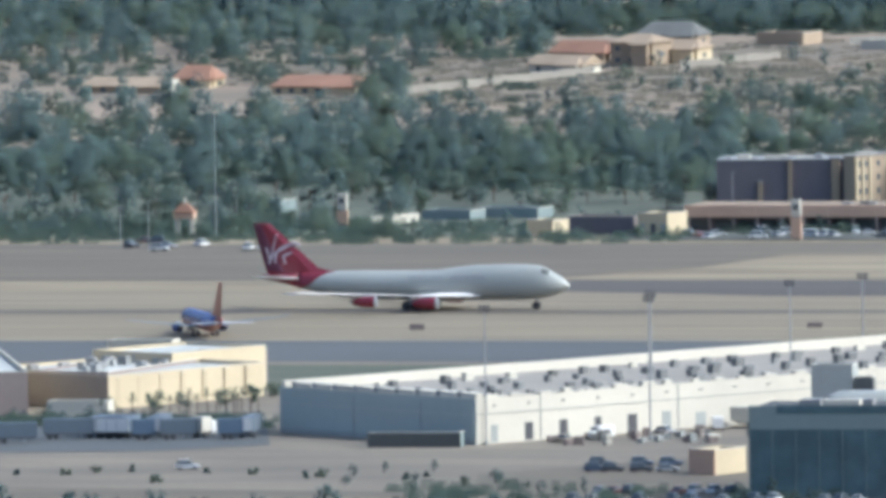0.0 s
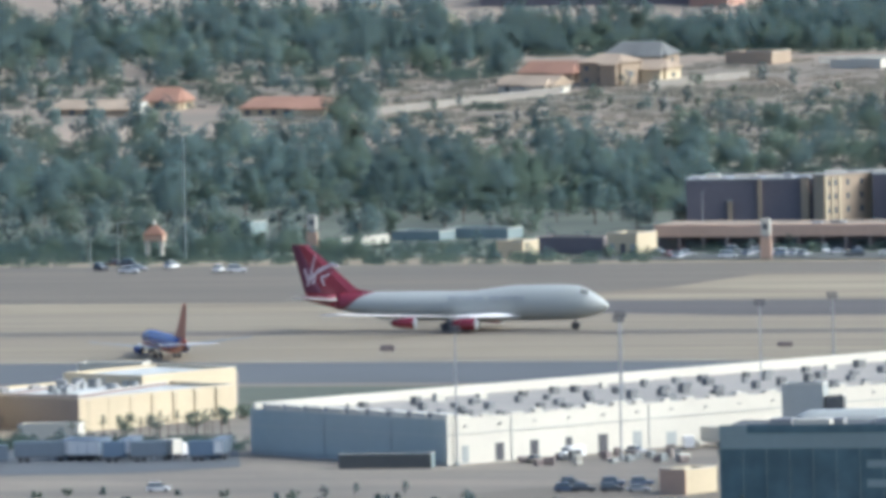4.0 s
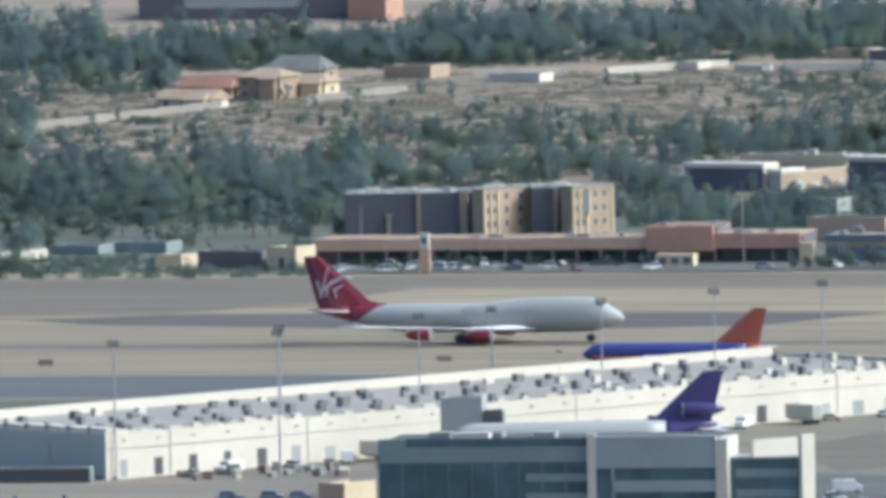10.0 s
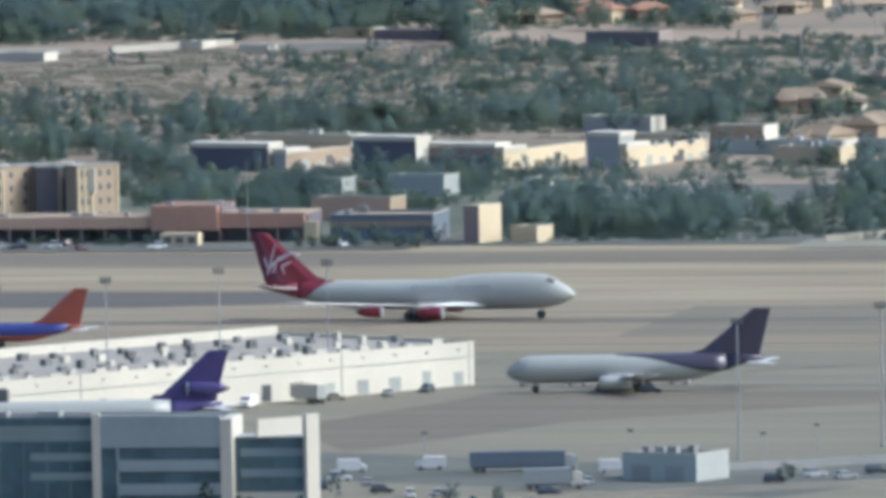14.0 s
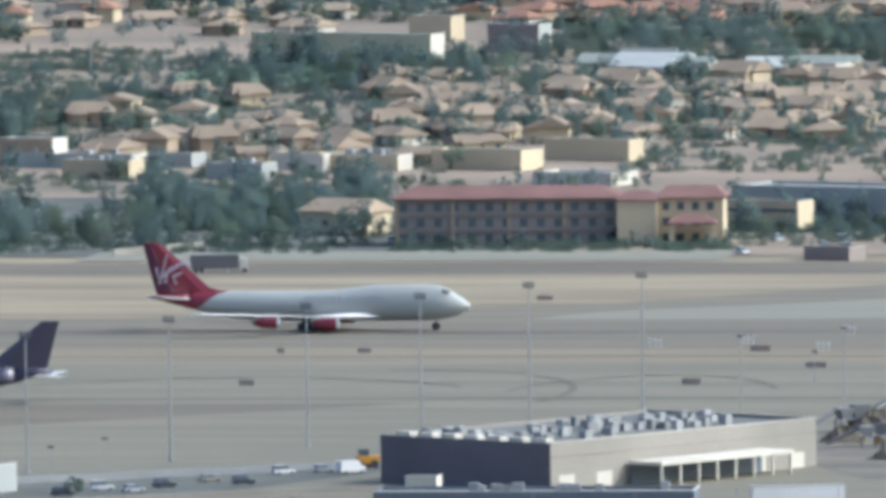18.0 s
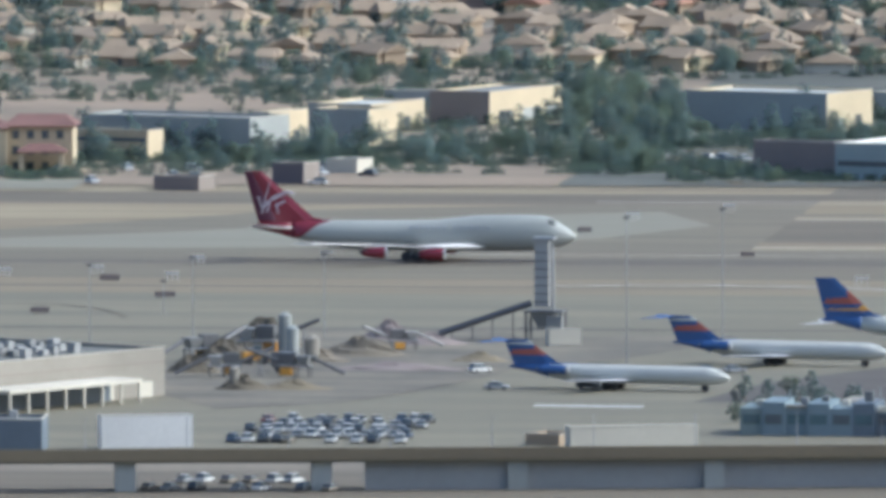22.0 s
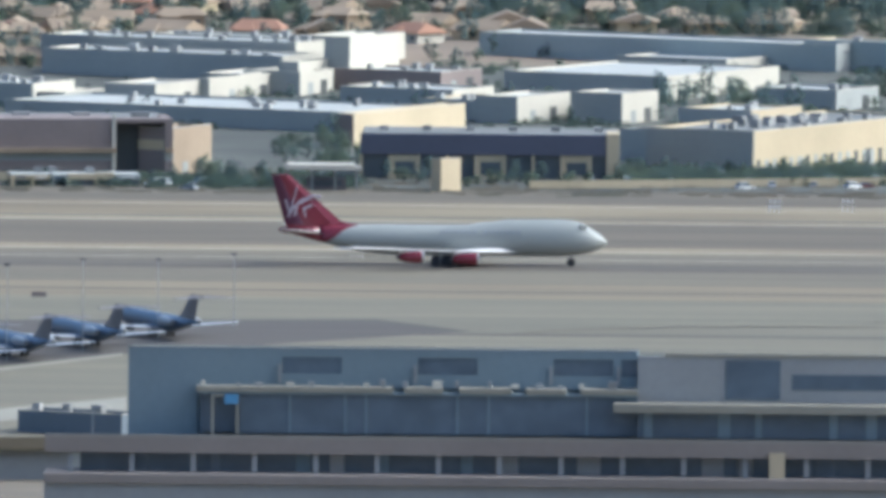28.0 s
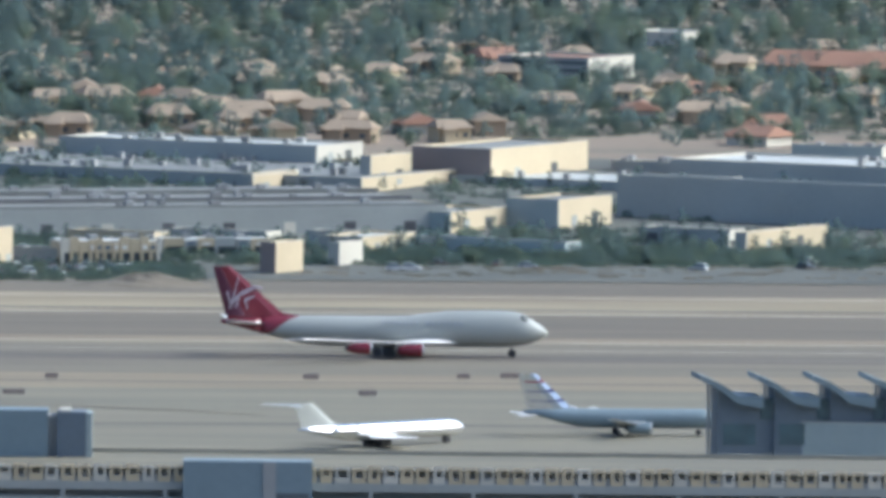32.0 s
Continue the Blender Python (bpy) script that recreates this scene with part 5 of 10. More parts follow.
def garage(x, y, rz, w, d, h, towers):
    """A car park with open decks, striped railing on top and stair towers."""
    b = thing("parking_garage", "grey multi-storey car park with dark deck openings", "building", at=pose(x, y, 0, 0, 0, rz))
    part("core", Shape().box(0.5, 3.0, 0, w - 0.5, d, h - 1.6), SLATE, b)
    part("roof_deck", Shape().box(0.5, 0.6, h - 1.598, w - 0.5, d, h - 1.3), APRON, b)
    part("far_parapet", Shape().box(0.5, d + 0.004, h - 4, w - 0.5, d + 0.6, h - 0.6), PALERAMP, b, "pale far parapet of the roof deck")
    part("top_band", Shape().box(0, 0, 18.95, w, 0.5, 20.4), GREYWALL, b)
    for i in range(5):
        z = 17.65 - i * 3.85
        for k in range(12):
            part("spandrel", Shape().box(w * k / 12 + 0.35, 0, z - 2.55, w * (k + 1) / 12 - 0.35, 0.5, z), GREYWALL, b)
        part("deck", Shape().box(0.4, 0.502, z - 2.5, w - 0.4, 2.998, z - 2.1), APRON, b)
    for k in range(13):
        part("column", Shape().box(w * k / 12 - 0.348, -0.06, 0, w * k / 12 + 0.348, 0.55, 18.948), GREYWALL, b)
    part("railing_back", Shape().box(0.1, 0.45, 20.402, w - 0.1, 0.5, 21.5), PLEDGE, b)
    rnd = random.Random(31)
    for k in range(int(w / 2.8)):
        a, c = k * 2.8 + rnd.uniform(0.0, 0.25), k * 2.8 + 2.8 - rnd.uniform(0.25, 0.7)
        z = 22.8 + rnd.uniform(-0.2, 0.25)
        s = Shape().box(a, 0.05, 20.402, a + rnd.uniform(0.4, 0.75), 0.3, z).box(c - rnd.uniform(0.3, 0.6), 0.05, 20.402, c, 0.3, z)
        s.box(a, 0.02, z + 0.002, c, 0.32, z + 0.4)
        s.box(a + 0.1, 0.1, 20.402, c - 0.1, 0.28, 20.4 + rnd.uniform(0.5, 1.4))
        part("railing_panel", s, CREAM if k % 3 else WHITEWALL, b)
    for t0, t1 in towers:
        t = part("stair_tower", Shape().box(t0, -3.0, 0, t1, 4.0, h + 0.3), TOWERBLUE, b, "blue-grey stair tower")
        split = t0 + (t1 - t0) * (0.42 if t0 < 10 else 0.62)
        part("tower_rib", Shape().box(split, -3.25, 0, split + 2.2, -3.002, h + 0.2), PLEDGE, t, "pale vertical rib")
        for i in range(5):
            part("slot", Shape().box(t1 - 8.2, -3.1, 17.7 - i * 3.85, t1 - 0.6, -2.95, 18.8 - i * 3.85), GLASS, t)
    return b


def penthouse(x, y, z, w, d, h, rz):
    b = thing("roof_penthouse", "pale blue rooftop plant room beside a dark cooling unit", "building", at=pose(x, y, z, 0, 0, rz))
    part("wall", Shape().box(0, 0, -1.3, w, d, h), TOWERBLUE, b)
    part("link", Shape().box(w + 0.002, 1.5, -1.3, w + 1.598, d - 1, h - 1.0), PLEDGE, b)
    part("cooling_unit", Shape().box(w + 1.6, 0, -1.3, w + 6.7, d, h - 0.3), DARKSLATE, b, "dark cooling unit")
    part("side_panel", Shape().box(w + 6.702, 0.2, -1.3, w + 7.7, d, h - 0.5), BLUEGREY, b)
    part("fan_cowl", Shape().box(w + 2.0, 0.5, h - 0.298, w + 4.0, d - 0.5, h + 0.1), WHITEWALL, b)
    return b


def viaduct(x0, y0, x1, y1, z, deck, depth, n, solid):
    a = math.degrees(math.atan2(y1 - y0, x1 - x0))
    length = math.hypot(x1 - x0, y1 - y0)
    b = thing("viaduct", "long beige concrete viaduct on square piers", "bridge", at=pose(x0, y0, 0, 0, 0, a))
    part("deck", Shape().box(0, 0, z, length, depth, z + deck), APRON, b)
    part("parapet", Shape().box(0, -0.25, z + deck * 0.3, length, -0.002, z + deck + 1.0), CONCRETE, b, "beige parapet wall")
    for i in range(n):
        u = length * (i + 0.5) / n
        part("pier", Shape().box(u - 1.8, 1.0, 0, u + 1.8, depth - 1.0, z - 0.002), GREYWALL, b)
    part("retaining_wall", Shape().box(solid, 2.0, 0, length, 2.6, z - 0.004), PLEDGE, b, "grey retaining wall under the deck")
    for i in range(int(length / 18)):
        part("lamp_post", Shape().tube((i * 18.0 + 9, depth - 0.5, z + deck), (i * 18.0 + 9, depth - 0.5, z + deck + 6), 0.1, 0.06, 6), STEEL, b)
    return b


def screening_plant(x, y, rz, size=1.0):
    b = thing("screening_plant", "dark steel gravel screening plant with conveyor belts", "machine", "machines of the gravel works", at=pose(x, y, 0.05, 0, 0, rz) @ Matrix.Scale(size, 4))
    part("hopper", Shape().loft([[(-2.2, -1.5, 3.0), (-0.2, -1.5, 3.0), (-0.2, 1.5, 3.0), (-2.2, 1.5, 3.0)], [(-3.0, -2.0, 5.2), (0.6, -2.0, 5.2), (0.6, 2.0, 5.2), (-3.0, 2.0, 5.2)]]), UNITGREY, b)
    part("screen_box", Shape().box(0.8, -1.3, 3.2, 4.6, 1.3, 5.8), DARKSTEEL, b)
    part("platform", Shape().box(-3.0, -1.6, 2.6, 5.0, 1.6, 2.85), STEEL, b)
    for px in (-2.6, 0.8, 4.6):
        for py in (-1.4, 1.4):
            part("leg", Shape().box(px - 0.15, py - 0.15, 0, px + 0.15, py + 0.15, 2.598), DARKSTEEL, b)
    part("conveyor", Shape().tube((4.8, 0, 3.6), (13.0, 2.0, 7.0), 0.45, 0.45, 6), DARKSTEEL, b, "rising dark conveyor")
    part("conveyor", Shape().tube((-3.0, 0, 4.8), (-11.0, -1.0, 1.0), 0.45, 0.45, 6), DARKSTEEL, b, "rising dark conveyor")
    part("conveyor_leg", Shape().tube((10.0, 1.2, 0), (10.0, 1.2, 5.6), 0.14, 0.14, 6), STEEL, b)
    part("engine_housing", Shape().box(1.2, 1.65, 0.6, 4.0, 3.2, 2.4), PYELLOW, b, "yellow engine housing")
    return b


def canopy_shed(x, y, rz, w, d, h):
    b = thing("canopy_shed", "white-roofed loading canopy on white posts", "shed", at=pose(x, y, 0, 0, 0, rz))
    part("roof", Shape().box(0, 0, h - 0.7, w, d, h), WHITEWALL, b)
    # Slate colour here paints in the shade below the roof.
    part("back_wall", Shape().box(0.3, d - 0.4, 0, w - 0.3, d - 0.1, h - 0.702), DARKSLATE, b, "back wall coloured dark for shade under the canopy")
    for i in range(8):
        part("post", Shape().box(0.3 + (w - 1.0) * i / 7, 0.2, 0, 0.7 + (w - 1.0) * i / 7, 0.6, h - 0.702), WHITEWALL, b)
    return b


def heap(x, y, w, d, h, seed, material, label):
    rnd = random.Random(seed)
    s = Shape()
    n, m = 14, 6
    s.v = [(0, 0, h)]
    for j in range(1, m + 1):
        for i in range(n):
            a = 2 * math.pi * i / n
            k = j / m * (1 + rnd.uniform(-0.12, 0.12))
            s.v.append((math.cos(a) * w / 2 * k, math.sin(a) * d / 2 * k, max(-0.2, h * (1 - j / m) * (1 + rnd.uniform(-0.25, 0.25)))))
    s.f = [(0, 1 + i, 1 + (i + 1) % n) for i in range(n)] + [(1 + (j - 1) * n + i, 1 + j * n + i, 1 + j * n + (i + 1) % n, 1 + (j - 1) * n + (i + 1) % n) for j in range(1, m) for i in range(n)]
    o = tagged(part("earth_mound", s, material), label, "heap", "heaps of the gravel yard")
    o.location = (x, y, 0.05)
    return o


def silo_tower(x, y, h):
    b = thing("batching_tower", "tall grey concrete plant tower with an inclined conveyor", "tower", at=pose(x, y, 0, 0, 0, -8))
    part("shaft", Shape().box(-1.5, -1.4, 6.8, 1.3, 1.4, h), UNITGREY, b)
    part("cap", Shape().box(-1.9, -1.8, h + 0.002, 2.4, 1.8, h + 0.6), STEEL, b)
    part("side_pipe", Shape().tube((1.95, -0.4, 5), (1.95, -0.4, h - 0.8), 0.4, 0.4, 8), STEEL, b)
    for k in range(7):
        part("brace", Shape().box(-1.56, -1.46, 7.6 + k * (h - 8.5) / 7, 1.36, -1.402, 7.85 + k * (h - 8.5) / 7), DARKSTEEL, b)
    part("lower_hopper", Shape().loft([[(-1.0, -1.0, 2.6), (1.0, -1.0, 2.6), (1.0, 1.0, 2.6), (-1.0, 1.0, 2.6)], [(-2.4, -2.0, 5.6), (2.6, -2.0, 5.6), (2.6, 2.0, 5.6), (-2.4, 2.0, 5.6)]]), UNITGREY, b)
    part("platform", Shape().box(-3.4, -2.6, 5.604, 4.4, 2.4, 6.0), DARKSTEEL, b)
    part("platform", Shape().box(-4.2, -3.0, 2.4, 5.4, -2.05, 2.6), DARKSTEEL, b)
    for px in (-3.1, 4.0):
        for py in (-2.3, 2.1):
            part("leg", Shape().box(px - 0.2, py - 0.2, 0, px + 0.2, py + 0.2, 5.6), DARKSTEEL, b)
        part("cross_brace", Shape().tube((px, -2.3, 0.3), (px, 2.1, 5.4), 0.1, 0.1, 6), DARKSTEEL, b)
    part("control_cabin", Shape().box(1.4, -3.6, 2.604, 4.6, -2.1, 5.0), UNITGREY, b, "grey control cabin")
    part("conveyor", Shape().tube((-2.5, 0, 7.4), (-21.0, -2.0, 1.2), 0.75, 0.75, 6), DARKSTEEL, b, "inclined dark conveyor")
    for k in range(4):
        u = 0.2 + 0.22 * k
        part("conveyor_leg", Shape().tube((-2.5 - 18.5 * u, -2.0 * u, 0), (-2.5 - 18.5 * u, -2.0 * u, 7.4 - 6.2 * u), 0.12, 0.12, 6), DARKSTEEL, b)
    return b


def tank(x, y, r, h, material, label):
    b = thing("silo", label, "silo", at=pose(x, y, 0.05))
    part("shell", Shape().tube((0, 0, 1.5), (0, 0, h), r, r, 16), material, b)
    part("cone", Shape().tube((0, 0, 1.498), (0, 0, 0.3), r, r * 0.25, 16), STEEL, b)
    part("dome", Shape().tube((0, 0, h + 0.002), (0, 0, h + r * 0.5), r, r * 0.3, 16), material, b)
    for a in (0.8, 2.4, 3.9, 5.5):
        part("leg", Shape().tube((math.cos(a) * r * 0.9, math.sin(a) * r * 0.9, 0), (math.cos(a) * r * 0.9, math.sin(a) * r * 0.9, 1.6), 0.15, 0.15, 6), DARKSTEEL, b)
    return b


def loader(x, y, rz, paint=None, label="yellow wheel loader in the gravel yard"):
    paint = paint or PYELLOW
    b = thing("wheel_loader", label, "loader", at=pose(x, y, 0.05, 0, 0, rz))
    part("body", Shape().box(-3.0, -1.2, 0.9, 1.2, 1.2, 2.4), paint, b)
    part("cab", Shape().box(-1.0, -0.9, 2.402, 0.8, 0.9, 3.6), GLASS, b)
    part("bucket", Shape().box(2.6, -1.4, 0.3, 3.9, 1.4, 1.4), paint, b)
    part("arm", Shape().box(1.2, -0.3, 1.0, 2.6, 0.3, 1.6), paint, b)
    for wx in (-2.0, 1.0):
        for s in (-1, 1):
            part("wheel", Shape().tube((wx, s * 1.35 - 0.3, 0.8), (wx, s * 1.35 + 0.3, 0.8), 0.8, 0.8, 14), RUBBERTYRE, b)
    return b


def road_sign_tower(x, y, h):
    b = thing("sign_tower", "red and white pylon sign beside the road", "sign", at=pose(x, y, gz(y)))
    part("base", Shape().box(-1.3, -0.6, 0, 1.3, 0.6, h * 0.55), ORANGE, b, "red painted base")
    part("sign_box", Shape().box(-1.1, -0.7, h * 0.6, 1.1, 0.7, h), WHITEWALL, b, "white sign box")
    part("stem", Shape().box(-0.5, -0.3, h * 0.55 + 0.002, 0.5, 0.3, h * 0.6 - 0.002), STEEL, b)
    part("mark", Shape().box(-0.6, -0.78, h * 0.74, 0.6, -0.702, h * 0.88), DARKSTEEL, b, "dark mark on the sign")
    return b


def pavilion(x, y, h):
    b = thing("gate_pavilion", "small red-roofed pavilion on white legs", "pavilion", at=pose(x, y, gz(y)))
    for px in (-1.8, 1.8):
        for py in (-1.0, 1.0):
            part("leg", Shape().box(px - 0.3, py - 0.3, 0, px + 0.3, py + 0.3, h * 0.48), WHITEWALL, b)
    part("beam", Shape().box(-2.4, -1.5, h * 0.48 + 0.002, 2.4, 1.5, h * 0.62), ORANGE, b)
    part("roof", Shape().gable(-2.2, -1.5, 2.2, 1.5, h * 0.62 + 0.004, h * 0.24, 0.3, 2.0), TERRACOTTA, b)
    part("finial", Shape().tube((0, 0, h * 0.86), (0, 0, h), 0.5, 0.25, 8), WHITEWALL, b)
    return b


def red_roof_hotel(x, y, rz, w, d, h):
    """A three-storey roadside hotel with terracotta roofs, tan bays and an entrance porch."""
    b = thing("roadside_hotel", "three-storey taupe hotel with broad dark red roof", "hotel", at=pose(x, y, gz(y), 0, 0, rz))
    w1 = w * 0.68
    part("wall", Shape().box(0, 0, 0, w1, d, h), TAUPE, b)
    part("roof", Shape().gable(0, 0, w1, d, h + 0.004, 2.6, 1.2, 6.0), HOTELROOF, b)
    for r in range(3):
        for c in range(13):
            u = w1 * (c + 0.5) / 13
            part("window", Shape().box(u - 0.9, -0.08, h * (r + 0.25) / 3, u + 0.9, 0.1, h * (r + 0.78) / 3), GLASS, b)
        part("balcony", Shape().box(1.0, -0.5, h * r / 3 - 0.1, w1 - 1.0, -0.1, h * r / 3 + 0.25), TAUPE, b)
    for u in (0.0, 0.25, 0.5, 0.75):
        part("pilaster", Shape().box(w1 * u + 0.1, -0.35, 0, w1 * u + 0.9, -0.002, h), TAN, b)
    x2 = w1 + 0.01
    part("tower", Shape().box(x2, -4.0, 0, x2 + w * 0.12, d - 1, h - 0.4), CREAM, b, "cream bay tower")
    part("tower_roof", Shape().gable(x2, -4.0, x2 + w * 0.12, d - 1, h - 0.39, 1.8, 0.6, 3.0), HOTELROOF, b)
    part("wing", Shape().box(x2 + w * 0.12 + 0.01, -1.0, 0, w, d - 1, h), CREAM, b)
    part("wing_roof", Shape().gable(x2 + w * 0.12 + 0.01, -1.0, w, d - 1, h + 0.004, 2.4, 0.9, 3.0), HOTELROOF, b)
    for r in range(3):
        for c in range(4):
            u = x2 + w * 0.12 + 2.0 + c * w * 0.045
            part("window", Shape().box(u - 0.8, -1.08, h * (r + 0.25) / 3, u + 0.8, -0.9, h * (r + 0.78) / 3), GLASS, b)
    part("porch", Shape().gable(w * 0.84, -10.0, w * 0.98, -3.0, h * 0.5, 1.8, 0.5, 3.0), HOTELROOF, b, "dark red entrance porch roof")
    for u in (0.85, 0.97):
        for v in (-9.5, -3.5):
            part("porch_column", Shape().box(w * u - 0.6, v - 0.5, 0, w * u + 0.6, v + 0.5, h * 0.5 - 0.002), CREAM, b)
    return b


def long_store(x, y, w, h, rz):
    """A very long brown building with striped wall, dark loading recesses and white posts."""
    b = thing("long_store", "very long brown store with dark loading bays", "building", at=pose(x, y, gz(y), 0, 0, rz))
    cuts = [0.135, 0.265, 0.515, 0.645, 0.895, 0.985]
    d = 34
    edges = [0.0] + cuts + [1.0]
    for i in range(0, len(edges) - 1):
        u0, u1 = w * edges[i], w * edges[i + 1]
        if i % 2 == 0:
            for k, (z0, z1, m) in enumerate(((0, 0.28, BROWN), (0.28, 0.5, GREYWALL), (0.5, 0.7, BROWN), (0.7, 1.0, BROWN))):
                part("wall_panel", Shape().box(u0, 0, h * z0 + (0.004 if k else 0), u1 - 0.002, d * 0.5, h * z1), m, b)
            part("canopy", Shape().box(u0, -1.6, h * 0.42, u1 - 0.1, -0.002, h * 0.5), ROOFTAN, b)
        else:
            # Asphalt-dark colour on the back wall stands for shade in the bay.
            part("bay_back", Shape().box(u0, 6.0, 0, u1 - 0.002, 6.4, h), DARKROAD, b, "loading bay recess, back wall coloured dark as shade")
            part("bay_post", Shape().box(u0 - 1.0, -0.6, 0, u0 - 0.2, -0.05, h + 0.8), WHITEWALL, b, "tall white post")
            part("bay_lintel", Shape().box(u0, 0, h * 0.93, u1 - 0.002, 6.0, h), BROWN, b)
    part("roof", Shape().box(0.2, 6.5, h - 0.9, w - 0.2, d, h - 0.5), ROOFGREY, b)
    for k in range(9):
        part("rooftop_unit", Shape().box(w * (k + 0.4) / 9, 12, h - 0.498, w * (k + 0.4) / 9 + 4, 15, h + 0.9), UNITGREY, b)
    return b


def long_flats(x, y, w, h, rz):
    """A long grey warehouse whose stepped roof shows as pale strips."""
    b = thing("long_warehouse", "long grey warehouse with stepped pale roof strips", "building", at=pose(x, y, gz(y), 0, 0, rz))
    # Grey of the long front paints in shade; cream marks the sunlit ends.
    part("wall", Shape().box(0, 0, 0, w, 0.4, h), GREYWALL, b)
    part("end_wall", Shape().box(0, 0.402, 0, 0.4, 70, h), CREAM, b)
    part("end_wall", Shape().box(w - 0.4, 0.402, 0, w, 70, h), CREAM, b)
    for k in range(3):
        part("roof_strip", Shape().box(0.402, 0.402 + k * 23, h - 0.6 + k * 0.5, w - 0.402, 23.2 + k * 23, h - 0.2 + k * 0.5), ROOFGREY, b)
        part("roof_edge", Shape().box(0.402, 0.45 + k * 23, h - 0.198 + k * 0.5, w - 0.402, 0.9 + k * 23, h + 0.5 + k * 0.5), DARKSTEEL if k % 2 else ROOFGREY, b)
    rnd = random.Random(3)
    for k in range(46):
        u, v = rnd.uniform(2, w - 4), rnd.choice((6, 14, 30, 38, 52, 60)) + rnd.uniform(-2, 2)
        z = h - 0.198 + 0.5 * int(v / 23)
        part("rooftop_unit", Shape().box(u, v, z, u + rnd.uniform(1.2, 2.6), v + 1.8, z + rnd.uniform(0.9, 1.7)), UNITGREY, b)
    for k in range(12):
        part("loading_door", Shape().box(w * (k + 0.3) / 12, -0.06, 0, w * (k + 0.3) / 12 + 3, -0.002, 3.2), DARK if k % 3 else WHITEWALL, b)
    return b


GATES = ((195.7, 3083.7, 25.0, 11.9, 20.8), (206.3, 3083.7, 25.1, 11.9, 20.9), (216.7, 3083.7, 25.2, 12.0, 21.0), (227.2, 3083.7, 25.2, 12.0, 21.1))


def gate_roof_row():
    """Dark swept roofs over the gates at the end of the terminal; each: x, y, height of the tip, width, height of the low side."""
    for x, y, top, w, low in GATES:
        b = thing("gate_roof", "dark blue swept gate roof over a pale clerestory", "roof", "gate roofs", at=pose(x, y, 0, 0, 0, 4))
        rings = []
        for u, z in ((0.0, top), (0.3, top - 0.35 * (top - low)), (0.6, low + 0.1 * (top - low)), (1.0, low)):
            rings.append([(w * u, -7, z - 1.0 - u), (w * u, 7, z - 1.0 - u), (w * u, 7, z), (w * u, -7, z)])
        part("canopy", Shape().loft(rings), TOWERBLUE, b)
        part("gable_wall", Shape().loft([[(w * u, -5.0, low - 2.198), (w * u, 5.0, low - 2.198), (w * u, 5.0, z), (w * u, -5.0, z)] for u, z in ((0.3, top - 0.35 * (top - low) - 1.32), (0.6, low + 0.1 * (top - low) - 1.62), (0.96, low - 1.97))]), DARKSLATE, b)
        part("clerestory", Shape().box(w * 0.98, -5.0, low - 4.2, w * 1.28, 5.0, low - 0.4), TEALGLASS, b, "pale clerestory glass")
        part("body", Shape().box(w * 0.3, -5.0, 0, w * 0.97, 5.0, low - 2.2), DARKSLATE, b)
        part("link", Shape().box(w * 0.972, -4.8, 0, w * 1.29, 4.8, low - 4.204), DARKSLATE, b)
        part("glass", Shape().box(w * 0.38, -5.1, low - 9.0, w * 0.9, -5.002, low - 5.0), TEALGLASS, b)
        part("post", Shape().tube((w * 0.2, 0, 0), (w * 0.2, 0, top - 2.2), 0.3, 0.3, 8), STEEL, b)


def concourse_row(x, y, rz, w):
    """A low concourse: bays of blue-green panel and glass, an uneven white roof edge, vents and short gate bridges."""
    b = thing("concourse", "long low blue-green concourse with broken white roof edge", "building", at=pose(x, y, gz(y), 0, 0, rz))
    rnd = random.Random(77)
    n = 26
    for i in range(n):
        u0, u1 = w * i / n, w * (i + 1) / n - 0.03
        set_back = rnd.choice((0.0, 0.0, 0.6, 1.2))
        top = rnd.uniform(5.0, 5.8) if i > 6 else rnd.uniform(4.4, 6.6)
        part("bay_wall", Shape().box(u0, set_back, 0, u1, 13.5, top), rnd.choice((TOWERBLUE, OFFICEWALL, DARKSLATE, DARKSLATE)), b)
        part("bay_glass", Shape().box(u0 + 0.5, set_back - 0.08, 2.2, u1 - 0.5, set_back + 0.05, 4.0), TEALGLASS if rnd.random() < 0.6 else GLASS, b)
        if i > 5 or rnd.random() < 0.4:
            part("roof_edge", Shape().box(u0 + rnd.uniform(0.0, 0.5), set_back - 0.3, top + 0.004, u1 - rnd.uniform(0.0, 1.2), set_back + 1.4, top + rnd.uniform(0.5, 1.3)), WHITEWALL if rnd.random() < 0.6 else BEIGE, b, "white roof edge")
        if rnd.random() < 0.7:
            u = rnd.uniform(u0, u1 - 1.6)
            part("roof_box", Shape().box(u, 5.0, top + 0.002, u + rnd.uniform(0.8, 1.8), 7.0, top + rnd.uniform(0.8, 2.2)), rnd.choice((UNITGREY, UNITDARK, WHITEWALL)), b, "rooftop unit")
        if rnd.random() < 0.35:
            u = rnd.uniform(u0, u1)
            part("vent_pipe", Shape().tube((u, 8.0, top - 0.1), (u, 8.0, top + rnd.uniform(1.4, 2.6)), 0.16, 0.16, 8), STEEL, b)
    for u in (0.16, 0.4, 0.63, 0.86):
        part("gate_bridge", Shape().box(w * u, 13.6, 2.6, w * u + 3.2, 25.0, 5.6), BEIGE, b, "pale gate bridge")
        part("bridge_leg", Shape().box(w * u + 1.2, 23.0, 0, w * u + 2.0, 23.8, 2.598), STEEL, b)
    return b


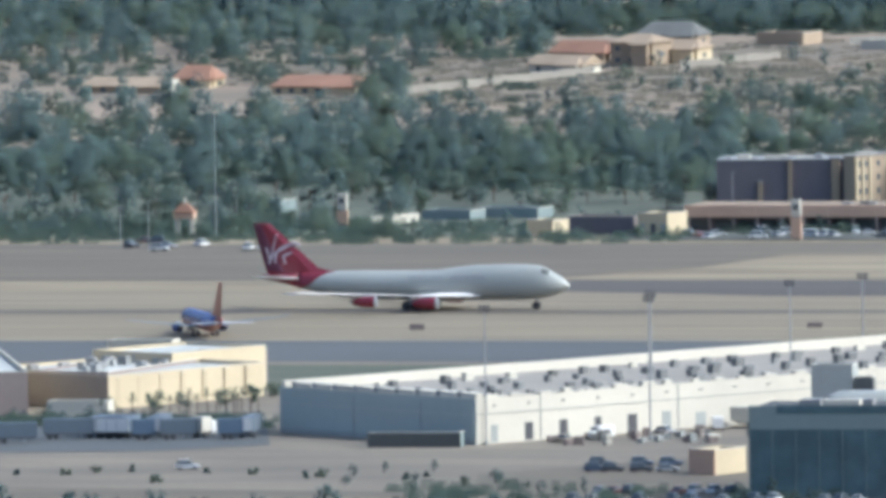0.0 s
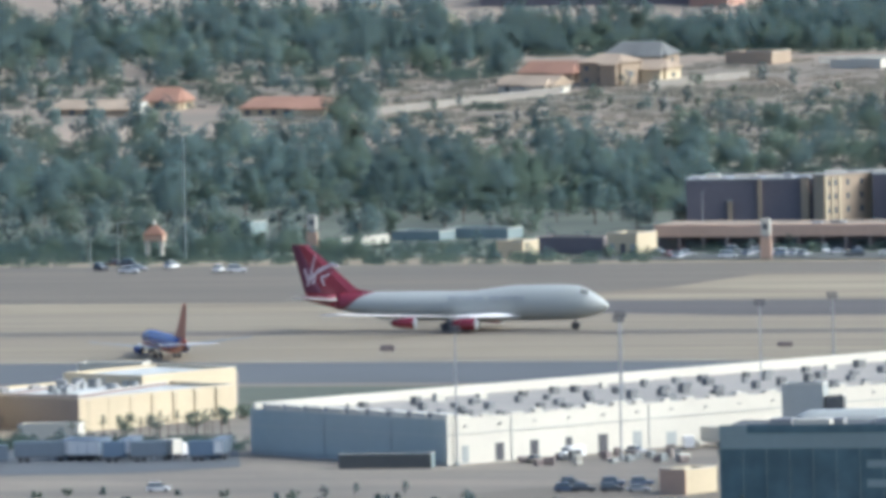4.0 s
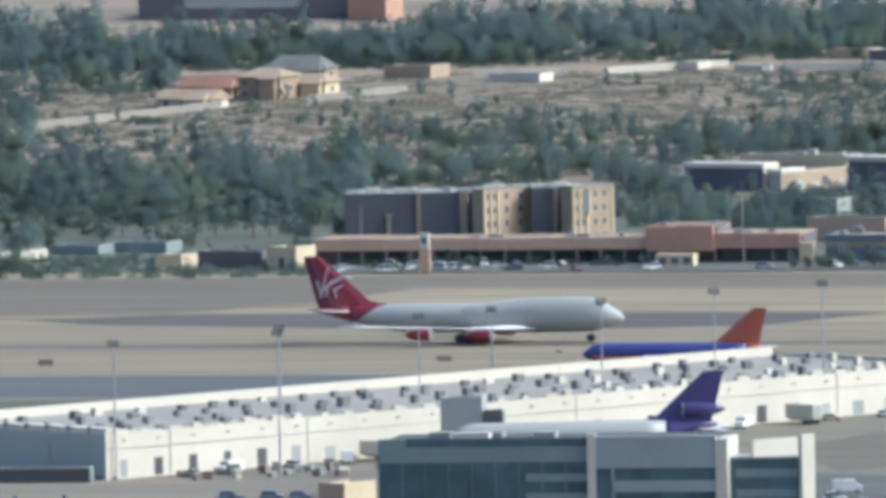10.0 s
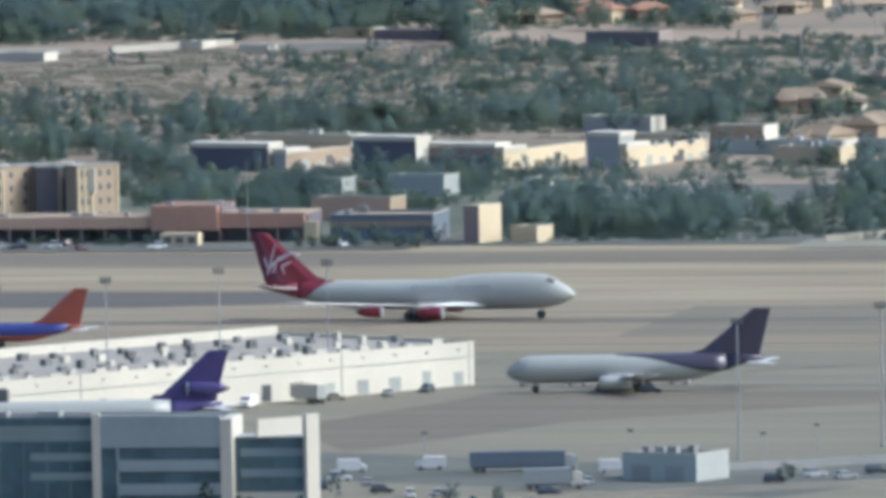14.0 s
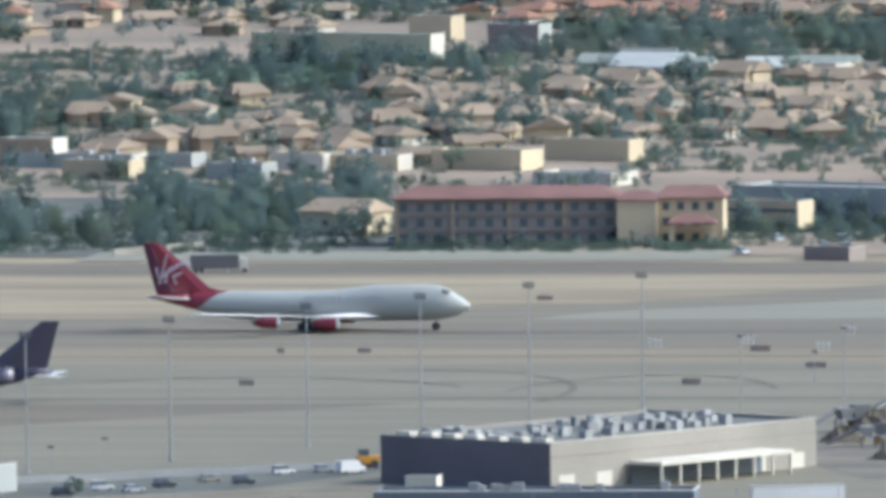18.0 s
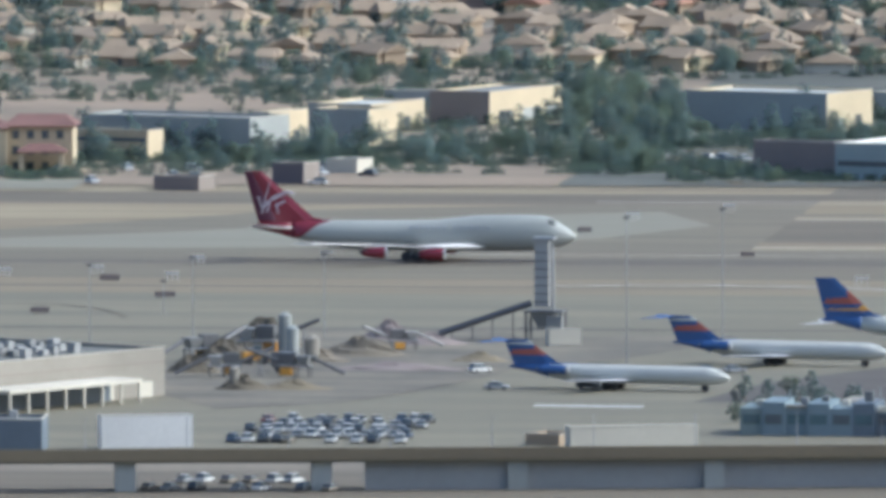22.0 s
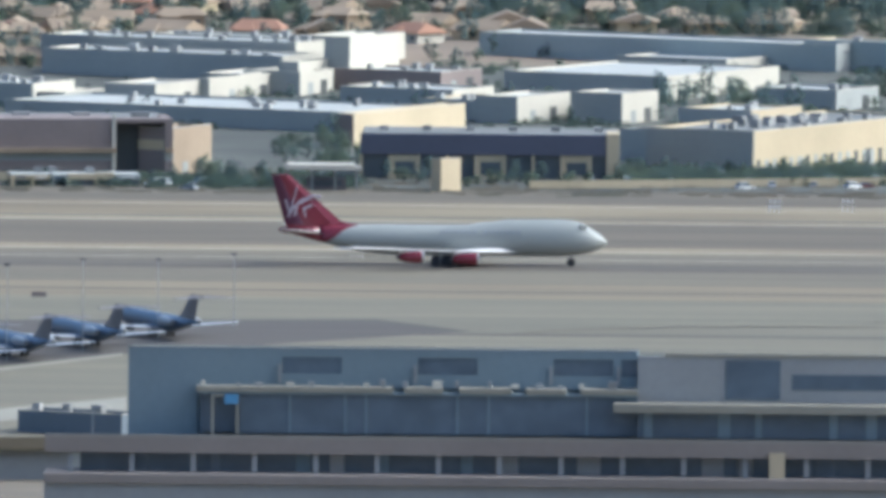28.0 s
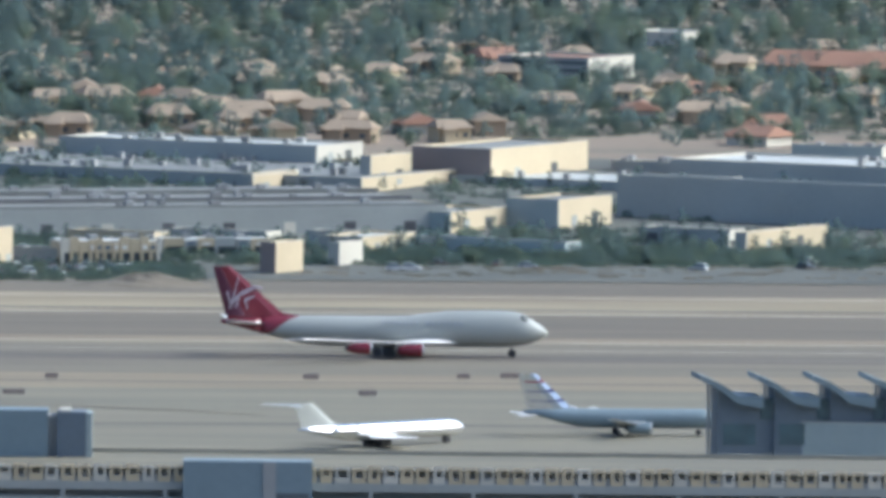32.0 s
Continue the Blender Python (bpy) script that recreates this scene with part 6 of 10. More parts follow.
def shop_row(x, y, rz, w, d, h, n, seed, label, walls, tiled=True, name="shop_row"):
    """A row of low shops: bays of differing wall and height, glass under a canopy, and a roof behind."""
    b = thing(name, label, "shops", at=pose(x, y, gz(y), 0, 0, rz))
    rnd = random.Random(seed)
    part("core", Shape().box(0, 1.6, -1.0, w, d, h * 0.8), walls[0], b)
    part("roof", Shape().box(0.2, 1.8, h * 0.8 + 0.002, w - 0.2, d - 0.2, h * 0.8 + 0.3), ROOFWHITE if not tiled else ROOFTAN, b)
    u = 0.0
    for i in range(n):
        k = w / n * rnd.uniform(0.75, 1.25) if i < n - 1 else w - u
        k = min(k, w - u)
        if k < 1.0:
            break
        top = h * rnd.uniform(0.78, 1.0)
        m = walls[rnd.randrange(len(walls))]
        part("bay_wall", Shape().box(u + 0.05, 0.6, h * 0.48, u + k - 0.05, 1.598, top), m, b)
        part("pier", Shape().box(u + 0.05, 0.2, 0, u + 0.75, 1.4, h * 0.48 - 0.002), m, b)
        part("shop_glass", Shape().box(u + 0.752, 1.1, 0, u + k - 0.1, 1.5, h * 0.48 - 0.002), GLASS, b)
        if tiled and rnd.random() < 0.7:
            part("canopy", Shape().gable(u + 0.1, -1.6, u + k - 0.1, 0.58, h * 0.46, h * 0.12, 0.1, 0.6), TERRACOTTA, b, "terracotta tiled canopy")
        elif rnd.random() < 0.5:
            part("sign_board", Shape().box(u + k * 0.25, 0.45, h * 0.58, u + k * 0.75, 0.598, h * 0.7), PAINT if rnd.random() < 0.5 else PNAVY, b, "plain sign board")
        u += k
    for i in range(max(2, n // 2)):
        ux, uy = rnd.uniform(0.05, 0.9) * w, rnd.uniform(0.4, 0.8) * d
        part("rooftop_unit", Shape().box(ux, uy, h * 0.8 + 0.302, ux + 2, uy + 1.8, h * 0.8 + 1.5), UNITGREY, b)
    return b


def arcade(x, y, w, low, high, w2, high2, w3, high3):
    """A shopping arcade: a long plain stucco fascia over a shaded walk with posts, a tall middle block and a lower wing."""
    b = thing("shopping_arcade", "long low orange-brown arcade with deep shaded walk", "shops", at=pose(x, y, gz(y)))
    rnd = random.Random(17)
    u = 0.0
    for k, (length, top, wall, roof) in enumerate(((w, high, ORANGE, ROOFTAN), (w2, high2, ARCADERED, TERRACOTTA), (w3, high3, ARCADERED, ROOFTAN))):
        under = low if k != 1 else low - 0.5
        # Shade under the fascia is also put into the back wall's colour.
        part("shop_back", Shape().box(u, 4.2, 0, u + length - 0.01, 20, top - 0.5), DUSK, b, "back wall of the walk, coloured dark for shade")
        part("roof", Shape().box(u, 1.4, top - 0.498, u + length - 0.01, 20, top - 0.2), roof, b)
        step = 5.4
        n = int(length / step)
        for i in range(n):
            a, c = u + length * i / n, u + length * (i + 1) / n
            lift = rnd.uniform(-0.08, 0.08)
            part("fascia_panel", Shape().box(a, 0 if k != 1 else -0.8, under, c - 0.02, 1.398, top + lift), wall, b)
            part("post", Shape().box(a + 0.1, 0.1, 0, a + 0.55, 0.6, under - 0.002), BROWN, b)
            part("shop_glass", Shape().box(a + 0.8, 4.1, 0.3, c - 0.8, 4.198, 2.6), GLASS, b)
        for i in range(max(3, int(length / 9))):
            ux = u + rnd.uniform(0.05, 0.9) * length
            part("rooftop_unit", Shape().box(ux, 7, top - 0.198, ux + rnd.uniform(1.0, 2.4), 9, top + rnd.uniform(0.2, 0.7)), UNITGREY, b)
        u += length
    part("roof_edge", Shape().box(w + 0.42 * w2, 2.0, high2 - 0.19, w + w2 + 3.0, 3.0, high2 + 0.35), WHITEWALL, b, "white roof edge")
    part("entrance_block", Shape().box(w + 5.0, -14.0, 0, w + 14.0, -9.0, 3.1), CREAM, b, "cream entrance kiosk")
    for i in range(3):
        part("kiosk_window", Shape().box(w + 5.8 + i * 2.9, -14.08, 0.9, w + 7.6 + i * 2.9, -13.95, 2.3), GLASS, b)
    part("end_pier", Shape().box(w + w2 + w3 + 0.01, -1.0, 0, w + w2 + w3 + 3.2, 2.0, 4.8), CREAM, b, "cream end pier")
    return b


def fuel_canopy(x, y, rz, w, d, h):
    """A flat layered canopy on posts over a small dark kiosk."""
    b = thing("fuel_canopy", "flat pale forecourt canopy on posts over a kiosk", "canopy", at=pose(x, y, gz(y), 0, 0, rz))
    part("roof_slab", Shape().box(0, 0, h - 0.7, w, d, h - 0.25), BEIGE, b, "pale canopy slab")
    part("roof_slab", Shape().box(0.8, 0.8, h - 0.248, w - 1.5, d - 0.6, h + 0.3), WHITEWALL, b, "raised white canopy top")
    part("fascia", Shape().box(-0.1, -0.12, h - 0.85, w + 0.1, -0.004, h - 0.3), WHITEWALL, b)
    for u in (0.06, 0.36, 0.66, 0.94):
        for v in (0.12, 0.88):
            part("post", Shape().box(w * u - 0.2, d * v - 0.2, 0, w * u + 0.2, d * v + 0.2, h - 0.702), GREYWALL, b)
    part("kiosk", Shape().box(w * 0.3, d * 0.3, 0, w * 0.8, d * 0.8, 2.8), DUSK, b, "dark kiosk under the canopy")
    part("kiosk_window", Shape().box(w * 0.34, d * 0.3 - 0.06, 0.9, w * 0.76, d * 0.3 - 0.002, 2.3), GLASS, b)
    return b


def showroom(x, y, rz, w, d, h):
    """A low store with a deep navy fascia, cream piers and glass below."""
    b = thing("showroom", "low store with navy fascia, cream piers and planting", "building", at=pose(x, y, gz(y), 0, 0, rz))
    part("core", Shape().box(0, 1.2, 0, w - 0.4, d, h - 0.4), CREAM, b)
    part("roof", Shape().box(0.2, 1.4, h - 0.398, w - 0.6, d - 0.2, h - 0.1), ROOFGREY, b)
    part("fascia", Shape().box(-0.3, 0, h * 0.55, w - 3.0, 1.198, h), NAVYFRONT, b, "deep navy fascia")
    n = 9
    for i in range(n):
        u0, u1 = w * i / n, w * (i + 1) / n
        if i % 3 == 1:
            part("bay_wall", Shape().box(u0 + 0.2, 0.5, 0, u1 - 0.2, 1.198, h * 0.55 - 0.002), CREAM, b)
            part("bay_window", Shape().box(u0 + 1.0, 0.44, h * 0.12, u1 - 1.0, 0.498, h * 0.4), GLASS, b)
        else:
            part("shop_glass", Shape().box(u0 + 0.2, 1.0, 0, u1 - 0.2, 1.198, h * 0.55 - 0.002), GLASS, b)
        part("pier", Shape().box(u0 - 0.4, 0.1, 0, u0 + 0.198, 1.0, h * 0.55 - 0.002), CREAM, b)
    part("corner_pier", Shape().box(w - 3.0, -0.3, 0, w, d * 0.4, h + 0.3), CREAM, b, "tall cream corner pier")
    for i in range(6):
        part("rooftop_unit", Shape().box(w * (i + 0.4) / 6, d * 0.5, h - 0.098, w * (i + 0.4) / 6 + 2, d * 0.5 + 2, h + 0.9), UNITGREY, b)
    return b


def bay_hotel(x, y, rz, m, h):
    """A brown four-storey hotel, its wings darkened to paint in shade, with projecting tan bays and white cornices; m:
    metres for each unit of the plan.
    """
    b = thing("bay_hotel", "four-storey hotel with wings shade-painted dark brown, tan bays and white roof plant", "hotel", at=pose(x, y, gz(y), 0, 0, rz))

    def block(u0, u1, front, back, top, wall, name):
        o = part(name, Shape().box(u0 * m, front, 0, u1 * m, back, top), wall, b)
        part("cornice", Shape().box(u0 * m - 0.2, front - 0.2, top + 0.004, u1 * m + 0.2, back + 0.2, top + 0.28), PLEDGE, o, "grey cornice")
        return o

    def turned_bay(u, front, long, top):
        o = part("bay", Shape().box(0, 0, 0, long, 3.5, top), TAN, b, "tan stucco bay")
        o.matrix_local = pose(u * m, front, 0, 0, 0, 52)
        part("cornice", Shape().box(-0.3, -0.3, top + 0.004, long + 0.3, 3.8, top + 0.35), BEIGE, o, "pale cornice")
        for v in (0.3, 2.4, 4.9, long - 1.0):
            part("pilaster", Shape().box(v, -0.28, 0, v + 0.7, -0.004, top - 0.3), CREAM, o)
        for r in range(4):
            z = top * (r + 0.45) / 4
            for v in (1.7, 4.0, 8.2, long - 3.6):
                part("window", Shape().box(v - 0.55, -0.06, z - 0.7, v + 0.55, 0.1, z + 0.7), GLASS, o)

    # The wings hold the shade of their fronts in the dusk colour.
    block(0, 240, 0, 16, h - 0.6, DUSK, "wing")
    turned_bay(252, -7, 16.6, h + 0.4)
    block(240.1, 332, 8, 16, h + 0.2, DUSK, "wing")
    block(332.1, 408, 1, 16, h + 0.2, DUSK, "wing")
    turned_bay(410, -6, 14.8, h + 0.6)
    block(206, 220, -1.2, -0.05, h - 0.3, TAN, "pilaster")
    block(128, 135, -0.8, -0.05, h - 0.5, TAN, "pilaster")
    block(74, 82, -0.8, -0.05, h * 0.55, TAN, "pilaster")
    block(372, 380, 0.2, 0.95, h, TAN, "pilaster")
    rnd = random.Random(8)
    for u, k in ((8, 2.0), (34, 3.2), (60, 1.4), (84, 5.2), (112, 2.6), (140, 4.4), (172, 2.0), (198, 3.0), (226, 1.6), (246, 4.8), (286, 2.0), (330, 5.6), (356, 1.4), (372, 3.4)):
        z = h + 0.1 + (0.3 if u > 240 else -0.5)
        part("roof_plant", Shape().box(u * m, 3.0, z - 0.4, u * m + k, 6.0, z + rnd.uniform(0.35, 1.1)), WHITEWALL if k > 3 else UNITGREY, b, "pale roof plant box")
    part("stair_head", Shape().box(425 * m, -3.0, h * 0.55, 440 * m, -1.0, h + 0.2), WHITEWALL, b, "white stair head")
    return b


# ---- beyond the runway, from the east end ----
# Many darker fronts here paint in shade; the paler walls are sunlit ends.
home("house", "long low tan ranch house behind a garden", -1176.4, 4274.2, 24.0, 12.0, 1.8, 0.1, TAN, ROOFTAN, 2.2, 3, rows=1, cols=6)
home("house", "small house with terracotta roof among trees", -1155.6, 4292.2, 11.3, 11.0, 2.3, -0.1, CREAM, TERRACOTTA, 3.5, 3, rows=1, cols=4)
home("house", "low house with broad terracotta tile roof", -1121.7, 4267.4, 25.4, 14.0, 2.1, -0.6, CREAM, TERRACOTTA, 2.7, 3, rows=1, cols=7)
hall("building", "white garden outbuilding beyond the runway", -1154.1, 4274.7, 3.0, 3.9, 3.6, -12.9, WHITEWALL, ROOFGREY)
fence_wall(-1084.6, 4265.7, -1049.7, 4333.6, 2.4, BEIGE, "long pale garden wall on the slope")
fence_wall(-1029.0, 4350.3, -1009.5, 4386.9, 2.4, BEIGE, "pale garden wall on the slope")
home("house", "two-storey tan villa with hipped roof", -1051.6, 4363.9, 12.5, 13.0, 6.3, -11.6, TAN, ROOFTAN, 2.1, 4, rows=2, cols=3)
home("house", "cream villa wing with tan roof", -1044.4, 4375.6, 14.7, 12.0, 3.8, -6.7, CREAM, ROOFTAN, 2.2, 3, rows=1, cols=3)
home("house", "grey-roofed villa behind the tan villa", -1061.0, 4432.0, 17.7, 14.0, 3.1, -1.7, TAN, ROOFDARK, 3.6, 4, rows=2, cols=4)
home("house", "pale house with white gable among trees", -1068.2, 4338.6, 16.6, 10.0, 2.4, -16.3, WHITEWALL, ROOFTAN, 2.4, 0, rows=1, cols=3)
home("house", "tan house with several roofs among trees", -1072.2, 4379.2, 17.2, 11.0, 2.5, -6.4, TAN, TERRACOTTA, 3.0, 2, rows=1, cols=3)
hall("building", "long low tan building", -1028.2, 4439.2, 14.5, 11.3, 3.5, -15.1, TAN, ROOFTAN)
hall("building", "low white building on the slope", -994.5, 4420.8, 15.8, 8.0, 2.5, -15.5, WHITEWALL, ROOFWHITE)
fence_wall(-1001.7, 4438.8, -978.6, 4446.1, 2.0, WHITEWALL, "long white wall along the far road")
fence_wall(-966.7, 4446.7, -938.2, 4473.9, 2.0, WHITEWALL, "long white wall along the far road")
fence_wall(-932.6, 4454.8, -890.6, 4457.8, 2.0, WHITEWALL, "long white wall along the far road")
hall("building", "low white shed beyond the runway", -990.3, 4430.6, 8.8, 8.0, 1.5, -15.5, WHITEWALL, ROOFWHITE)
hall("building", "small white building by the wall", -950.1, 4462.0, 6.2, 8.0, 2.1, -16.0, WHITEWALL, ROOFWHITE)
hall("building", "small white building by the wall", -932.0, 4452.1, 8.8, 8.0, 1.6, -16.3, WHITEWALL, ROOFWHITE)
hall("building", "small cream building beyond the runway", -914.5, 4497.6, 11.4, 8.0, 2.6, -16.6, CREAM, ROOFGREY)
brown_hall = hall("building", "long dark brown hall with a pale grey centre", -1156.0, 4674.6, 64.0, 30.0, 7.5, -1.0, BROWN, ROOFGREY, front=DUSK)
part("centre_panel", Shape().box(14.0, -0.1, 3.4, 49.0, -0.002, 7.4), GREYWALL, brown_hall, "pale grey centre panel")
hall("building", "red-brown block on the far slope", -1090.8, 4664.4, 12.1, 12.0, 7.1, -12.0, ARCADERED, ROOFWHITE)
home("house", "pale tan house among trees among trees", -1160.3, 4573.6, 19.2, 12.0, 2.6, -1.0, TAN, ROOFTAN, 3.2, 3, rows=1, cols=4)
home("house", "pale house among trees among trees", -1195.8, 4667.2, 10.2, 10.0, 2.0, -0.7, CREAM, ROOFGREY, 1.3, 3, rows=1, cols=4)
grove(-15.90, -14.29, 3949, 4179, 60, 0.75, 1.25, 11, thick=2.0)
grove(-15.90, -14.18, 3801, 3948, 34, 0.7, 1.2, 12, single=True)
grove(-14.29, -13.12, 3935, 4138, 48, 0.75, 1.2, 13, thick=2.0)
grove(-14.29, -13.16, 3840, 3935, 22, 0.6, 0.95, 14, single=True)
grove(-13.19, -12.47, 4063, 4130, 22, 0.6, 0.85, 15, thick=1.3)
grove(-15.90, -13.78, 4382, 4563, 70, 0.7, 1.15, 16, thick=2.0)
grove(-15.90, -14.18, 4293, 4384, 16, 0.4, 0.8, 17, thick=2.0)
grove(-13.82, -12.47, 4476, 4585, 45, 0.6, 1.0, 18, thick=2.0)
grove(-14.41, -14.27, 4162, 4286, 5, 0.8, 1.2, 19, thick=2.0)
grove(-12.9, -11.31, 4489, 4625, 40, 0.6, 1.0, 20, thick=2.0)
grove(-14.39, -13.56, 4490, 4550, 20, 0.5, 0.8, 24, thick=2.0)
grove(-13.21, -11.31, 4135, 4247, 44, 0.5, 0.8, 21, thick=1.3)
grove(-12.27, -11.99, 3947, 4120, 10, 0.6, 1.0, 22, thick=2.0)
grove(-12.24, -11.97, 3915, 4094, 8, 0.6, 1.0, 25)
hall("building", "cream utility building beside the road", -925.4, 3753.8, 6.9, 8.0, 4.2, -14.2, CREAM, ROOFWHITE)
hall("building", "cream petrol station building", -900.0, 3759.1, 7.9, 9.9, 5.5, -14.6, CREAM, ROOFWHITE, doors=3)
hall("building", "low dark service building with tan roof", -919.7, 3769.1, 18.0, 8.0, 4.2, -14.5, BROWN, ROOFTAN, front=DUSK)
hall("building", "low grey-green shed with pale roof", -968.4, 3823.5, 13.0, 8.0, 2.4, -14.0, OFFICEWALL, OFFICEGREY)
hall("building", "low grey-green shed behind trees", -957.0, 3831.1, 16.8, 8.0, 2.6, -14.2, OFFICEWALL, OFFICEGREY)
hall("building", "low grey-green building among trees", -1021.3, 3851.9, 11.6, 8.0, 3.2, -13.3, OFFICEWALL, ROOFTAN)
fence_wall(-975.1, 3801.4, -966.5, 3813.2, 2.4, WHITEWALL, "short white wall beside the road")
arcade(-892.5, 3775.0, 80.4, 3.5, 6.3, 16.0, 8.9, 20.6, 7.0)
patch("arcade_car_park", "dark asphalt car park before the arcade", YARD, 0.26, [(-905, 3742), (-905, 3778), (-745, 3778), (-745, 3742)])
hall("building", "slate-walled store with a tan roof band", -769.5, 3775.4, 24.5, 20.0, 6.4, 0, DARKSLATE, ROOFTAN, front=DARKSLATE, band=ROOFTAN, units=3)
grove(-11.66, -11.14, 3750, 3766, 16, 0.3, 0.6, 141, single=True, group="trees before the stores")
hall("building", "flat tan building behind the stores", -790.6, 3857.1, 21.3, 8.0, 5.8, -16.7, TAN, ROOFWHITE, front=ORANGE)
hall("building", "tall cream block with white cap", -735.5, 3764.2, 4.0, 11.2, 8.9, -17.0, CREAM, ROOFWHITE, front=BROWN)
hall("building", "small cream building beside the road", -725.1, 3767.7, 7.0, 8.0, 3.9, -17.2, CREAM, ROOFWHITE)
hall("building", "dark blue office block with white roof", -861.2, 4049.5, 22.4, 8.0, 5.8, -16.3, WHITEWALL, ROOFWHITE, front=NAVYFRONT, units=4, crown=1.1)
hall("building", "pale tan office block with dock doors", -838.3, 4043.7, 3.5, 34.9, 4.4, -16.3, TAN, ROOFWHITE, front=GREYWALL, docks=5, crown=1.1)
hall("building", "tall dark blue office block", -818.2, 4044.1, 17.9, 8.0, 7.5, -16.8, WHITEWALL, ROOFWHITE, front=NAVYFRONT, units=4, crown=1.1)
hall("building", "purple-grey warehouse with white roof", -801.4, 4046.7, 21.1, 8.0, 5.5, -17.1, WHITEWALL, ROOFWHITE, front=BROWN, strips=1, crown=1.1)
hall("building", "cream warehouse with white cornice", -781.8, 4041.1, 3.0, 43.8, 4.7, -17.1, CREAM, ROOFWHITE, front=CREAM, crown=1.1)
hall("building", "dark office block with rooftop plant", -758.4, 4043.4, 9.1, 8.0, 8.1, -17.5, GREYWALL, ROOFWHITE, front=SLATE, units=5, crown=1.1)
hall("building", "cream warehouse with dock doors and white cornice", -750.6, 4041.4, 3.0, 43.7, 5.3, -17.5, CREAM, ROOFWHITE, front=CREAM, docks=6, units=5, crown=1.1)
hall("building", "flat grey building behind the stores", -813.0, 3956.2, 10.9, 8.0, 4.4, -16.5, GREYWALL, ROOFWHITE)
hall("building", "flat grey building with white roof", -789.8, 3949.9, 14.8, 8.0, 5.5, -16.9, GREYWALL, ROOFWHITE)
hall("building", "small white block between trees", -755.4, 3944.1, 5.1, 8.0, 4.9, -17.2, WHITEWALL, ROOFWHITE)
hall("building", "long low brown-roofed building", -901.6, 4489.3, 29.2, 8.0, 2.9, -17.0, BROWN, ROOFTAN, front=DUSK)
hall("building", "low cream building on the slope", -914.2, 4498.3, 11.9, 8.0, 2.4, -16.6, CREAM, ROOFWHITE)
hall("building", "dark-roofed low building beyond the runway", -836.2, 4459.5, 22.8, 8.0, 4.0, -17.6, BROWN, ROOFTAN, front=DUSK)
grove(-12.05, -10.45, 3992, 4032, 34, 0.3, 0.5, 142, thick=1.0)
grove(-12.1, -11.2, 3880, 3925, 22, 0.4, 0.65, 143, thick=1.0)
grove(-10.93, -10.11, 3778, 3889, 26, 0.6, 1.0, 30, thick=2.0)
grove(-12.17, -11.50, 3908, 3987, 22, 0.35, 0.55, 126, thick=2.0)
grove(-11.46, -10.97, 3893, 3938, 10, 0.35, 0.5, 127, thick=2.0)
grove(-11.56, -10.93, 3947, 4016, 12, 0.5, 0.8, 31, thick=2.0)
grove(-12.01, -10.11, 4157, 4222, 40, 0.5, 0.85, 32, thick=1.2)
grove(-11.11, -11.01, 4408, 4513, 3, 0.9, 1.2, 33, thick=2.0)
grove(-12.50, -12.22, 4060, 4141, 10, 0.45, 0.7, 128, thick=2.0)
grove(-10.13, -8.59, 4094, 4345, 56, 0.4, 0.7, 129, thick=1.4)
grove(-12.21, -10.11, 4546, 4646, 30, 0.6, 1.0, 35, thick=2.0)
grove(-10.82, -8.84, 3766, 3875, 40, 0.6, 1.0, 34, thick=1.4)
grove(-10.29, -8.59, 4001, 4094, 24, 0.4, 0.7, 36, thick=1.0)
grove(-11.02, -9.50, 4275, 4497, 24, 0.4, 0.7, 37, thick=0.8)
hall("building", "cream store with white roof", -760.8, 4101.9, 22.6, 8.0, 4.4, -17.8, WHITEWALL, ROOFWHITE, front=CREAM)
hall("building", "pale low building with flat roof", -736.3, 4094.4, 15.3, 8.0, 7.0, -18.0, WHITEWALL, ROOFWHITE, front=TAN)
hall("building", "low grey building with white roof", -701.0, 4091.1, 16.1, 8.0, 3.4, -18.5, GREYWALL, ROOFWHITE)
hall("building", "low cream building beyond the runway", -665.2, 4083.5, 13.6, 8.0, 4.1, -18.9, CREAM, ROOFWHITE)
home("house", "cream roadside building with tan roof", -618.8, 3840.4, 18.4, 12.0, 5.6, -21.1, CREAM, ROOFTAN, 2.8, 2, rows=1, cols=4)
fence_wall(-649.3, 3759.4, -633.1, 3788.1, 1.8, BEIGE, "pale boundary wall beside the perimeter road")
hall("building", "white building with flat roof", -590.6, 4025.9, 22.3, 14.0, 3.4, -19.9, WHITEWALL, ROOFWHITE, front=WHITEWALL)
hall("building", "cream apartment row beyond the runway", -624.0, 4080.4, 25.5, 12.0, 4.9, -19.6, CREAM, ROOFWHITE, front=CREAM)
hall("building", "cream apartment row beyond the runway", -599.5, 4108.9, 24.1, 8.0, 5.3, -20.0, CREAM, ROOFWHITE, front=CREAM)
hall("building", "white flat-roofed building beyond the runway", -664.7, 4079.4, 15.2, 8.0, 4.1, -18.9, WHITEWALL, ROOFWHITE)
hall("building", "grey low building with white roof", -652.6, 4102.9, 24.9, 8.0, 2.9, -19.3, GREYWALL, ROOFWHITE)
hall("building", "long grey warehouse in shade", -521.6, 3882.1, 45.3, 20.0, 9.2, -20.9, GREYWALL, ROOFGREY, front=GREYWALL)
hall("building", "sunlit cream end of a warehouse greyed as shade", -483.8, 3907.7, 4.4, 20.1, 8.3, -21.0, CREAM, ROOFGREY, front=GREYWALL)
hall("building", "warehouse with front greyed as shade and sunlit cream end wall", -469.8, 3903.7, 16.1, 14.3, 9.5, -21.3, CREAM, ROOFGREY, front=GREYWALL)
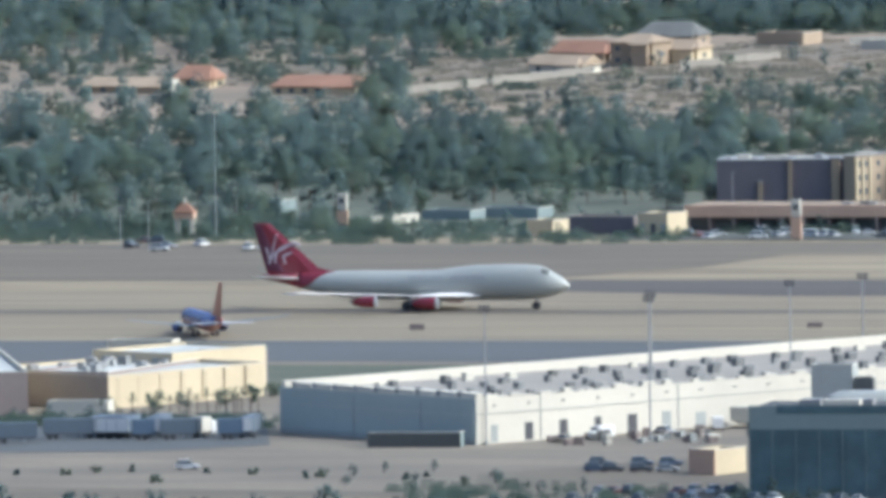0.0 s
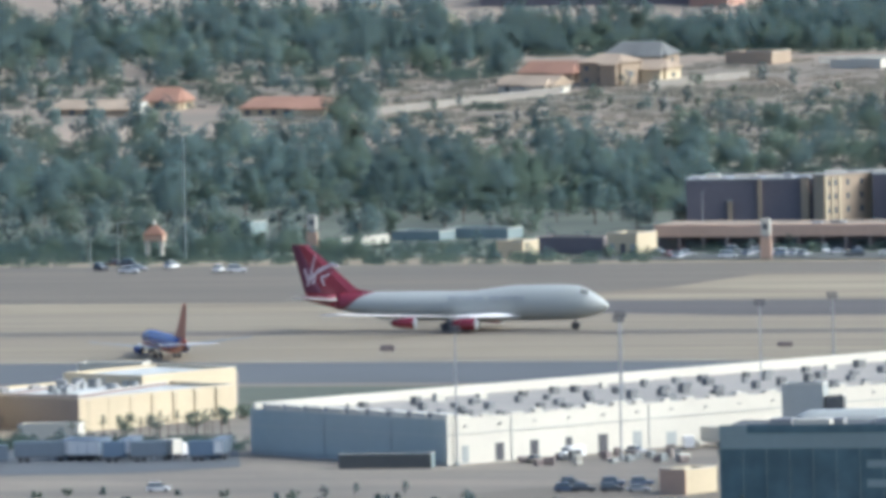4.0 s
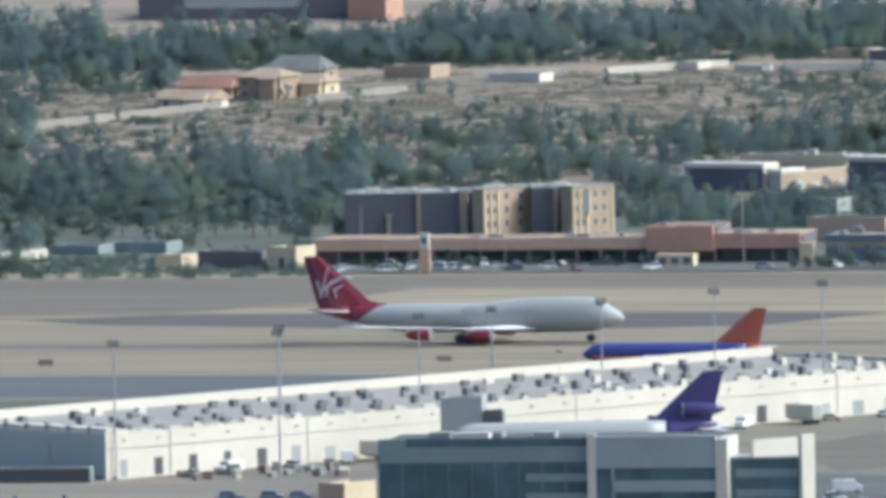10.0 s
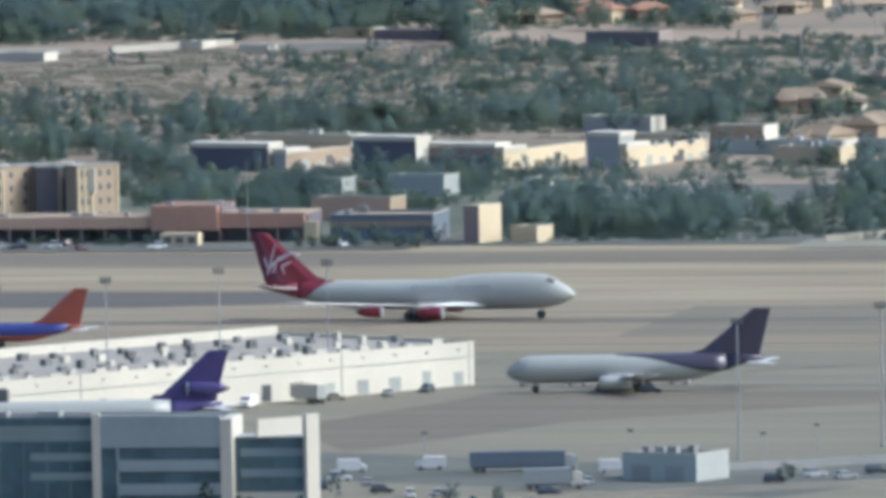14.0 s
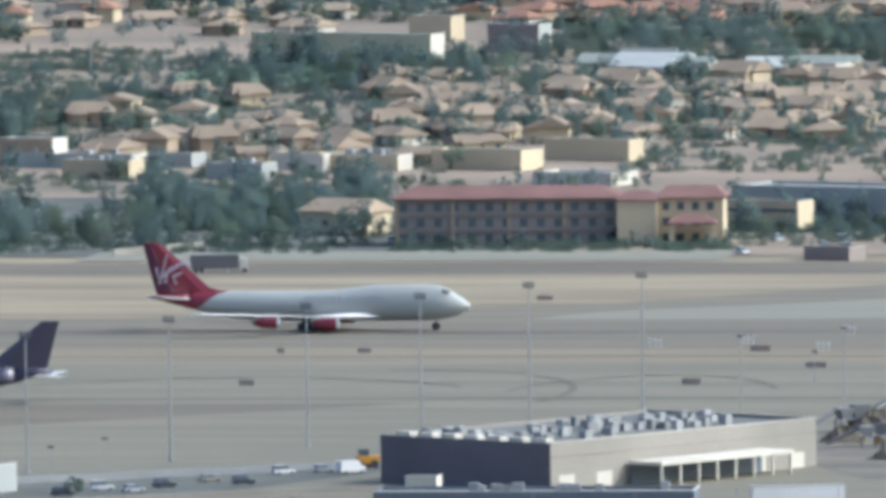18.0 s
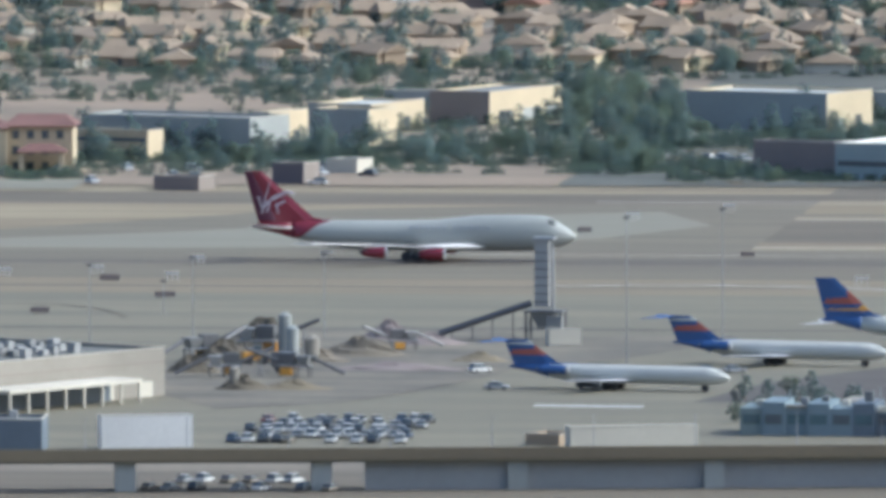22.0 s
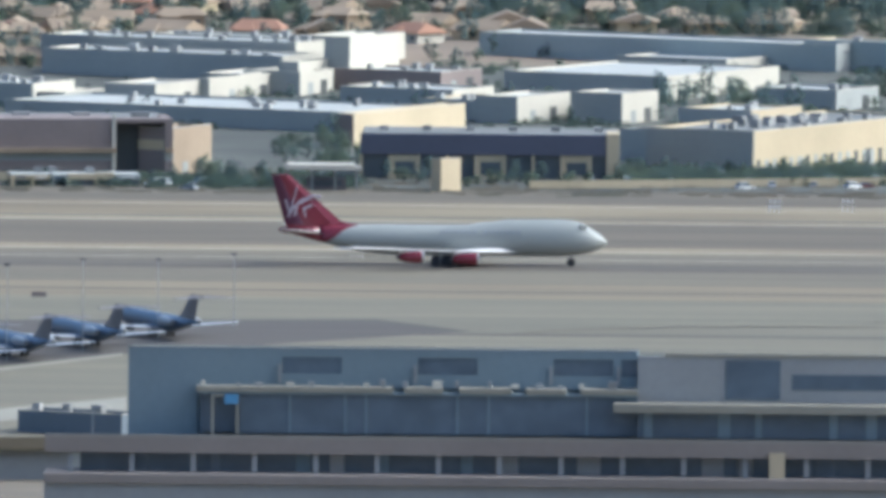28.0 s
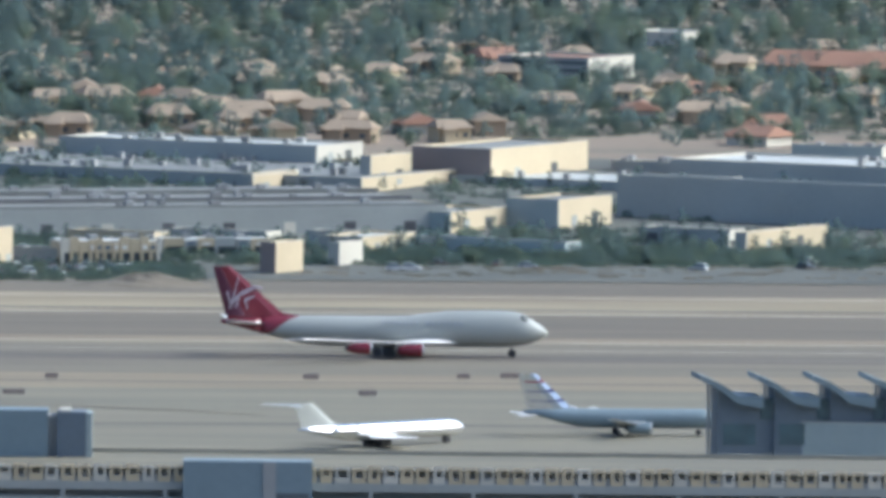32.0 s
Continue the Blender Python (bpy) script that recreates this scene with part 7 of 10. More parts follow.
hall("building", "long white store with canopy", -728.0, 4438.3, 55.4, 8.0, 8.4, -19.3, WHITEWALL, ROOFWHITE, front=CREAM, doors=6)
hall("building", "cream store tower beyond the runway", -697.1, 4519.9, 13.3, 8.0, 6.8, -19.4, CREAM, ROOFWHITE)
hall("building", "grey-brown store with white gable", -668.6, 4476.9, 15.8, 8.0, 7.6, -19.7, GREYWALL, ROOFWHITE, front=BROWN)
home("house", "hall with pale teal metal roof", -623.6, 4397.1, 20.1, 16.0, 1.8, -17.2, WHITEWALL, ROOFWHITE, 3.4, 0, rows=1, cols=5)
hall("building", "hall with white front", -605.0, 4390.1, 10.3, 8.0, 3.5, -20.3, WHITEWALL, ROOFWHITE)
hall("building", "white school building beyond the runway", -570.3, 4382.2, 11.1, 9.7, 3.4, -20.7, WHITEWALL, ROOFWHITE)
hall("building", "grey storage building beyond the runway", -461.5, 3764.0, 8.1, 8.0, 5.0, -21.1, TAUPE, ROOFDARK, front=DUSK)
hall("building", "tan shed inside the fence", -486.1, 3741.4, 11.7, 8.0, 3.2, -20.8, TAUPE, ROOFDARK, front=BROWN)
hall("building", "white storage container building", -454.1, 3806.0, 8.2, 8.0, 3.4, -21.3, WHITEWALL, ROOFWHITE)
estate(-10.00, -8.59, 4102, 4344, 17, 30, (ROOFTAN,), 51, "houses beyond the park", trees=0.9, skip=0.45)
estate(-8.93, -6.34, 4176, 4370, 17, 26, (ROOFTAN, ROOFTAN), 52, "tan-roofed houses of the estate", trees=2.3, skip=0.08, single=True)
estate(-8.58, -6.24, 4573, 4694, 17, 34, (TERRACOTTA, ROOFTAN), 53, "terracotta-roofed houses of the estate", trees=0.35, skip=0.06)
grove(-9.72, -8.86, 3853, 3980, 36, 0.6, 1.0, 40, thick=2.0)
hall("building", "long low cream store with white roof", -713.2, 4053.5, 19.1, 8.0, 4.7, -18.2, CREAM, ROOFWHITE, front=CREAM, units=4)
hall("building", "low grey store with white roof", -676.0, 4049.0, 15.9, 8.0, 4.1, -18.7, GREYWALL, ROOFWHITE, units=3)
grove(-9.50, -8.31, 4317, 4437, 26, 0.6, 1.0, 41, thick=2.0)
grove(-8.31, -6.44, 4439, 4573, 52, 0.55, 0.9, 42, thick=2.0)
grove(-8.05, -6.44, 4062, 4160, 30, 0.4, 0.65, 43, thick=1.0)
grove(-7.72, -6.60, 3790, 3900, 24, 0.35, 0.6, 44)
grove(-7.75, -5.85, 3835, 3895, 26, 0.55, 0.9, 144, thick=1.0)
grove(-5.3, -4.5, 3880, 3960, 14, 0.45, 0.75, 145, thick=1.5)
grove(-8.7, -3.2, 4140, 4200, 60, 0.5, 0.85, 146, thick=1.0)
grove(-9.68, -8.46, 4587, 4723, 26, 0.6, 1.0, 46, thick=2.0)
estate(-6.20, -2.83, 4173, 4334, 17, 26, (ROOFTAN, ROOFTAN), 54, "tan-roofed houses of the estate", trees=2.5, skip=0.1, single=True)
estate(-6.20, -2.57, 4366, 4520, 18, 34, (TERRACOTTA, ROOFTAN), 55, "terracotta-roofed houses on the slope", trees=1.0, skip=0.25)
grove(-5.99, -5.56, 3804, 4108, 34, 0.65, 1.0, 47, thick=1.4)
grove(-6.20, -2.83, 4336, 4530, 70, 0.55, 0.95, 48, thick=2.0)
# Shade is coloured into these fronts, sunlight into the cream and white end walls.
hall("building", "warehouse with front greyed as shade and sunlit cream end wall", -387.1, 3982.7, 38.6, 23.8, 9.4, -22.9, CREAM, ROOFWHITE, front=GREYWALL)
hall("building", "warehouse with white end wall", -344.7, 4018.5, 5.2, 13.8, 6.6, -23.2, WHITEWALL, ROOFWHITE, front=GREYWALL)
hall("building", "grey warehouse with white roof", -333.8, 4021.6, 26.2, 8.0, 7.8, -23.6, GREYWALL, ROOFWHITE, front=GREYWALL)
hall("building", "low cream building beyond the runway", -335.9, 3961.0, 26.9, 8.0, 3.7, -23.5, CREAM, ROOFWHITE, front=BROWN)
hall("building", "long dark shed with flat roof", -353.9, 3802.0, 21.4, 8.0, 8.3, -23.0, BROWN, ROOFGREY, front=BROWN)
hall("building", "warehouse with front blue-greyed as shade and bright sunlit white end wall", -333.6, 3787.5, 22.8, 40.6, 8.6, -23.3, PAINT, ROOFWHITE, front=BLUEGREY, strips=1)
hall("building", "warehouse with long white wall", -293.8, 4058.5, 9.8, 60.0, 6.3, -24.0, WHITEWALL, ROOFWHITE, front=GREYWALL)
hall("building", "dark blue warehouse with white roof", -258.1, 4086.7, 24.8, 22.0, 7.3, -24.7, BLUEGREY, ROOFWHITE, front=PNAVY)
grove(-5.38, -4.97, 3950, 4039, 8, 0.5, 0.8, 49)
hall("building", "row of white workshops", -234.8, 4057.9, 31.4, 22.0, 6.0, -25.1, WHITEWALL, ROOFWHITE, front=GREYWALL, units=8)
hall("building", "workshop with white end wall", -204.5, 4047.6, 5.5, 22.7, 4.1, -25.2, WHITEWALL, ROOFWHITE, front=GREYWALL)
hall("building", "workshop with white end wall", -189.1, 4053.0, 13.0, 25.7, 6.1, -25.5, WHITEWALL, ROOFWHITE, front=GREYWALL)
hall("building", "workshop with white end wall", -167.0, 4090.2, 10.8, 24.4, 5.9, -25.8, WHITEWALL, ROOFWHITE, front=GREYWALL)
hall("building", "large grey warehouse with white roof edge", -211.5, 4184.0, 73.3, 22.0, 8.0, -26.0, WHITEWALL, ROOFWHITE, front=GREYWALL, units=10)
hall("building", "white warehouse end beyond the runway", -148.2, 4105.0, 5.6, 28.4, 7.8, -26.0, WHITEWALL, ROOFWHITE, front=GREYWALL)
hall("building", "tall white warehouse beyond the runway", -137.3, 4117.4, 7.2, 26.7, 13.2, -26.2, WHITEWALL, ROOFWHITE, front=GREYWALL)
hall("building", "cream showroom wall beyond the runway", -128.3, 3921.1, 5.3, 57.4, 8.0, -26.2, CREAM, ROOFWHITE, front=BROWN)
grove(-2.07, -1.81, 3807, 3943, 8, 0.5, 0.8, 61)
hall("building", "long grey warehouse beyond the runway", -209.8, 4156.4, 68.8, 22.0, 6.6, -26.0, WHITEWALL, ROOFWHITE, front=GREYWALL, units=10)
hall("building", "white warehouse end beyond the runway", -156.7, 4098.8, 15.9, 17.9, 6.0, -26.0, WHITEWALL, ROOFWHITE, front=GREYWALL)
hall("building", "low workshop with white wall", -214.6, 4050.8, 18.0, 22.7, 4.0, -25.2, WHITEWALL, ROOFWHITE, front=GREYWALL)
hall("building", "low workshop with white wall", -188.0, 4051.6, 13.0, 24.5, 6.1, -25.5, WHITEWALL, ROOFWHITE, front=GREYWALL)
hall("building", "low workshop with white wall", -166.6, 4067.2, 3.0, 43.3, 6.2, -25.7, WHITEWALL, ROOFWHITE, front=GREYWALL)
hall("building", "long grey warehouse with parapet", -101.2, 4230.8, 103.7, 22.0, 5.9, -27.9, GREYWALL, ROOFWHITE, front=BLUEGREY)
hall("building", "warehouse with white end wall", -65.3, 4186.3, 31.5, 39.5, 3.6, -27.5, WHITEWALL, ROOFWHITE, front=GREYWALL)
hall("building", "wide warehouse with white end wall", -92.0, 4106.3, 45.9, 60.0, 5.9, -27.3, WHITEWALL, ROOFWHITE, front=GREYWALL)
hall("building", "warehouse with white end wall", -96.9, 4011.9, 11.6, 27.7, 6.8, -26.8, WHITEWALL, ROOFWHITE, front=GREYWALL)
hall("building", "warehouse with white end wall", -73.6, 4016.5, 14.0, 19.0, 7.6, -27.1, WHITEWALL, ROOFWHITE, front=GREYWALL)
hall("warehouse", "long warehouse with cream dock wall", -52.8, 3839.0, 28.3, 89.5, 10.2, -27.6, CREAM, ROOFGREY, front=GREYWALL, units=30, docks=22)
hall("building", "large blue-grey warehouse beyond the runway", -17.9, 4195.9, 72.6, 17.0, 7.5, -28.6, CREAM, ROOFWHITE, front=BLUEGREY, units=6)
hall("building", "low cream warehouse beyond the runway", 14.7, 4009.4, 3.1, 45.9, 5.5, -28.3, CREAM, ROOFWHITE, front=GREYWALL)
fence_wall(63.3, 4186.8, 98.3, 4246.4, 2.2, CREAM, "pale wall along the estate road")
hall("building", "brown and cream office building", 61.3, 3778.7, 9.5, 27.5, 9.6, -29.1, CREAM, ROOFGREY, front=DUSK, strips=2, docks=5, units=3)
shop_row(94.2, 3799.4, 9.6, 23.9, 14, 7.3, 12, 5, "cream arcade with small dark openings", (CREAM, CREAM, WHITEWALL), False, "arcade")
grove(-0.90, 0.83, 3783, 3856, 44, 0.25, 0.4, 62, thick=2.0)
grove(-0.13, 0.77, 4088, 4158, 18, 0.4, 0.6, 63, thick=1.2)
grove(-0.76, -0.25, 4044, 4098, 8, 0.45, 0.7, 64, thick=2.0)
estate(-1.39, 0.58, 4308, 4451, 18, 30, (ROOFTAN, ROOFTAN), 56, "tan-roofed houses on the slope", trees=1.8, skip=0.38)
estate(0.58, 2.05, 4213, 4470, 19, 32, (ROOFTAN, ROOFTAN, TERRACOTTA), 57, "houses among trees on the slope", trees=2.6, skip=0.5)
grove(-1.39, 1.89, 4296, 4475, 64, 0.5, 0.9, 65, thick=2.0)
estate(1.11, 4.64, 4245, 4560, 17, 30, (ROOFTAN, ROOFTAN, TERRACOTTA), 58, "houses among trees on the slope", trees=2.8, skip=0.62)
grove(1.11, 4.55, 4249, 4726, 110, 0.5, 0.85, 66, thick=1.2)
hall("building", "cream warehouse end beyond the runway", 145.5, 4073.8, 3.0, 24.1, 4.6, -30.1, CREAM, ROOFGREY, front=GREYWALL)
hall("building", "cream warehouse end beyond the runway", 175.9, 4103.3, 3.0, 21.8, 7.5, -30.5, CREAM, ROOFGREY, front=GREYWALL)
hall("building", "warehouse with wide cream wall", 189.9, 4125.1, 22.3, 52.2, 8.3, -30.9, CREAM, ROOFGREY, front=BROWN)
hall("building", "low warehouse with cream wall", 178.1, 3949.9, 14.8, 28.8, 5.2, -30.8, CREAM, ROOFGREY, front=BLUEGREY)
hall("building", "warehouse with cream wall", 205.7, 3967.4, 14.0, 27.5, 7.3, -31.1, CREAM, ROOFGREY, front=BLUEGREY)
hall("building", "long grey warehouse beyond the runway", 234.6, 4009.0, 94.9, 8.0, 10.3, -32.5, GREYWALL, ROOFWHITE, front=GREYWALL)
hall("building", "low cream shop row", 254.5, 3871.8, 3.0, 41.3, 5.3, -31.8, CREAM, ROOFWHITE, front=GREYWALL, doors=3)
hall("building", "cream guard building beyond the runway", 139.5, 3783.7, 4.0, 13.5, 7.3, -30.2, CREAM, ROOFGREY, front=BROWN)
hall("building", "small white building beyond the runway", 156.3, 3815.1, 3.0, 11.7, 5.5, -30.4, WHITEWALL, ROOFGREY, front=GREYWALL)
hall("building", "white apartment building among trees", 228.4, 4462.1, 27.6, 26.6, 6.7, -31.2, WHITEWALL, TERRACOTTA, front=GREYWALL, strips=3, strip_h=0.8)
home("house", "long terracotta-roofed building among trees", 300.2, 4469.9, 45.8, 14.0, 4.0, -14.4, TAN, TERRACOTTA, 3.9, 3, rows=1, cols=10)
hall("building", "pale domed hall on the slope", 271.4, 4596.9, 16.9, 19.1, 4.0, -31.6, WHITEWALL, ROOFWHITE)
grove(2.27, 4.35, 3813, 3883, 60, 0.28, 0.42, 67, thick=2.0)
grove(2.27, 4.29, 3870, 3914, 14, 0.4, 0.6, 68)
hall("building", "long grey warehouse with cluttered roof", 58.0, 4144.1, 135.9, 75.0, 2.4, -30.5, CREAM, ROOFGREY, front=GREYWALL, units=30)
hall("building", "cream stair block of the warehouse", 145.7, 4079.1, 3.0, 24.1, 4.7, -30.1, CREAM, ROOFGREY, front=GREYWALL)
hall("building", "low grey warehouse with white roof edge", 103.1, 4190.7, 74.1, 25.0, 5.0, -30.3, WHITEWALL, ROOFWHITE, front=GREYWALL, units=10)
hall("building", "long flat grey warehouse with white roof", 194.6, 4118.0, 66.6, 40.0, 1.8, -31.5, WHITEWALL, ROOFWHITE, front=GREYWALL, units=8)
hall("building", "long flat warehouse with pale roof", 255.5, 4141.6, 73.3, 40.0, 4.4, -32.4, WHITEWALL, ROOFWHITE, front=GREYWALL, units=12)
hall("building", "low white-roofed workshop beyond the runway", 241.5, 4155.6, 25.7, 8.0, 2.8, -31.6, WHITEWALL, ROOFWHITE, front=GREYWALL, units=4)
hall("building", "pale teal roofed hall", 289.1, 4182.2, 25.9, 8.0, 5.1, -32.3, WHITEWALL, ROOFWHITE, front=BLUEGREY, units=4)
hall("building", "cream shop row with small openings", 97.8, 3880.2, 22.8, 8.0, 4.2, -29.7, CREAM, ROOFWHITE, front=CREAM, doors=6)
hall("building", "low white-roofed canopy building", 121.5, 3913.0, 27.2, 8.0, 2.7, -30.1, WHITEWALL, ROOFWHITE, front=GREYWALL)
hall("building", "low white-roofed workshop row", 154.6, 3902.4, 24.1, 8.0, 3.2, -30.6, WHITEWALL, ROOFWHITE, front=GREYWALL, doors=4)
hall("building", "cream workshop with pale roof", 155.7, 3864.0, 12.0, 26.7, 4.2, -30.5, CREAM, ROOFWHITE, front=GREYWALL)
hall("building", "low grey shop with white roof", 234.1, 3909.2, 24.2, 8.0, 4.3, -31.7, WHITEWALL, ROOFWHITE, front=GREYWALL, doors=3)
hall("building", "dark blue-grey low shed", 177.9, 3879.5, 41.9, 8.0, 3.3, -31.2, BLUEGREY, ROOFGREY, front=BLUEGREY)
hall("building", "low grey shed beyond the runway", 83.4, 3809.8, 12.5, 8.0, 4.2, -29.4, GREYWALL, ROOFGREY, front=GREYWALL)
hall("building", "low white warehouse roof", -213.3, 4230.2, 26.2, 22.0, 2.6, -25.4, WHITEWALL, ROOFWHITE, front=WHITEWALL)
hall("building", "low grey warehouse with white roof edge", -188.2, 4239.6, 44.2, 22.0, 3.9, -26.0, WHITEWALL, ROOFWHITE, front=GREYWALL, units=8)
hall("building", "tall warehouse with white end wall", -146.1, 4195.6, 14.6, 29.9, 7.3, -26.2, WHITEWALL, ROOFWHITE, front=GREYWALL)
hall("building", "low dark brown warehouse", -134.6, 4113.0, 30.2, 22.0, 5.6, -26.5, BROWN, ROOFWHITE, front=BROWN, units=5)
hall("building", "long low warehouse with pale roof", -211.5, 4011.4, 95.4, 44.0, 4.7, -26.2, GREYWALL, ROOFWHITE, front=GREYWALL, units=14)
hall("building", "low grey workshop with pale roof", -131.5, 4063.9, 31.4, 22.0, 5.0, -26.5, WHITEWALL, ROOFWHITE, front=GREYWALL, units=5)
hall("building", "low grey workshop behind trees", -28.5, 4068.5, 22.0, 22.0, 5.3, -27.9, GREYWALL, ROOFWHITE, front=GREYWALL, units=4)
hall("building", "warehouse with front toned taupe as shade and wide sunlit cream end wall", -451.2, 3995.4, 16.5, 37.7, 8.2, -21.8, CREAM, ROOFGREY, front=TAUPE, docks=3)
hall("building", "workshop with front greyed as shade and sunlit cream end wall", -476.9, 3961.0, 17.1, 27.9, 7.3, -21.4, CREAM, ROOFWHITE, front=GREYWALL)
hall("building", "low white-roofed workshop beyond the runway", -471.2, 4073.1, 22.2, 8.0, 2.6, -21.7, WHITEWALL, ROOFWHITE, front=GREYWALL)
estate(-3.23, -1.26, 4274, 4492, 20, 32, (ROOFTAN, ROOFTAN, TERRACOTTA), 59, "houses among trees on the slope", trees=1.6, skip=0.2)
grove(-3.23, -1.26, 4390, 4535, 50, 0.5, 0.9, 130, thick=2.0)
grove(-2.99, -1.77, 3756, 3790, 26, 0.2, 0.32, 131, thick=2.0)
grove(-0.87, 0.03, 3785, 3836, 26, 0.2, 0.35, 132, thick=2.0)
grove(0.77, 1.87, 3750, 3803, 30, 0.2, 0.32, 133, thick=2.0)
grove(-5.61, -4.81, 3775, 3840, 22, 0.25, 0.4, 134, thick=2.0)
scrub(-3.42, 0.03, 3740, 3836, 500, 135)
scrub(0.82, 4.27, 3772, 3908, 500, 136)
hall("building", "low white-roofed depot beyond the runway", -734.7, 4090.2, 36.9, 8.0, 3.6, -18.3, WHITEWALL, ROOFWHITE, front=BLUEGREY, units=4)
hall("building", "low pale house row", -705.2, 4163.2, 22.9, 8.0, 2.7, -18.7, WHITEWALL, ROOFWHITE, front=CREAM)
hall("building", "white flat-roofed building beyond the runway", -781.3, 4161.2, 19.6, 8.0, 4.2, -17.6, WHITEWALL, ROOFWHITE, front=GREYWALL)
hall("building", "low white-roofed building beyond the runway", -863.9, 4130.8, 31.0, 8.0, 2.7, -16.6, WHITEWALL, ROOFWHITE, front=CREAM, units=4)
hall("building", "low white-roofed building beyond the runway", -649.2, 4077.9, 19.2, 8.0, 4.0, -19.2, WHITEWALL, ROOFWHITE, front=CREAM, units=3)
hall("building", "low white-roofed store beyond the runway", -803.8, 3966.8, 18.8, 8.0, 2.7, -16.8, WHITEWALL, ROOFWHITE, front=CREAM)
estate(-11.18, -9.10, 4547, 4669, 19, 30, (ROOFTAN, TERRACOTTA), 60, "houses on the far slope", trees=1.2, skip=0.2)
shop_row(119.5, 3851.6, 7.7, 25.5, 12, 4.2, 6, 6, "low pale workshops with dark openings", (WHITEWALL, CREAM, GREYWALL), False, "workshop_row")
shop_row(-196.5, 3758.0, 9.1, 29.8, 10, 3.1, 6, 7, "low pale roadside kiosks and canopies", (CREAM, GREYWALL), False, "kiosk_row")
estate(-4.76, -0.63, 4664, 4950, 20, 34, (ROOFTAN, TERRACOTTA), 61, "houses on the upper slope", trees=1.6, skip=0.25)
grove(-4.76, -0.63, 4686, 5001, 110, 0.5, 0.9, 140, thick=1.5)
grove(-8.33, -4.60, 4407, 4596, 60, 0.5, 0.9, 141, thick=1.5)
grove(-1.58, 2.15, 4454, 4603, 60, 0.5, 0.9, 142, thick=1.5)
hall("building", "low workshop with pale end wall", -111.0, 4025.7, 15.6, 26.4, 5.0, -26.6, CREAM, ROOFWHITE, front=GREYWALL, units=3)
hall("building", "low grey workshop with pale end wall", -47.3, 4004.3, 20.1, 26.2, 4.8, -27.6, CREAM, ROOFWHITE, front=GREYWALL, units=3)
hall("building", "low white workshop beyond the runway", -134.2, 4140.3, 16.0, 13.6, 3.8, -26.3, WHITEWALL, ROOFWHITE, front=GREYWALL)
grove(1.11, 4.55, 4527, 4773, 90, 0.8, 1.25, 90, thick=2.0)
grove(1.21, 4.55, 4258, 4528, 110, 0.55, 0.95, 91, thick=1.5)
grove(-1.39, 1.95, 4354, 4475, 60, 0.6, 1.0, 92, thick=2.0)
grove(-6.30, -2.77, 4366, 4529, 70, 0.6, 1.0, 93, thick=2.0)
grove(-6.20, -2.77, 4159, 4346, 50, 0.4, 0.65, 94, thick=2.0)
grove(-3.13, -0.08, 4299, 4417, 60, 0.5, 0.9, 95, thick=2.0)
grove(-8.93, -6.44, 4162, 4390, 60, 0.4, 0.7, 96, thick=2.0)
grove(-15.90, -14.02, 4476, 4608, 48, 0.8, 1.2, 97, thick=2.0)
grove(-12.9, -11.31, 4491, 4627, 36, 0.7, 1.1, 98, thick=2.0)
grove(-14.05, -12.85, 4470, 4540, 44, 0.5, 0.8, 158, thick=1.5)
grove(-12.01, -10.11, 4513, 4645, 40, 0.6, 1.0, 99, thick=2.0)
grove(-12.01, -10.11, 4148, 4222, 24, 0.6, 0.9, 100, thick=1.2)
scrub(-14.77, -12.47, 4155, 4388, 900, 101)
grove(-14.29, -12.47, 4181, 4315, 12, 0.25, 0.5, 101, thick=2.0)
scrub(-14.19, -11.31, 4226, 4456, 900, 102)
grove(-13.41, -11.31, 4280, 4410, 10, 0.3, 0.5, 102, thick=2.0)
scrub(-12.60, -10.11, 4206, 4453, 900, 103)
grove(-11.81, -10.11, 4307, 4407, 16, 0.3, 0.6, 103, thick=2.0)
scrub(-11.66, -9.70, 4113, 4481, 900, 104)
grove(-11.66, -9.70, 4167, 4439, 60, 0.25, 0.5, 104, thick=0.8)
grove(-3.03, 0.03, 3978, 4064, 24, 0.25, 0.4, 105, thick=1.0)
grove(-1.85, 0.03, 4069, 4193, 24, 0.25, 0.42, 106, thick=1.0)
grove(-4.07, -1.01, 4019, 4092, 26, 0.25, 0.4, 107, thick=2.0)
grove(-5.57, -4.14, 3931, 4022, 22, 0.35, 0.6, 108, thick=2.0)
grove(-7.15, -5.68, 3965, 4159, 36, 0.35, 0.6, 109, thick=1.5)
grove(-7.77, -5.63, 3802, 3986, 40, 0.3, 0.55, 110, thick=1.5)
grove(-8.84, -7.66, 3771, 3805, 22, 0.25, 0.4, 111, thick=1.4)
grove(-13.19, -12.01, 3763, 3829, 18, 0.25, 0.4, 112, thick=2.0)
grove(-15.86, -13.29, 3732, 3797, 34, 0.25, 0.45, 113, thick=2.0)
grove(0.19, 1.87, 4059, 4192, 30, 0.25, 0.45, 114, thick=1.2)
grove(1.21, 2.23, 3812, 3911, 30, 0.25, 0.4, 115, thick=2.0)
grove(-7.9, -6.7, 3845, 3878, 26, 0.3, 0.55, 156, thick=1.0)
grove(-8.5, -7.9, 4000, 4022, 12, 0.3, 0.5, 157, thick=1.0)
grove(-11.1, -9.4, 4215, 4330, 70, 0.2, 0.42, 152, thick=1.0)
grove(-11.1, -9.4, 4400, 4475, 50, 0.2, 0.4, 153, thick=1.0)
grove(0.85, 2.6, 4080, 4165, 60, 0.25, 0.45, 146, thick=1.0)
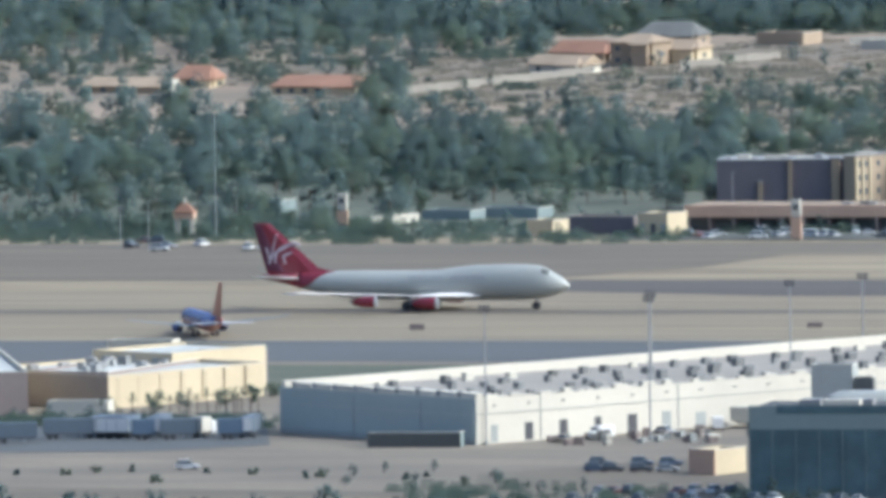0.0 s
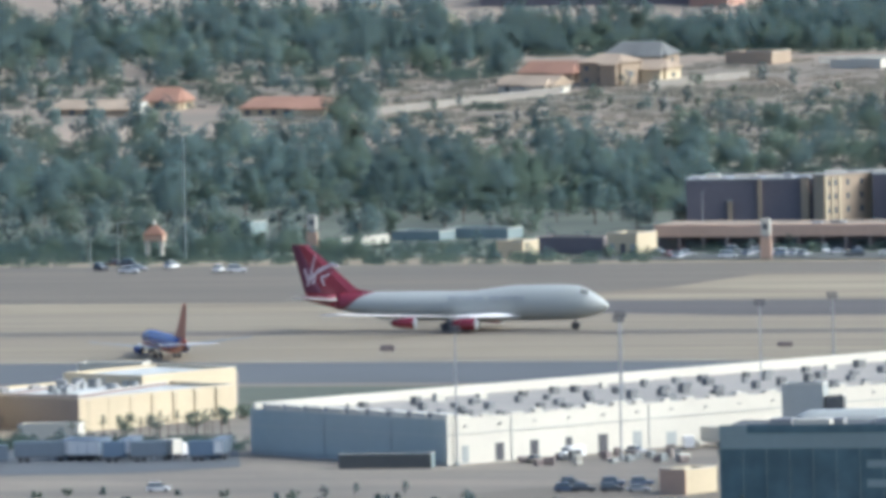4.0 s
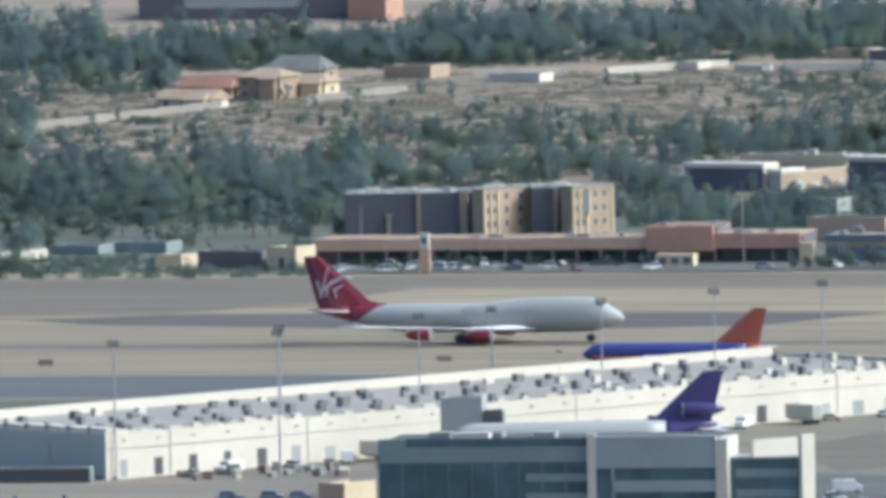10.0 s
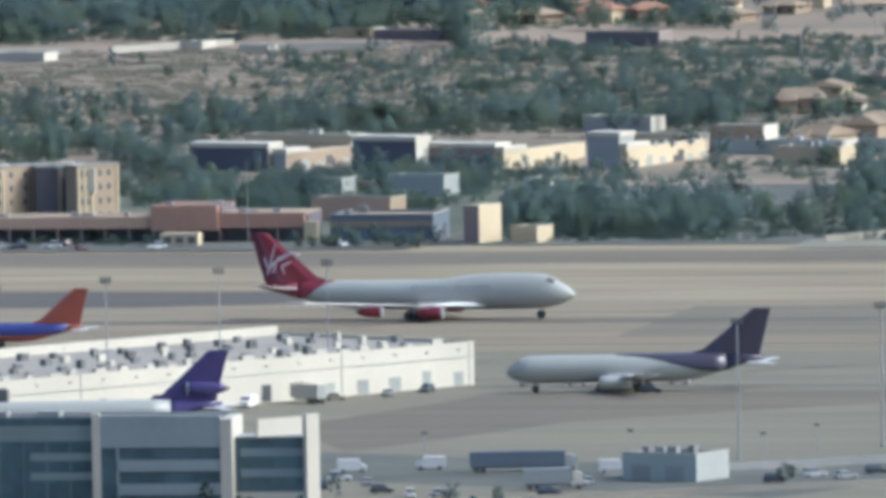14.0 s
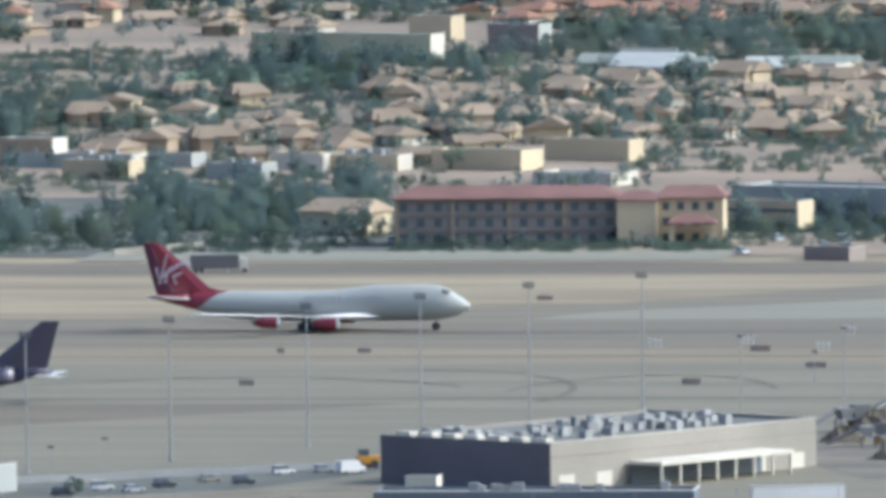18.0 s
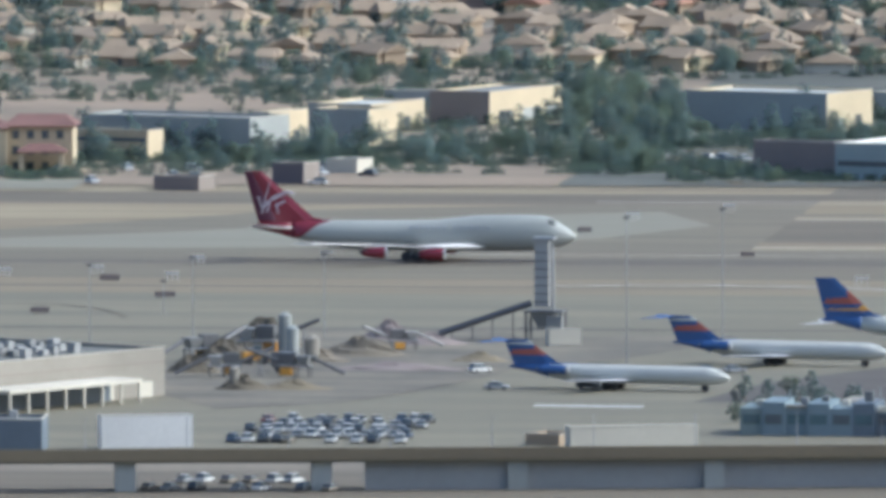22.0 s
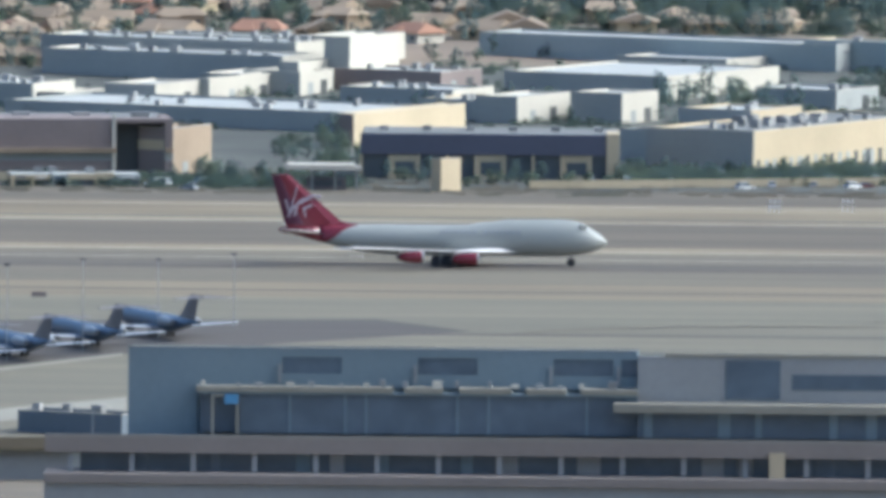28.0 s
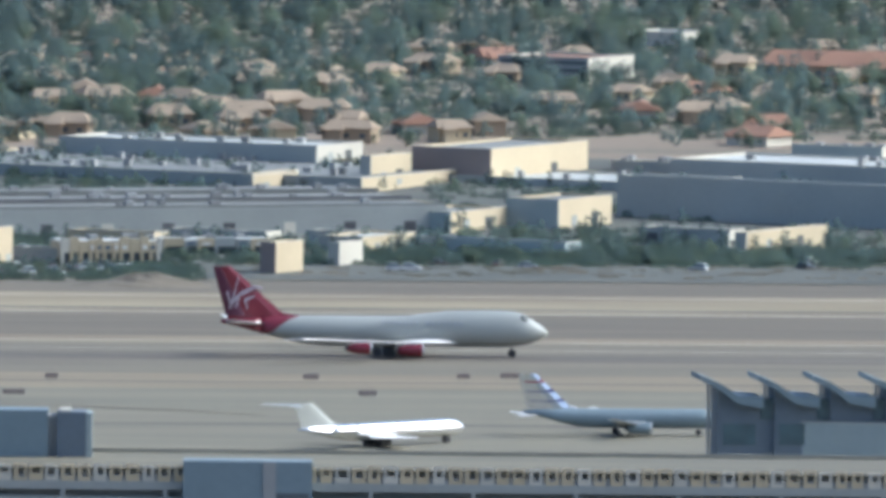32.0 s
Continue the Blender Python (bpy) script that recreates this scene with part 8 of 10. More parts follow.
grove(2.55, 4.2, 3820, 3950, 70, 0.25, 0.5, 147, thick=1.0)
grove(2.7, 4.2, 3990, 4110, 40, 0.25, 0.5, 148, thick=1.0)
grove(-15.9, -14.3, 3745, 3830, 46, 0.4, 0.7, 149, thick=1.0)
grove(-7.3, -6.0, 3830, 3990, 44, 0.3, 0.5, 150, thick=1.0)
grove(-5.7, -4.9, 3905, 3950, 24, 0.25, 0.4, 151, thick=1.0)
grove(-1.93, -1.77, 3812, 3933, 6, 0.45, 0.6, 120)
grove(-1.40, -1.07, 3787, 3874, 7, 0.4, 0.55, 121)
grove(-0.73, -0.61, 3856, 3935, 3, 0.45, 0.6, 122)
grove(-0.59, 0.03, 4057, 4110, 12, 0.3, 0.45, 123, thick=1.0)
grove(-1.58, -1.07, 4172, 4264, 12, 0.3, 0.45, 124, thick=1.0)
grove(-1.07, -0.08, 3993, 4061, 10, 0.25, 0.4, 125, thick=1.0)
scrub(-5.67, -4.14, 3767, 3952, 300, 126)
home("hall_building", "long low hall with pale teal metal roof", -489.3, 4368.4, 24.7, 34.0, 3.4, -2, BROWN, PALEROOF, 2.6, 0, rows=1, cols=3)
home("hall_building", "low hall with pale teal metal roof", -471.9, 4446.4, 23.0, 26.0, 2.6, -2, BROWN, PALEROOF, 2.4, 0, rows=1, cols=3)
home("hall_building", "cream block with shallow pale roof", -505.4, 4349.7, 12.8, 12.0, 3.0, -2, ORANGE, ROOFWHITE, 0.8, 0, rows=1, cols=3)
home("hall_building", "school hall with pale teal roof", -632.9, 4402.8, 10.3, 16.0, 2.2, -2, WHITEWALL, PALEROOF, 2.2, 0, rows=1, cols=3)
home("hall_building", "school hall with grey pitched roof", -621.5, 4398.3, 13.4, 22.0, 2.6, -2, BROWN, ROOFDARK, 3.4, 0, rows=1, cols=3)
home("hall_building", "school hall with pale teal roof", -606.5, 4389.6, 10.5, 14.0, 2.4, -2, WHITEWALL, PALEROOF, 2.0, 0, rows=1, cols=3)
home("hall_building", "low hall with pale curved roof", -586.9, 4396.7, 10.8, 16.0, 1.6, -2, BROWN, ROOFWHITE, 2.2, 0, rows=1, cols=3)
home("hall_building", "low hall with pale teal roof", -574.9, 4402.1, 16.9, 12.0, 2.2, -2, CREAM, PALEROOF, 1.6, 0, rows=1, cols=3)
yard_sheet("school_lawn", "green school lawn on the slope", LAWN, -740, -670, 4360, 4426, 0.26)


# ---- airfield ----
patch("old_pavement", "worn grey asphalt of a disused runway end", ASPHALT, 0.06, [(-2200, 3598), (-940, 3596), (-886, 3602), (-858, 3645), (-848, 3691), (-2200, 3691)])
patch("dark_wedge", "dark asphalt wedge between the runways", YARDGREY, 0.08, [(-915, 3582), (-885, 3600), (-800, 3599), (-719, 3592), (-738, 3552), (-767, 3543), (-820, 3545), (-890, 3566)])
patch("exit_pavement", "worn grey pavement round the runway exit", MIDGREY, 0.07, [(-660, 3516), (-507, 3590), (-445, 3668), (-390, 3690), (-330, 3698), (-330, 3540)])
patch("runway_exit", "pale curved runway exit", EXITPALE, 0.09, [(-519, 3537), (-507, 3560), (-460, 3593), (-438, 3613), (-408, 3646), (-362, 3668), (-346, 3620), (-366, 3575), (-400, 3545), (-456, 3536)])
patch("dark_apron", "dark asphalt apron", YARDGREY, 0.09, [(-300, 3098), (-291, 3150), (-266, 3204), (-237, 3259), (-205, 3294), (-177, 3319), (-100, 3332), (-80, 3300), (-146, 3229), (-186, 3163), (-227, 3123), (-268, 3100)])
patch("apron_line", "white painted apron line", PAINT, 0.12, [(-329, 3086), (-308, 3084), (-308, 3087), (-329, 3089)])
patch("apron_line", "pale painted apron line", PALERAMP, 0.12, [(-190.8, 3140.6), (-146.8, 3228.7), (-146.5, 3222.5), (-190.4, 3133.3)])
patch("dark_apron", "dark asphalt apron", ASPHALT, 0.08, [(-657.3, 3180.7), (-635.4, 3260.9), (-571.9, 3274.9), (-503.3, 3279.0), (-563.6, 3227.2), (-602.7, 3191.9), (-632.2, 3112.5)])
patch("road", "grey asphalt road between desert lots", ASPHALT, 0.06, [(-868.8, 2960.3), (-879.5, 2997.3), (-754.6, 2983.6), (-680.1, 2989.3), (-671.3, 2950.4), (-756.7, 2948.9)])
patch("car_park", "asphalt car park", ASPHALT, 0.07, [(-722.5, 2880.9), (-756.8, 3027.5), (-716.7, 3082.4), (-671.9, 3010.7), (-642.8, 2879.0)])
patch("service_road", "dark service road behind the apron", YARD, 0.09, [(-634.6, 3048.9), (-636.7, 3112.8), (-535.2, 3063.5), (-487.0, 3128.7), (-481.9, 3095.3), (-528.6, 2994.8)])
flood_mast(-528.8, 3122.3, 27.3)
flood_mast(-507.9, 3158.7, 27.4)
flood_mast(-490.3, 3189.8, 27.4)
flood_mast(-473.5, 3221.6, 27.5)
flood_mast(-455.9, 3257.1, 27.2)
flood_mast(-551.1, 3089.9, 26.5)
flood_mast(-671.6, 3290.9, 25.6)
flood_mast(-773.8, 3103.1, 26.6)
flood_mast(-751.5, 3148.6, 26.4)
flood_mast(-738.5, 3214.3, 24.3)
flood_mast(-738.4, 3280.3, 21.4)
flood_mast(-744.1, 3116.0, 27.6)
flood_mast(-707.4, 3243.2, 25.3)
flood_mast(-690.5, 3273.6, 25.2)
thin_pole(-195.6, 3150.5, 23.2)
thin_pole(-182.4, 3181.9, 22.4)
thin_pole(-168.3, 3206.3, 18.7)
thin_pole(-154.9, 3235.6, 18.0)
thin_pole(-141.7, 3271.8, 15.7)
thin_pole(-127.8, 3302.3, 14.9)
thin_pole(-209.7, 3134.1, 22.0)
thin_pole(-322.5, 3197.5, 28.6)
thin_pole(-305.3, 3214.6, 29.3)
thin_pole(-219.7, 3302.1, 9.1)
thin_pole(-204.9, 3319.9, 9.3)
thin_pole(-189.7, 3329.6, 9.7)
thin_pole(-424.7, 3171.5, 20.6)
thin_pole(-412.2, 3232.3, 18.1)
thin_pole(-389.7, 3263.0, 16.9)
thin_pole(-616.4, 3111.5, 3.8)
thin_pole(-575.6, 3108.7, 4.3)
thin_pole(-538.8, 3106.3, 5.4)
thin_pole(-541.8, 3064.0, 6.9)
thin_pole(-720.9, 3264.4, 13.7)
thin_pole(-243.6, 3349.5, 3.4)
thin_pole(-430.5, 3328.9, 6.9)
thin_pole(-251.4, 2949.1, 8.1)
thin_pole(-272.7, 4082.6, 13.3)
thin_pole(-6.9, 4154.3, 7.5)
taxi_sign(-870.2, 3429.6, 3.2)
taxi_sign(-784.3, 3437.2, 3.2)
taxi_sign(-871.2, 3433.7, 2.9)
taxi_sign(-784.6, 3438.0, 3)
taxi_sign(-538.4, 3424.9, 2.8)
taxi_sign(-556.2, 3424.8, 1.6)
taxi_sign(-547.7, 3327.9, 3)
taxi_sign(-547.3, 3326.2, 2.8)
taxi_sign(-455.1, 3430.0, 4)
taxi_sign(-456.2, 3329.8, 3.6)
taxi_sign(-436.8, 3379.4, 4.2)
taxi_sign(-196.5, 3359.0, 2.6)
taxi_sign(-196.3, 3335.7, 2.7)
taxi_sign(-171.2, 3385.8, 3)
taxi_sign(34.9, 3323.6, 5)
taxi_sign(74.1, 3370.9, 4.5)
taxi_sign(83.0, 3419.9, 2.6)
taxi_sign(137.0, 3422.1, 3.2)
taxi_sign(179.2, 3430.4, 4.6)
taxi_sign(146.7, 3373.8, 3.6)
taxi_sign(169.0, 3427.5, 2.6)
taxi_sign(-525.0, 3596.7, 3.4)
taxi_sign(-371.7, 3593.6, 3.0)
taxi_sign(-455.2, 3432.1, 4)
taxi_sign(-436.9, 3380.5, 4.2)
taxi_sign(-456.3, 3332.4, 3.6)
taxi_sign(-328.4, 3514.3, 3.0)
arc_line(-463.8, 3298.8, 28, 60, 20, 170, 1.6, ASPHALT, "dark tyre arc on the taxiway")
arc_line(-518.1, 3305.4, 40, 70, -20, 100, 1.8, ASPHALT, "dark tyre arc on the taxiway")
arc_line(-331.4, 3384.1, 60, 40, 10, 120, 1.0, PAINT, "pale curved taxi line")
arc_line(-549.0, 3273.5, 60, 80, 40, 140, 1.6, RUBBER, "dark tyre arc on the taxiway")
arc_line(-0.5, 3271.7, 80, 50, 60, 150, 1.8, ASPHALT, "dark curved joint on the apron")
arc_line(45.4, 3284.9, 90, 60, 30, 120, 1.8, ASPHALT, "dark curved joint on the apron")
arc_line(-638.7, 3297.6, 50, 70, 30, 150, 1.4, RUBBER, "dark tyre arc on the taxiway")
marker_light(-443.2, 3484.6, 1.3)
marker_light(-417.6, 3501.6, 1.3)
marker_light(-460.7, 3453.1, 1.3)
marker_light(-479.1, 3443.2, 1.3)
marker_light(-441.9, 3431.3, 1.3)
marker_light(-365.4, 3637.4, 1.3)
marker_light(-346.8, 3667.2, 1.3)
marker_light(-296.3, 3427.0, 1.3)
marker_light(-22.0, 3684.7, 1.3)
marker_light(-21.7, 3686.6, 2.4)
marker_light(-5.5, 3689.2, 2.4)
marker_light(-109.8, 3515.2, 2.4)
marker_light(-94.2, 3517.0, 2.4)


# ---- near side: warehouses, lots and offices ----
dock_warehouse(-775.4, 3101.9, 235.8, 58, 8.9, 55.7)
# Brown fronts and the taupe end put the recess shade into colour.
hall("hall_building", "large cream hall with white roof and many roof units", -923.0, 3162.5, 39.1, 70.0, 9.0, 20.2, CREAM, ROOFWHITE, front=BROWN, units=22)
hall("building", "recessed front of the cream hall, browned as shade", -895.9, 3210.4, 18.3, 70.0, 6.8, -12.7, BROWN, ROOFWHITE, front=BROWN, units=14)
buttressed_hall = hall("building", "long cream hall with buttressed wall", -875.4, 3197.0, 45.2, 40.0, 6.7, 61.0, CREAM, ROOFWHITE, units=10)
part("end_cladding", Shape().box(-0.09, 0.02, 0, -0.002, 39.9, 6.6), TAUPE, buttressed_hall, "end wall toned grey-brown as shade")
hall("building", "taller cream hall with white cornice", -873.0, 3237.6, 28.1, 22.0, 8.5, 62.1, CREAM, ROOFWHITE)
hall("building", "white rooftop plant room of the hall", -900.7, 3289.1, 13.7, 8.0, 7.5, 3.1, WHITEWALL, ROOFWHITE)
hall("building", "low white annex wall", -879.4, 3165.2, 12.3, 6.0, 3.8, 3.3, WHITEWALL, ROOFWHITE)
# Asphalt patch whose dark colour includes the shadow beneath the trailers.
patch("truck_yard", "asphalt truck yard, darkened for trailer shadow, before the cream hall", DARKROAD, 0.08, [(-890.8, 3075.1), (-911.4, 3146.8), (-859.7, 3153.4), (-837.4, 3176.6), (-816.8, 3101.0), (-836.5, 3084.5)])
grove(-15.71, -14.77, 3144, 3163, 26, 0.2, 0.3, 86, thick=1.0)
hall("buttress", "cream buttress against the hall wall", -874.3, 3198.9, 1.2, 1.3, 6.2, 60.5, CREAM, CREAM, category="wall", parapet=0.1)
hall("buttress", "cream buttress against the hall wall", -871.2, 3204.4, 1.2, 1.3, 6.2, 60.5, CREAM, CREAM, category="wall", parapet=0.1)
hall("buttress", "cream buttress against the hall wall", -868.1, 3209.8, 1.2, 1.3, 6.2, 60.5, CREAM, CREAM, category="wall", parapet=0.1)
hall("buttress", "cream buttress against the hall wall", -865.0, 3215.2, 1.2, 1.3, 6.2, 60.5, CREAM, CREAM, category="wall", parapet=0.1)
hall("buttress", "cream buttress against the hall wall", -862.0, 3220.7, 1.2, 1.3, 6.2, 60.5, CREAM, CREAM, category="wall", parapet=0.1)
hall("buttress", "cream buttress against the hall wall", -858.9, 3226.1, 1.2, 1.3, 6.2, 60.5, CREAM, CREAM, category="wall", parapet=0.1)
hall("buttress", "cream buttress against the hall wall", -855.8, 3231.5, 1.2, 1.3, 6.2, 60.5, CREAM, CREAM, category="wall", parapet=0.1)
for k, (px, py) in enumerate(((-877, 3171), (-872, 3184), (-864, 3190), (-859, 3195), (-853, 3204), (-850, 3214), (-849, 3228))):
    tree((2, 4, 2, 0)[k % 4], px, py, 0.42 + 0.06 * (k % 3), 50 * k, group="low trees before the cream hall", label="low flat-topped dark tree")
trailer(-866.3, 3114.9, 17, 10, DARKSLATE, "dark slate")
trailer(-856.8, 3117.5, 93, 12, DARKSLATE, "dark slate white-doored", door=PAINT)
trailer(-854.9, 3117.4, 93, 12, DARKSLATE, "dark slate white-doored", door=PAINT)
trailer(-852.9, 3117.3, 93, 12, DARKSLATE, "dark slate white-doored", door=PAINT)
trailer(-850.9, 3117.2, 93, 12, DARKSLATE, "dark slate white-doored", door=PAINT)
trailer(-848.1, 3114.1, 17, 4.5, PNAVY, "navy")
trailer(-845.3, 3119.9, 93, 12, DARKSLATE, "dark slate white-doored", door=PAINT)
trailer(-842.7, 3115.4, 17, 7, DARKSLATE, "dark slate")
trailer(-836.4, 3119.5, 73, 3.5, WHITEWALL, "white", PAINT)
trailer(-831.3, 3116.3, 17, 5, PNAVY, "navy")
trailer(-826.3, 3119.1, 95, 12, DARKSLATE, "dark slate white-doored", door=PAINT)
trailer(-873.7, 3103.5, 17, 9, DARKSLATE, "dark slate")
palm(-856.6, 3174.5, 0.50, 0)
palm(-855.5, 3177.5, 0.56, 47)
palm(-854.2, 3180.5, 0.62, 94)
palm(-851.6, 3177.3, 0.53, 141)
palm(-851.2, 3183.4, 0.59, 188)
palm(-848.5, 3180.2, 0.50, 235)
palm(-848.1, 3186.3, 0.56, 282)
palm(-845.7, 3183.1, 0.62, 329)
palm(-846.5, 3192.4, 0.53, 376)
palm(-843.8, 3189.2, 0.59, 423)
palm(-843.8, 3195.3, 0.50, 470)
palm(-859.1, 3168.5, 0.56, 517)
palm(-861.8, 3165.6, 0.62, 564)
palm(-867.5, 3162.8, 0.53, 611)
palm(-842.5, 3173.8, 0.59, 658)
palm(-845.2, 3170.9, 0.50, 705)
bush(-846.3, 3023.8, 0.75, 0, "desert bushes of the lot", 0)
bush(-832.5, 3030.3, 0.85, 37, "desert bushes of the lot", 1)
bush(-825.9, 3032.8, 0.95, 74, "desert bushes of the lot", 0)
bush(-813.9, 3004.7, 1.05, 111, "desert bushes of the lot", 1)
bush(-810.5, 3029.5, 0.75, 148, "desert bushes of the lot", 0)
bush(-800.2, 3026.3, 0.85, 185, "desert bushes of the lot", 1)
bush(-788.0, 3017.6, 0.95, 222, "desert bushes of the lot", 0)
bush(-785.3, 3020.2, 1.05, 259, "desert bushes of the lot", 1)
bush(-765.1, 3020.9, 0.75, 296, "desert bushes of the lot", 0)
bush(-836.8, 3023.5, 0.85, 333, "desert bushes of the lot", 1)
bush(-767.2, 3014.1, 0.95, 370, "desert bushes of the lot", 0)
car(-816.5, 3038.1, 10, 0)
hall("building", "long dark green trailer office beside the warehouse", -795.6, 3095.2, 18.3, 4.0, 2.8, 4.1, OFFICEWALL, OFFICEWALL, front=DARKROAD)
grove(-16.07, -13.9, 2735, 2872, 84, 0.6, 1.0, 71, single=True, group='trees of the near gardens')
grove(-16.07, -14.60, 2866, 2900, 26, 0.5, 0.8, 72, single=True, group='trees of the near gardens')
grove(-14.6, -12.69, 2745, 2870, 52, 0.45, 0.75, 73, single=True, group='trees of the near gardens')
grove(-14.57, -13.79, 2966, 3028, 9, 0.2, 0.34, 74, single=True, group='trees of the near gardens')
grove(-16.1, -12.6, 2730, 2870, 50, 0.2, 0.4, 144, thick=1.0)
grove(-14.3, -12.75, 2884, 2990, 46, 0.16, 0.34, 145, thick=1.0)
home("house", "small house with pale gabled roof", -734.0, 2809.4, 9.2, 10.0, 2.2, -15.5, TAN, ROOFTAN, 2.3, 0, rows=1, cols=4)
home("house", "small house with tan roof among trees", -716.2, 2816.5, 6.5, 9.0, 1.4, -0.9, TAN, ROOFTAN, 1.2, 1, rows=1, cols=4)
car_rows(-723.6, 2893.6, -653.9, 2990.5, 22, 5, 5, 80, 0.6, "cars on the near car park")
car_rows(-742.4, 3027.0, -716.9, 3057.1, 9, 2, 6, 10, 0.6, "cars beside the warehouse")
hall("building", "small grey-roofed shed with red and cream ends", -715.8, 3028.1, 6.0, 10.4, 4.8, -21.8, CREAM, ROOFGREY, front=ORANGE)
car(-759.9, 3110.6, 73, 5, group="cars beside the warehouse docks")
box_van(-754.8, 3119.0, 235)
rnd = random.Random(61)
for k in range(34):
    along = rnd.uniform(2, 78)
    out = rnd.uniform(4, 34)
    px, py = -775.4 + along * 0.5635 + out * 0.826, 3101.9 + along * 0.826 - out * 0.5635
    pallet_stack(px, py, rnd.uniform(0, 90), rnd.randint(2, 5), rnd.uniform(1.2, 2.6), rnd.choice((TAUPE, GREYWALL, WHITEWALL, BROWN, UNITDARK)), rnd.choice(("low stack of wooden pallets", "stack of crates on the asphalt", "stacked goods beside the dock doors")))
car(-745.1, 3132.5, 338, 1, group="cars beside the warehouse docks")
box_van(-737.4, 3144.6, 107)
trailer(-729.0, 3147.4, 146.4, 8, WHITEWALL, "pale")
trailer(-719.9, 3161.0, 147.4, 8, TAUPE, "pale")
car(-718.1, 3173.8, 227, 0, group="cars beside the warehouse docks")
car(-709.1, 3184.0, 318, 1, group="cars beside the warehouse docks")
car(-701.0, 3196.1, 259, 0, group="cars beside the warehouse docks")
car(-696.6, 3204.1, 244, 5, group="cars beside the warehouse docks")
trailer(-685.1, 3212.5, 144.5, 8, TAUPE, "pale")
car(-682.1, 3223.7, 197, 2, group="cars beside the warehouse docks")
box_van(-676.6, 3234.1, 261)
trailer(-663.5, 3243.7, 145.2, 8, WHITEWALL, "pale")
car(-663.0, 3254.8, 22, 5, group="cars beside the warehouse docks")
car(-654.4, 3265.4, 112, 1, group="cars beside the warehouse docks")
car(-648.3, 3275.5, 255, 2, group="cars beside the warehouse docks")
car(-761.6, 3147.8, 125, 0, group="cars beside the warehouse")
car(-749.2, 3167.8, 142, 1, group="cars beside the warehouse")
car(-728.4, 3202.7, 159, 2, group="cars beside the warehouse")
office(-690.7, 2970.8, 2.4, 39.5, 24.0, 15.5, 22, 17.2)
grove(-13.15, -11.42, 2939, 3000, 22, 0.25, 0.45, 75, single=True, group='shrubs around the office')
hall("building", "grey blank lift tower beside the warehouse", -719.7, 3150.0, 8.2, 8.0, 12.2, 4.7, GREYWALL, ROOFGREY)
hall("building", "grey service tower with a dark plant box", -711.2, 3151.0, 3.6, 4.0, 9.8, 4.7, UNITDARK, ROOFGREY)
cargo_jet = aircraft("cargo_jet", "white cargo jet with purple tail parked behind the office", pose(-710.2, 3138.6, 0.06, 0, 0, 193), 54.0, 2.9, 5.2, 50.0, PWHITE, PPURPLE, engines=((0.36, 8.5, 2.6, 6.5, 1.5),), engine_paint=PWHITE, aft_paint=PPURPLE, aft_from=0.8, fin=(0.23, 0.17, 0.085), fin_height=17.4)
nacelle("tail_engine", cargo_jet, 6.0 - 0.86 * 54.0, 0, 10.0, 7.5, 1.5, PPURPLE, "purple tail engine")
freighter = aircraft("freighter", "pale grey freighter with dark brown tail on the apron", pose(-625.3, 3272.8, 0.06, 0, 0, 189), 53.0, 2.82, 4.7, 44.8, PWHITE, PDARK, engines=((0.36, 8.0, 2.3, 6.5, 1.5),), engine_paint=PWHITE, aft_paint=PDARK, aft_from=0.84, saddle=(0.42, 0.84), fin=(0.25, 0.175, 0.08), fin_height=16.5)
car(-620.3, 3291.6, 10, 0, "ground_vehicle", "vehicles round the freighter")
car(-607.5, 3285.8, 185, 2, "ground_vehicle", "vehicles round the freighter")
car(-611.9, 3278.1, 0, 1, "ground_vehicle", "vehicles round the freighter")
car(-630.4, 3292.4, 20, 1, "ground_vehicle", "vehicles round the freighter")
car(-600.1, 3296.4, 5, 0, "ground_vehicle", "vehicles round the freighter")
car(-601.3, 3270.9, 3, 2, "ground_vehicle", "vehicles round the freighter")
car(-672.1, 3272.1, 59, 5, group="cars behind the warehouse docks")
car(-670.8, 3273.9, 63, 4, group="cars behind the warehouse docks")
car(-669.5, 3275.7, 58, 3, group="cars behind the warehouse docks")
car(-667.0, 3279.3, 57, 1, group="cars behind the warehouse docks")
car(-665.7, 3281.1, 61, 0, group="cars behind the warehouse docks")
car(-664.4, 3283.0, 56, 5, group="cars behind the warehouse docks")
car(-661.9, 3286.6, 55, 3, group="cars behind the warehouse docks")
car(-660.6, 3288.4, 59, 2, group="cars behind the warehouse docks")
car(-659.3, 3290.3, 63, 1, group="cars behind the warehouse docks")
car(-656.8, 3293.9, 62, 5, group="cars behind the warehouse docks")
car(-655.5, 3295.8, 57, 4, group="cars behind the warehouse docks")
car(-654.2, 3297.6, 61, 3, group="cars behind the warehouse docks")
car(-651.7, 3301.3, 60, 1, group="cars behind the warehouse docks")
car(-650.4, 3303.1, 55, 0, group="cars behind the warehouse docks")
car(-649.1, 3304.9, 59, 5, group="cars behind the warehouse docks")
car(-646.5, 3308.6, 58, 3, group="cars behind the warehouse docks")
box_van(-620.7, 3062.0, 12)
box_van(-606.8, 3068.1, 190)
box_van(-569.6, 3058.7, 12)
trailer(-597.4, 3059.1, 12, 18, DARKSLATE, "dark slate", GREYWALL)
trailer(-579.0, 3016.7, 12, 9, SLATE, "slate grey", WHITEWALL)
hall("building", "low grey service building with pale end wall", -564.4, 3039.4, 16.1, 12.2, 5.3, -19.8, GREYWALL, ROOFDARK, front=ENDWALL, units=6, doors=2)
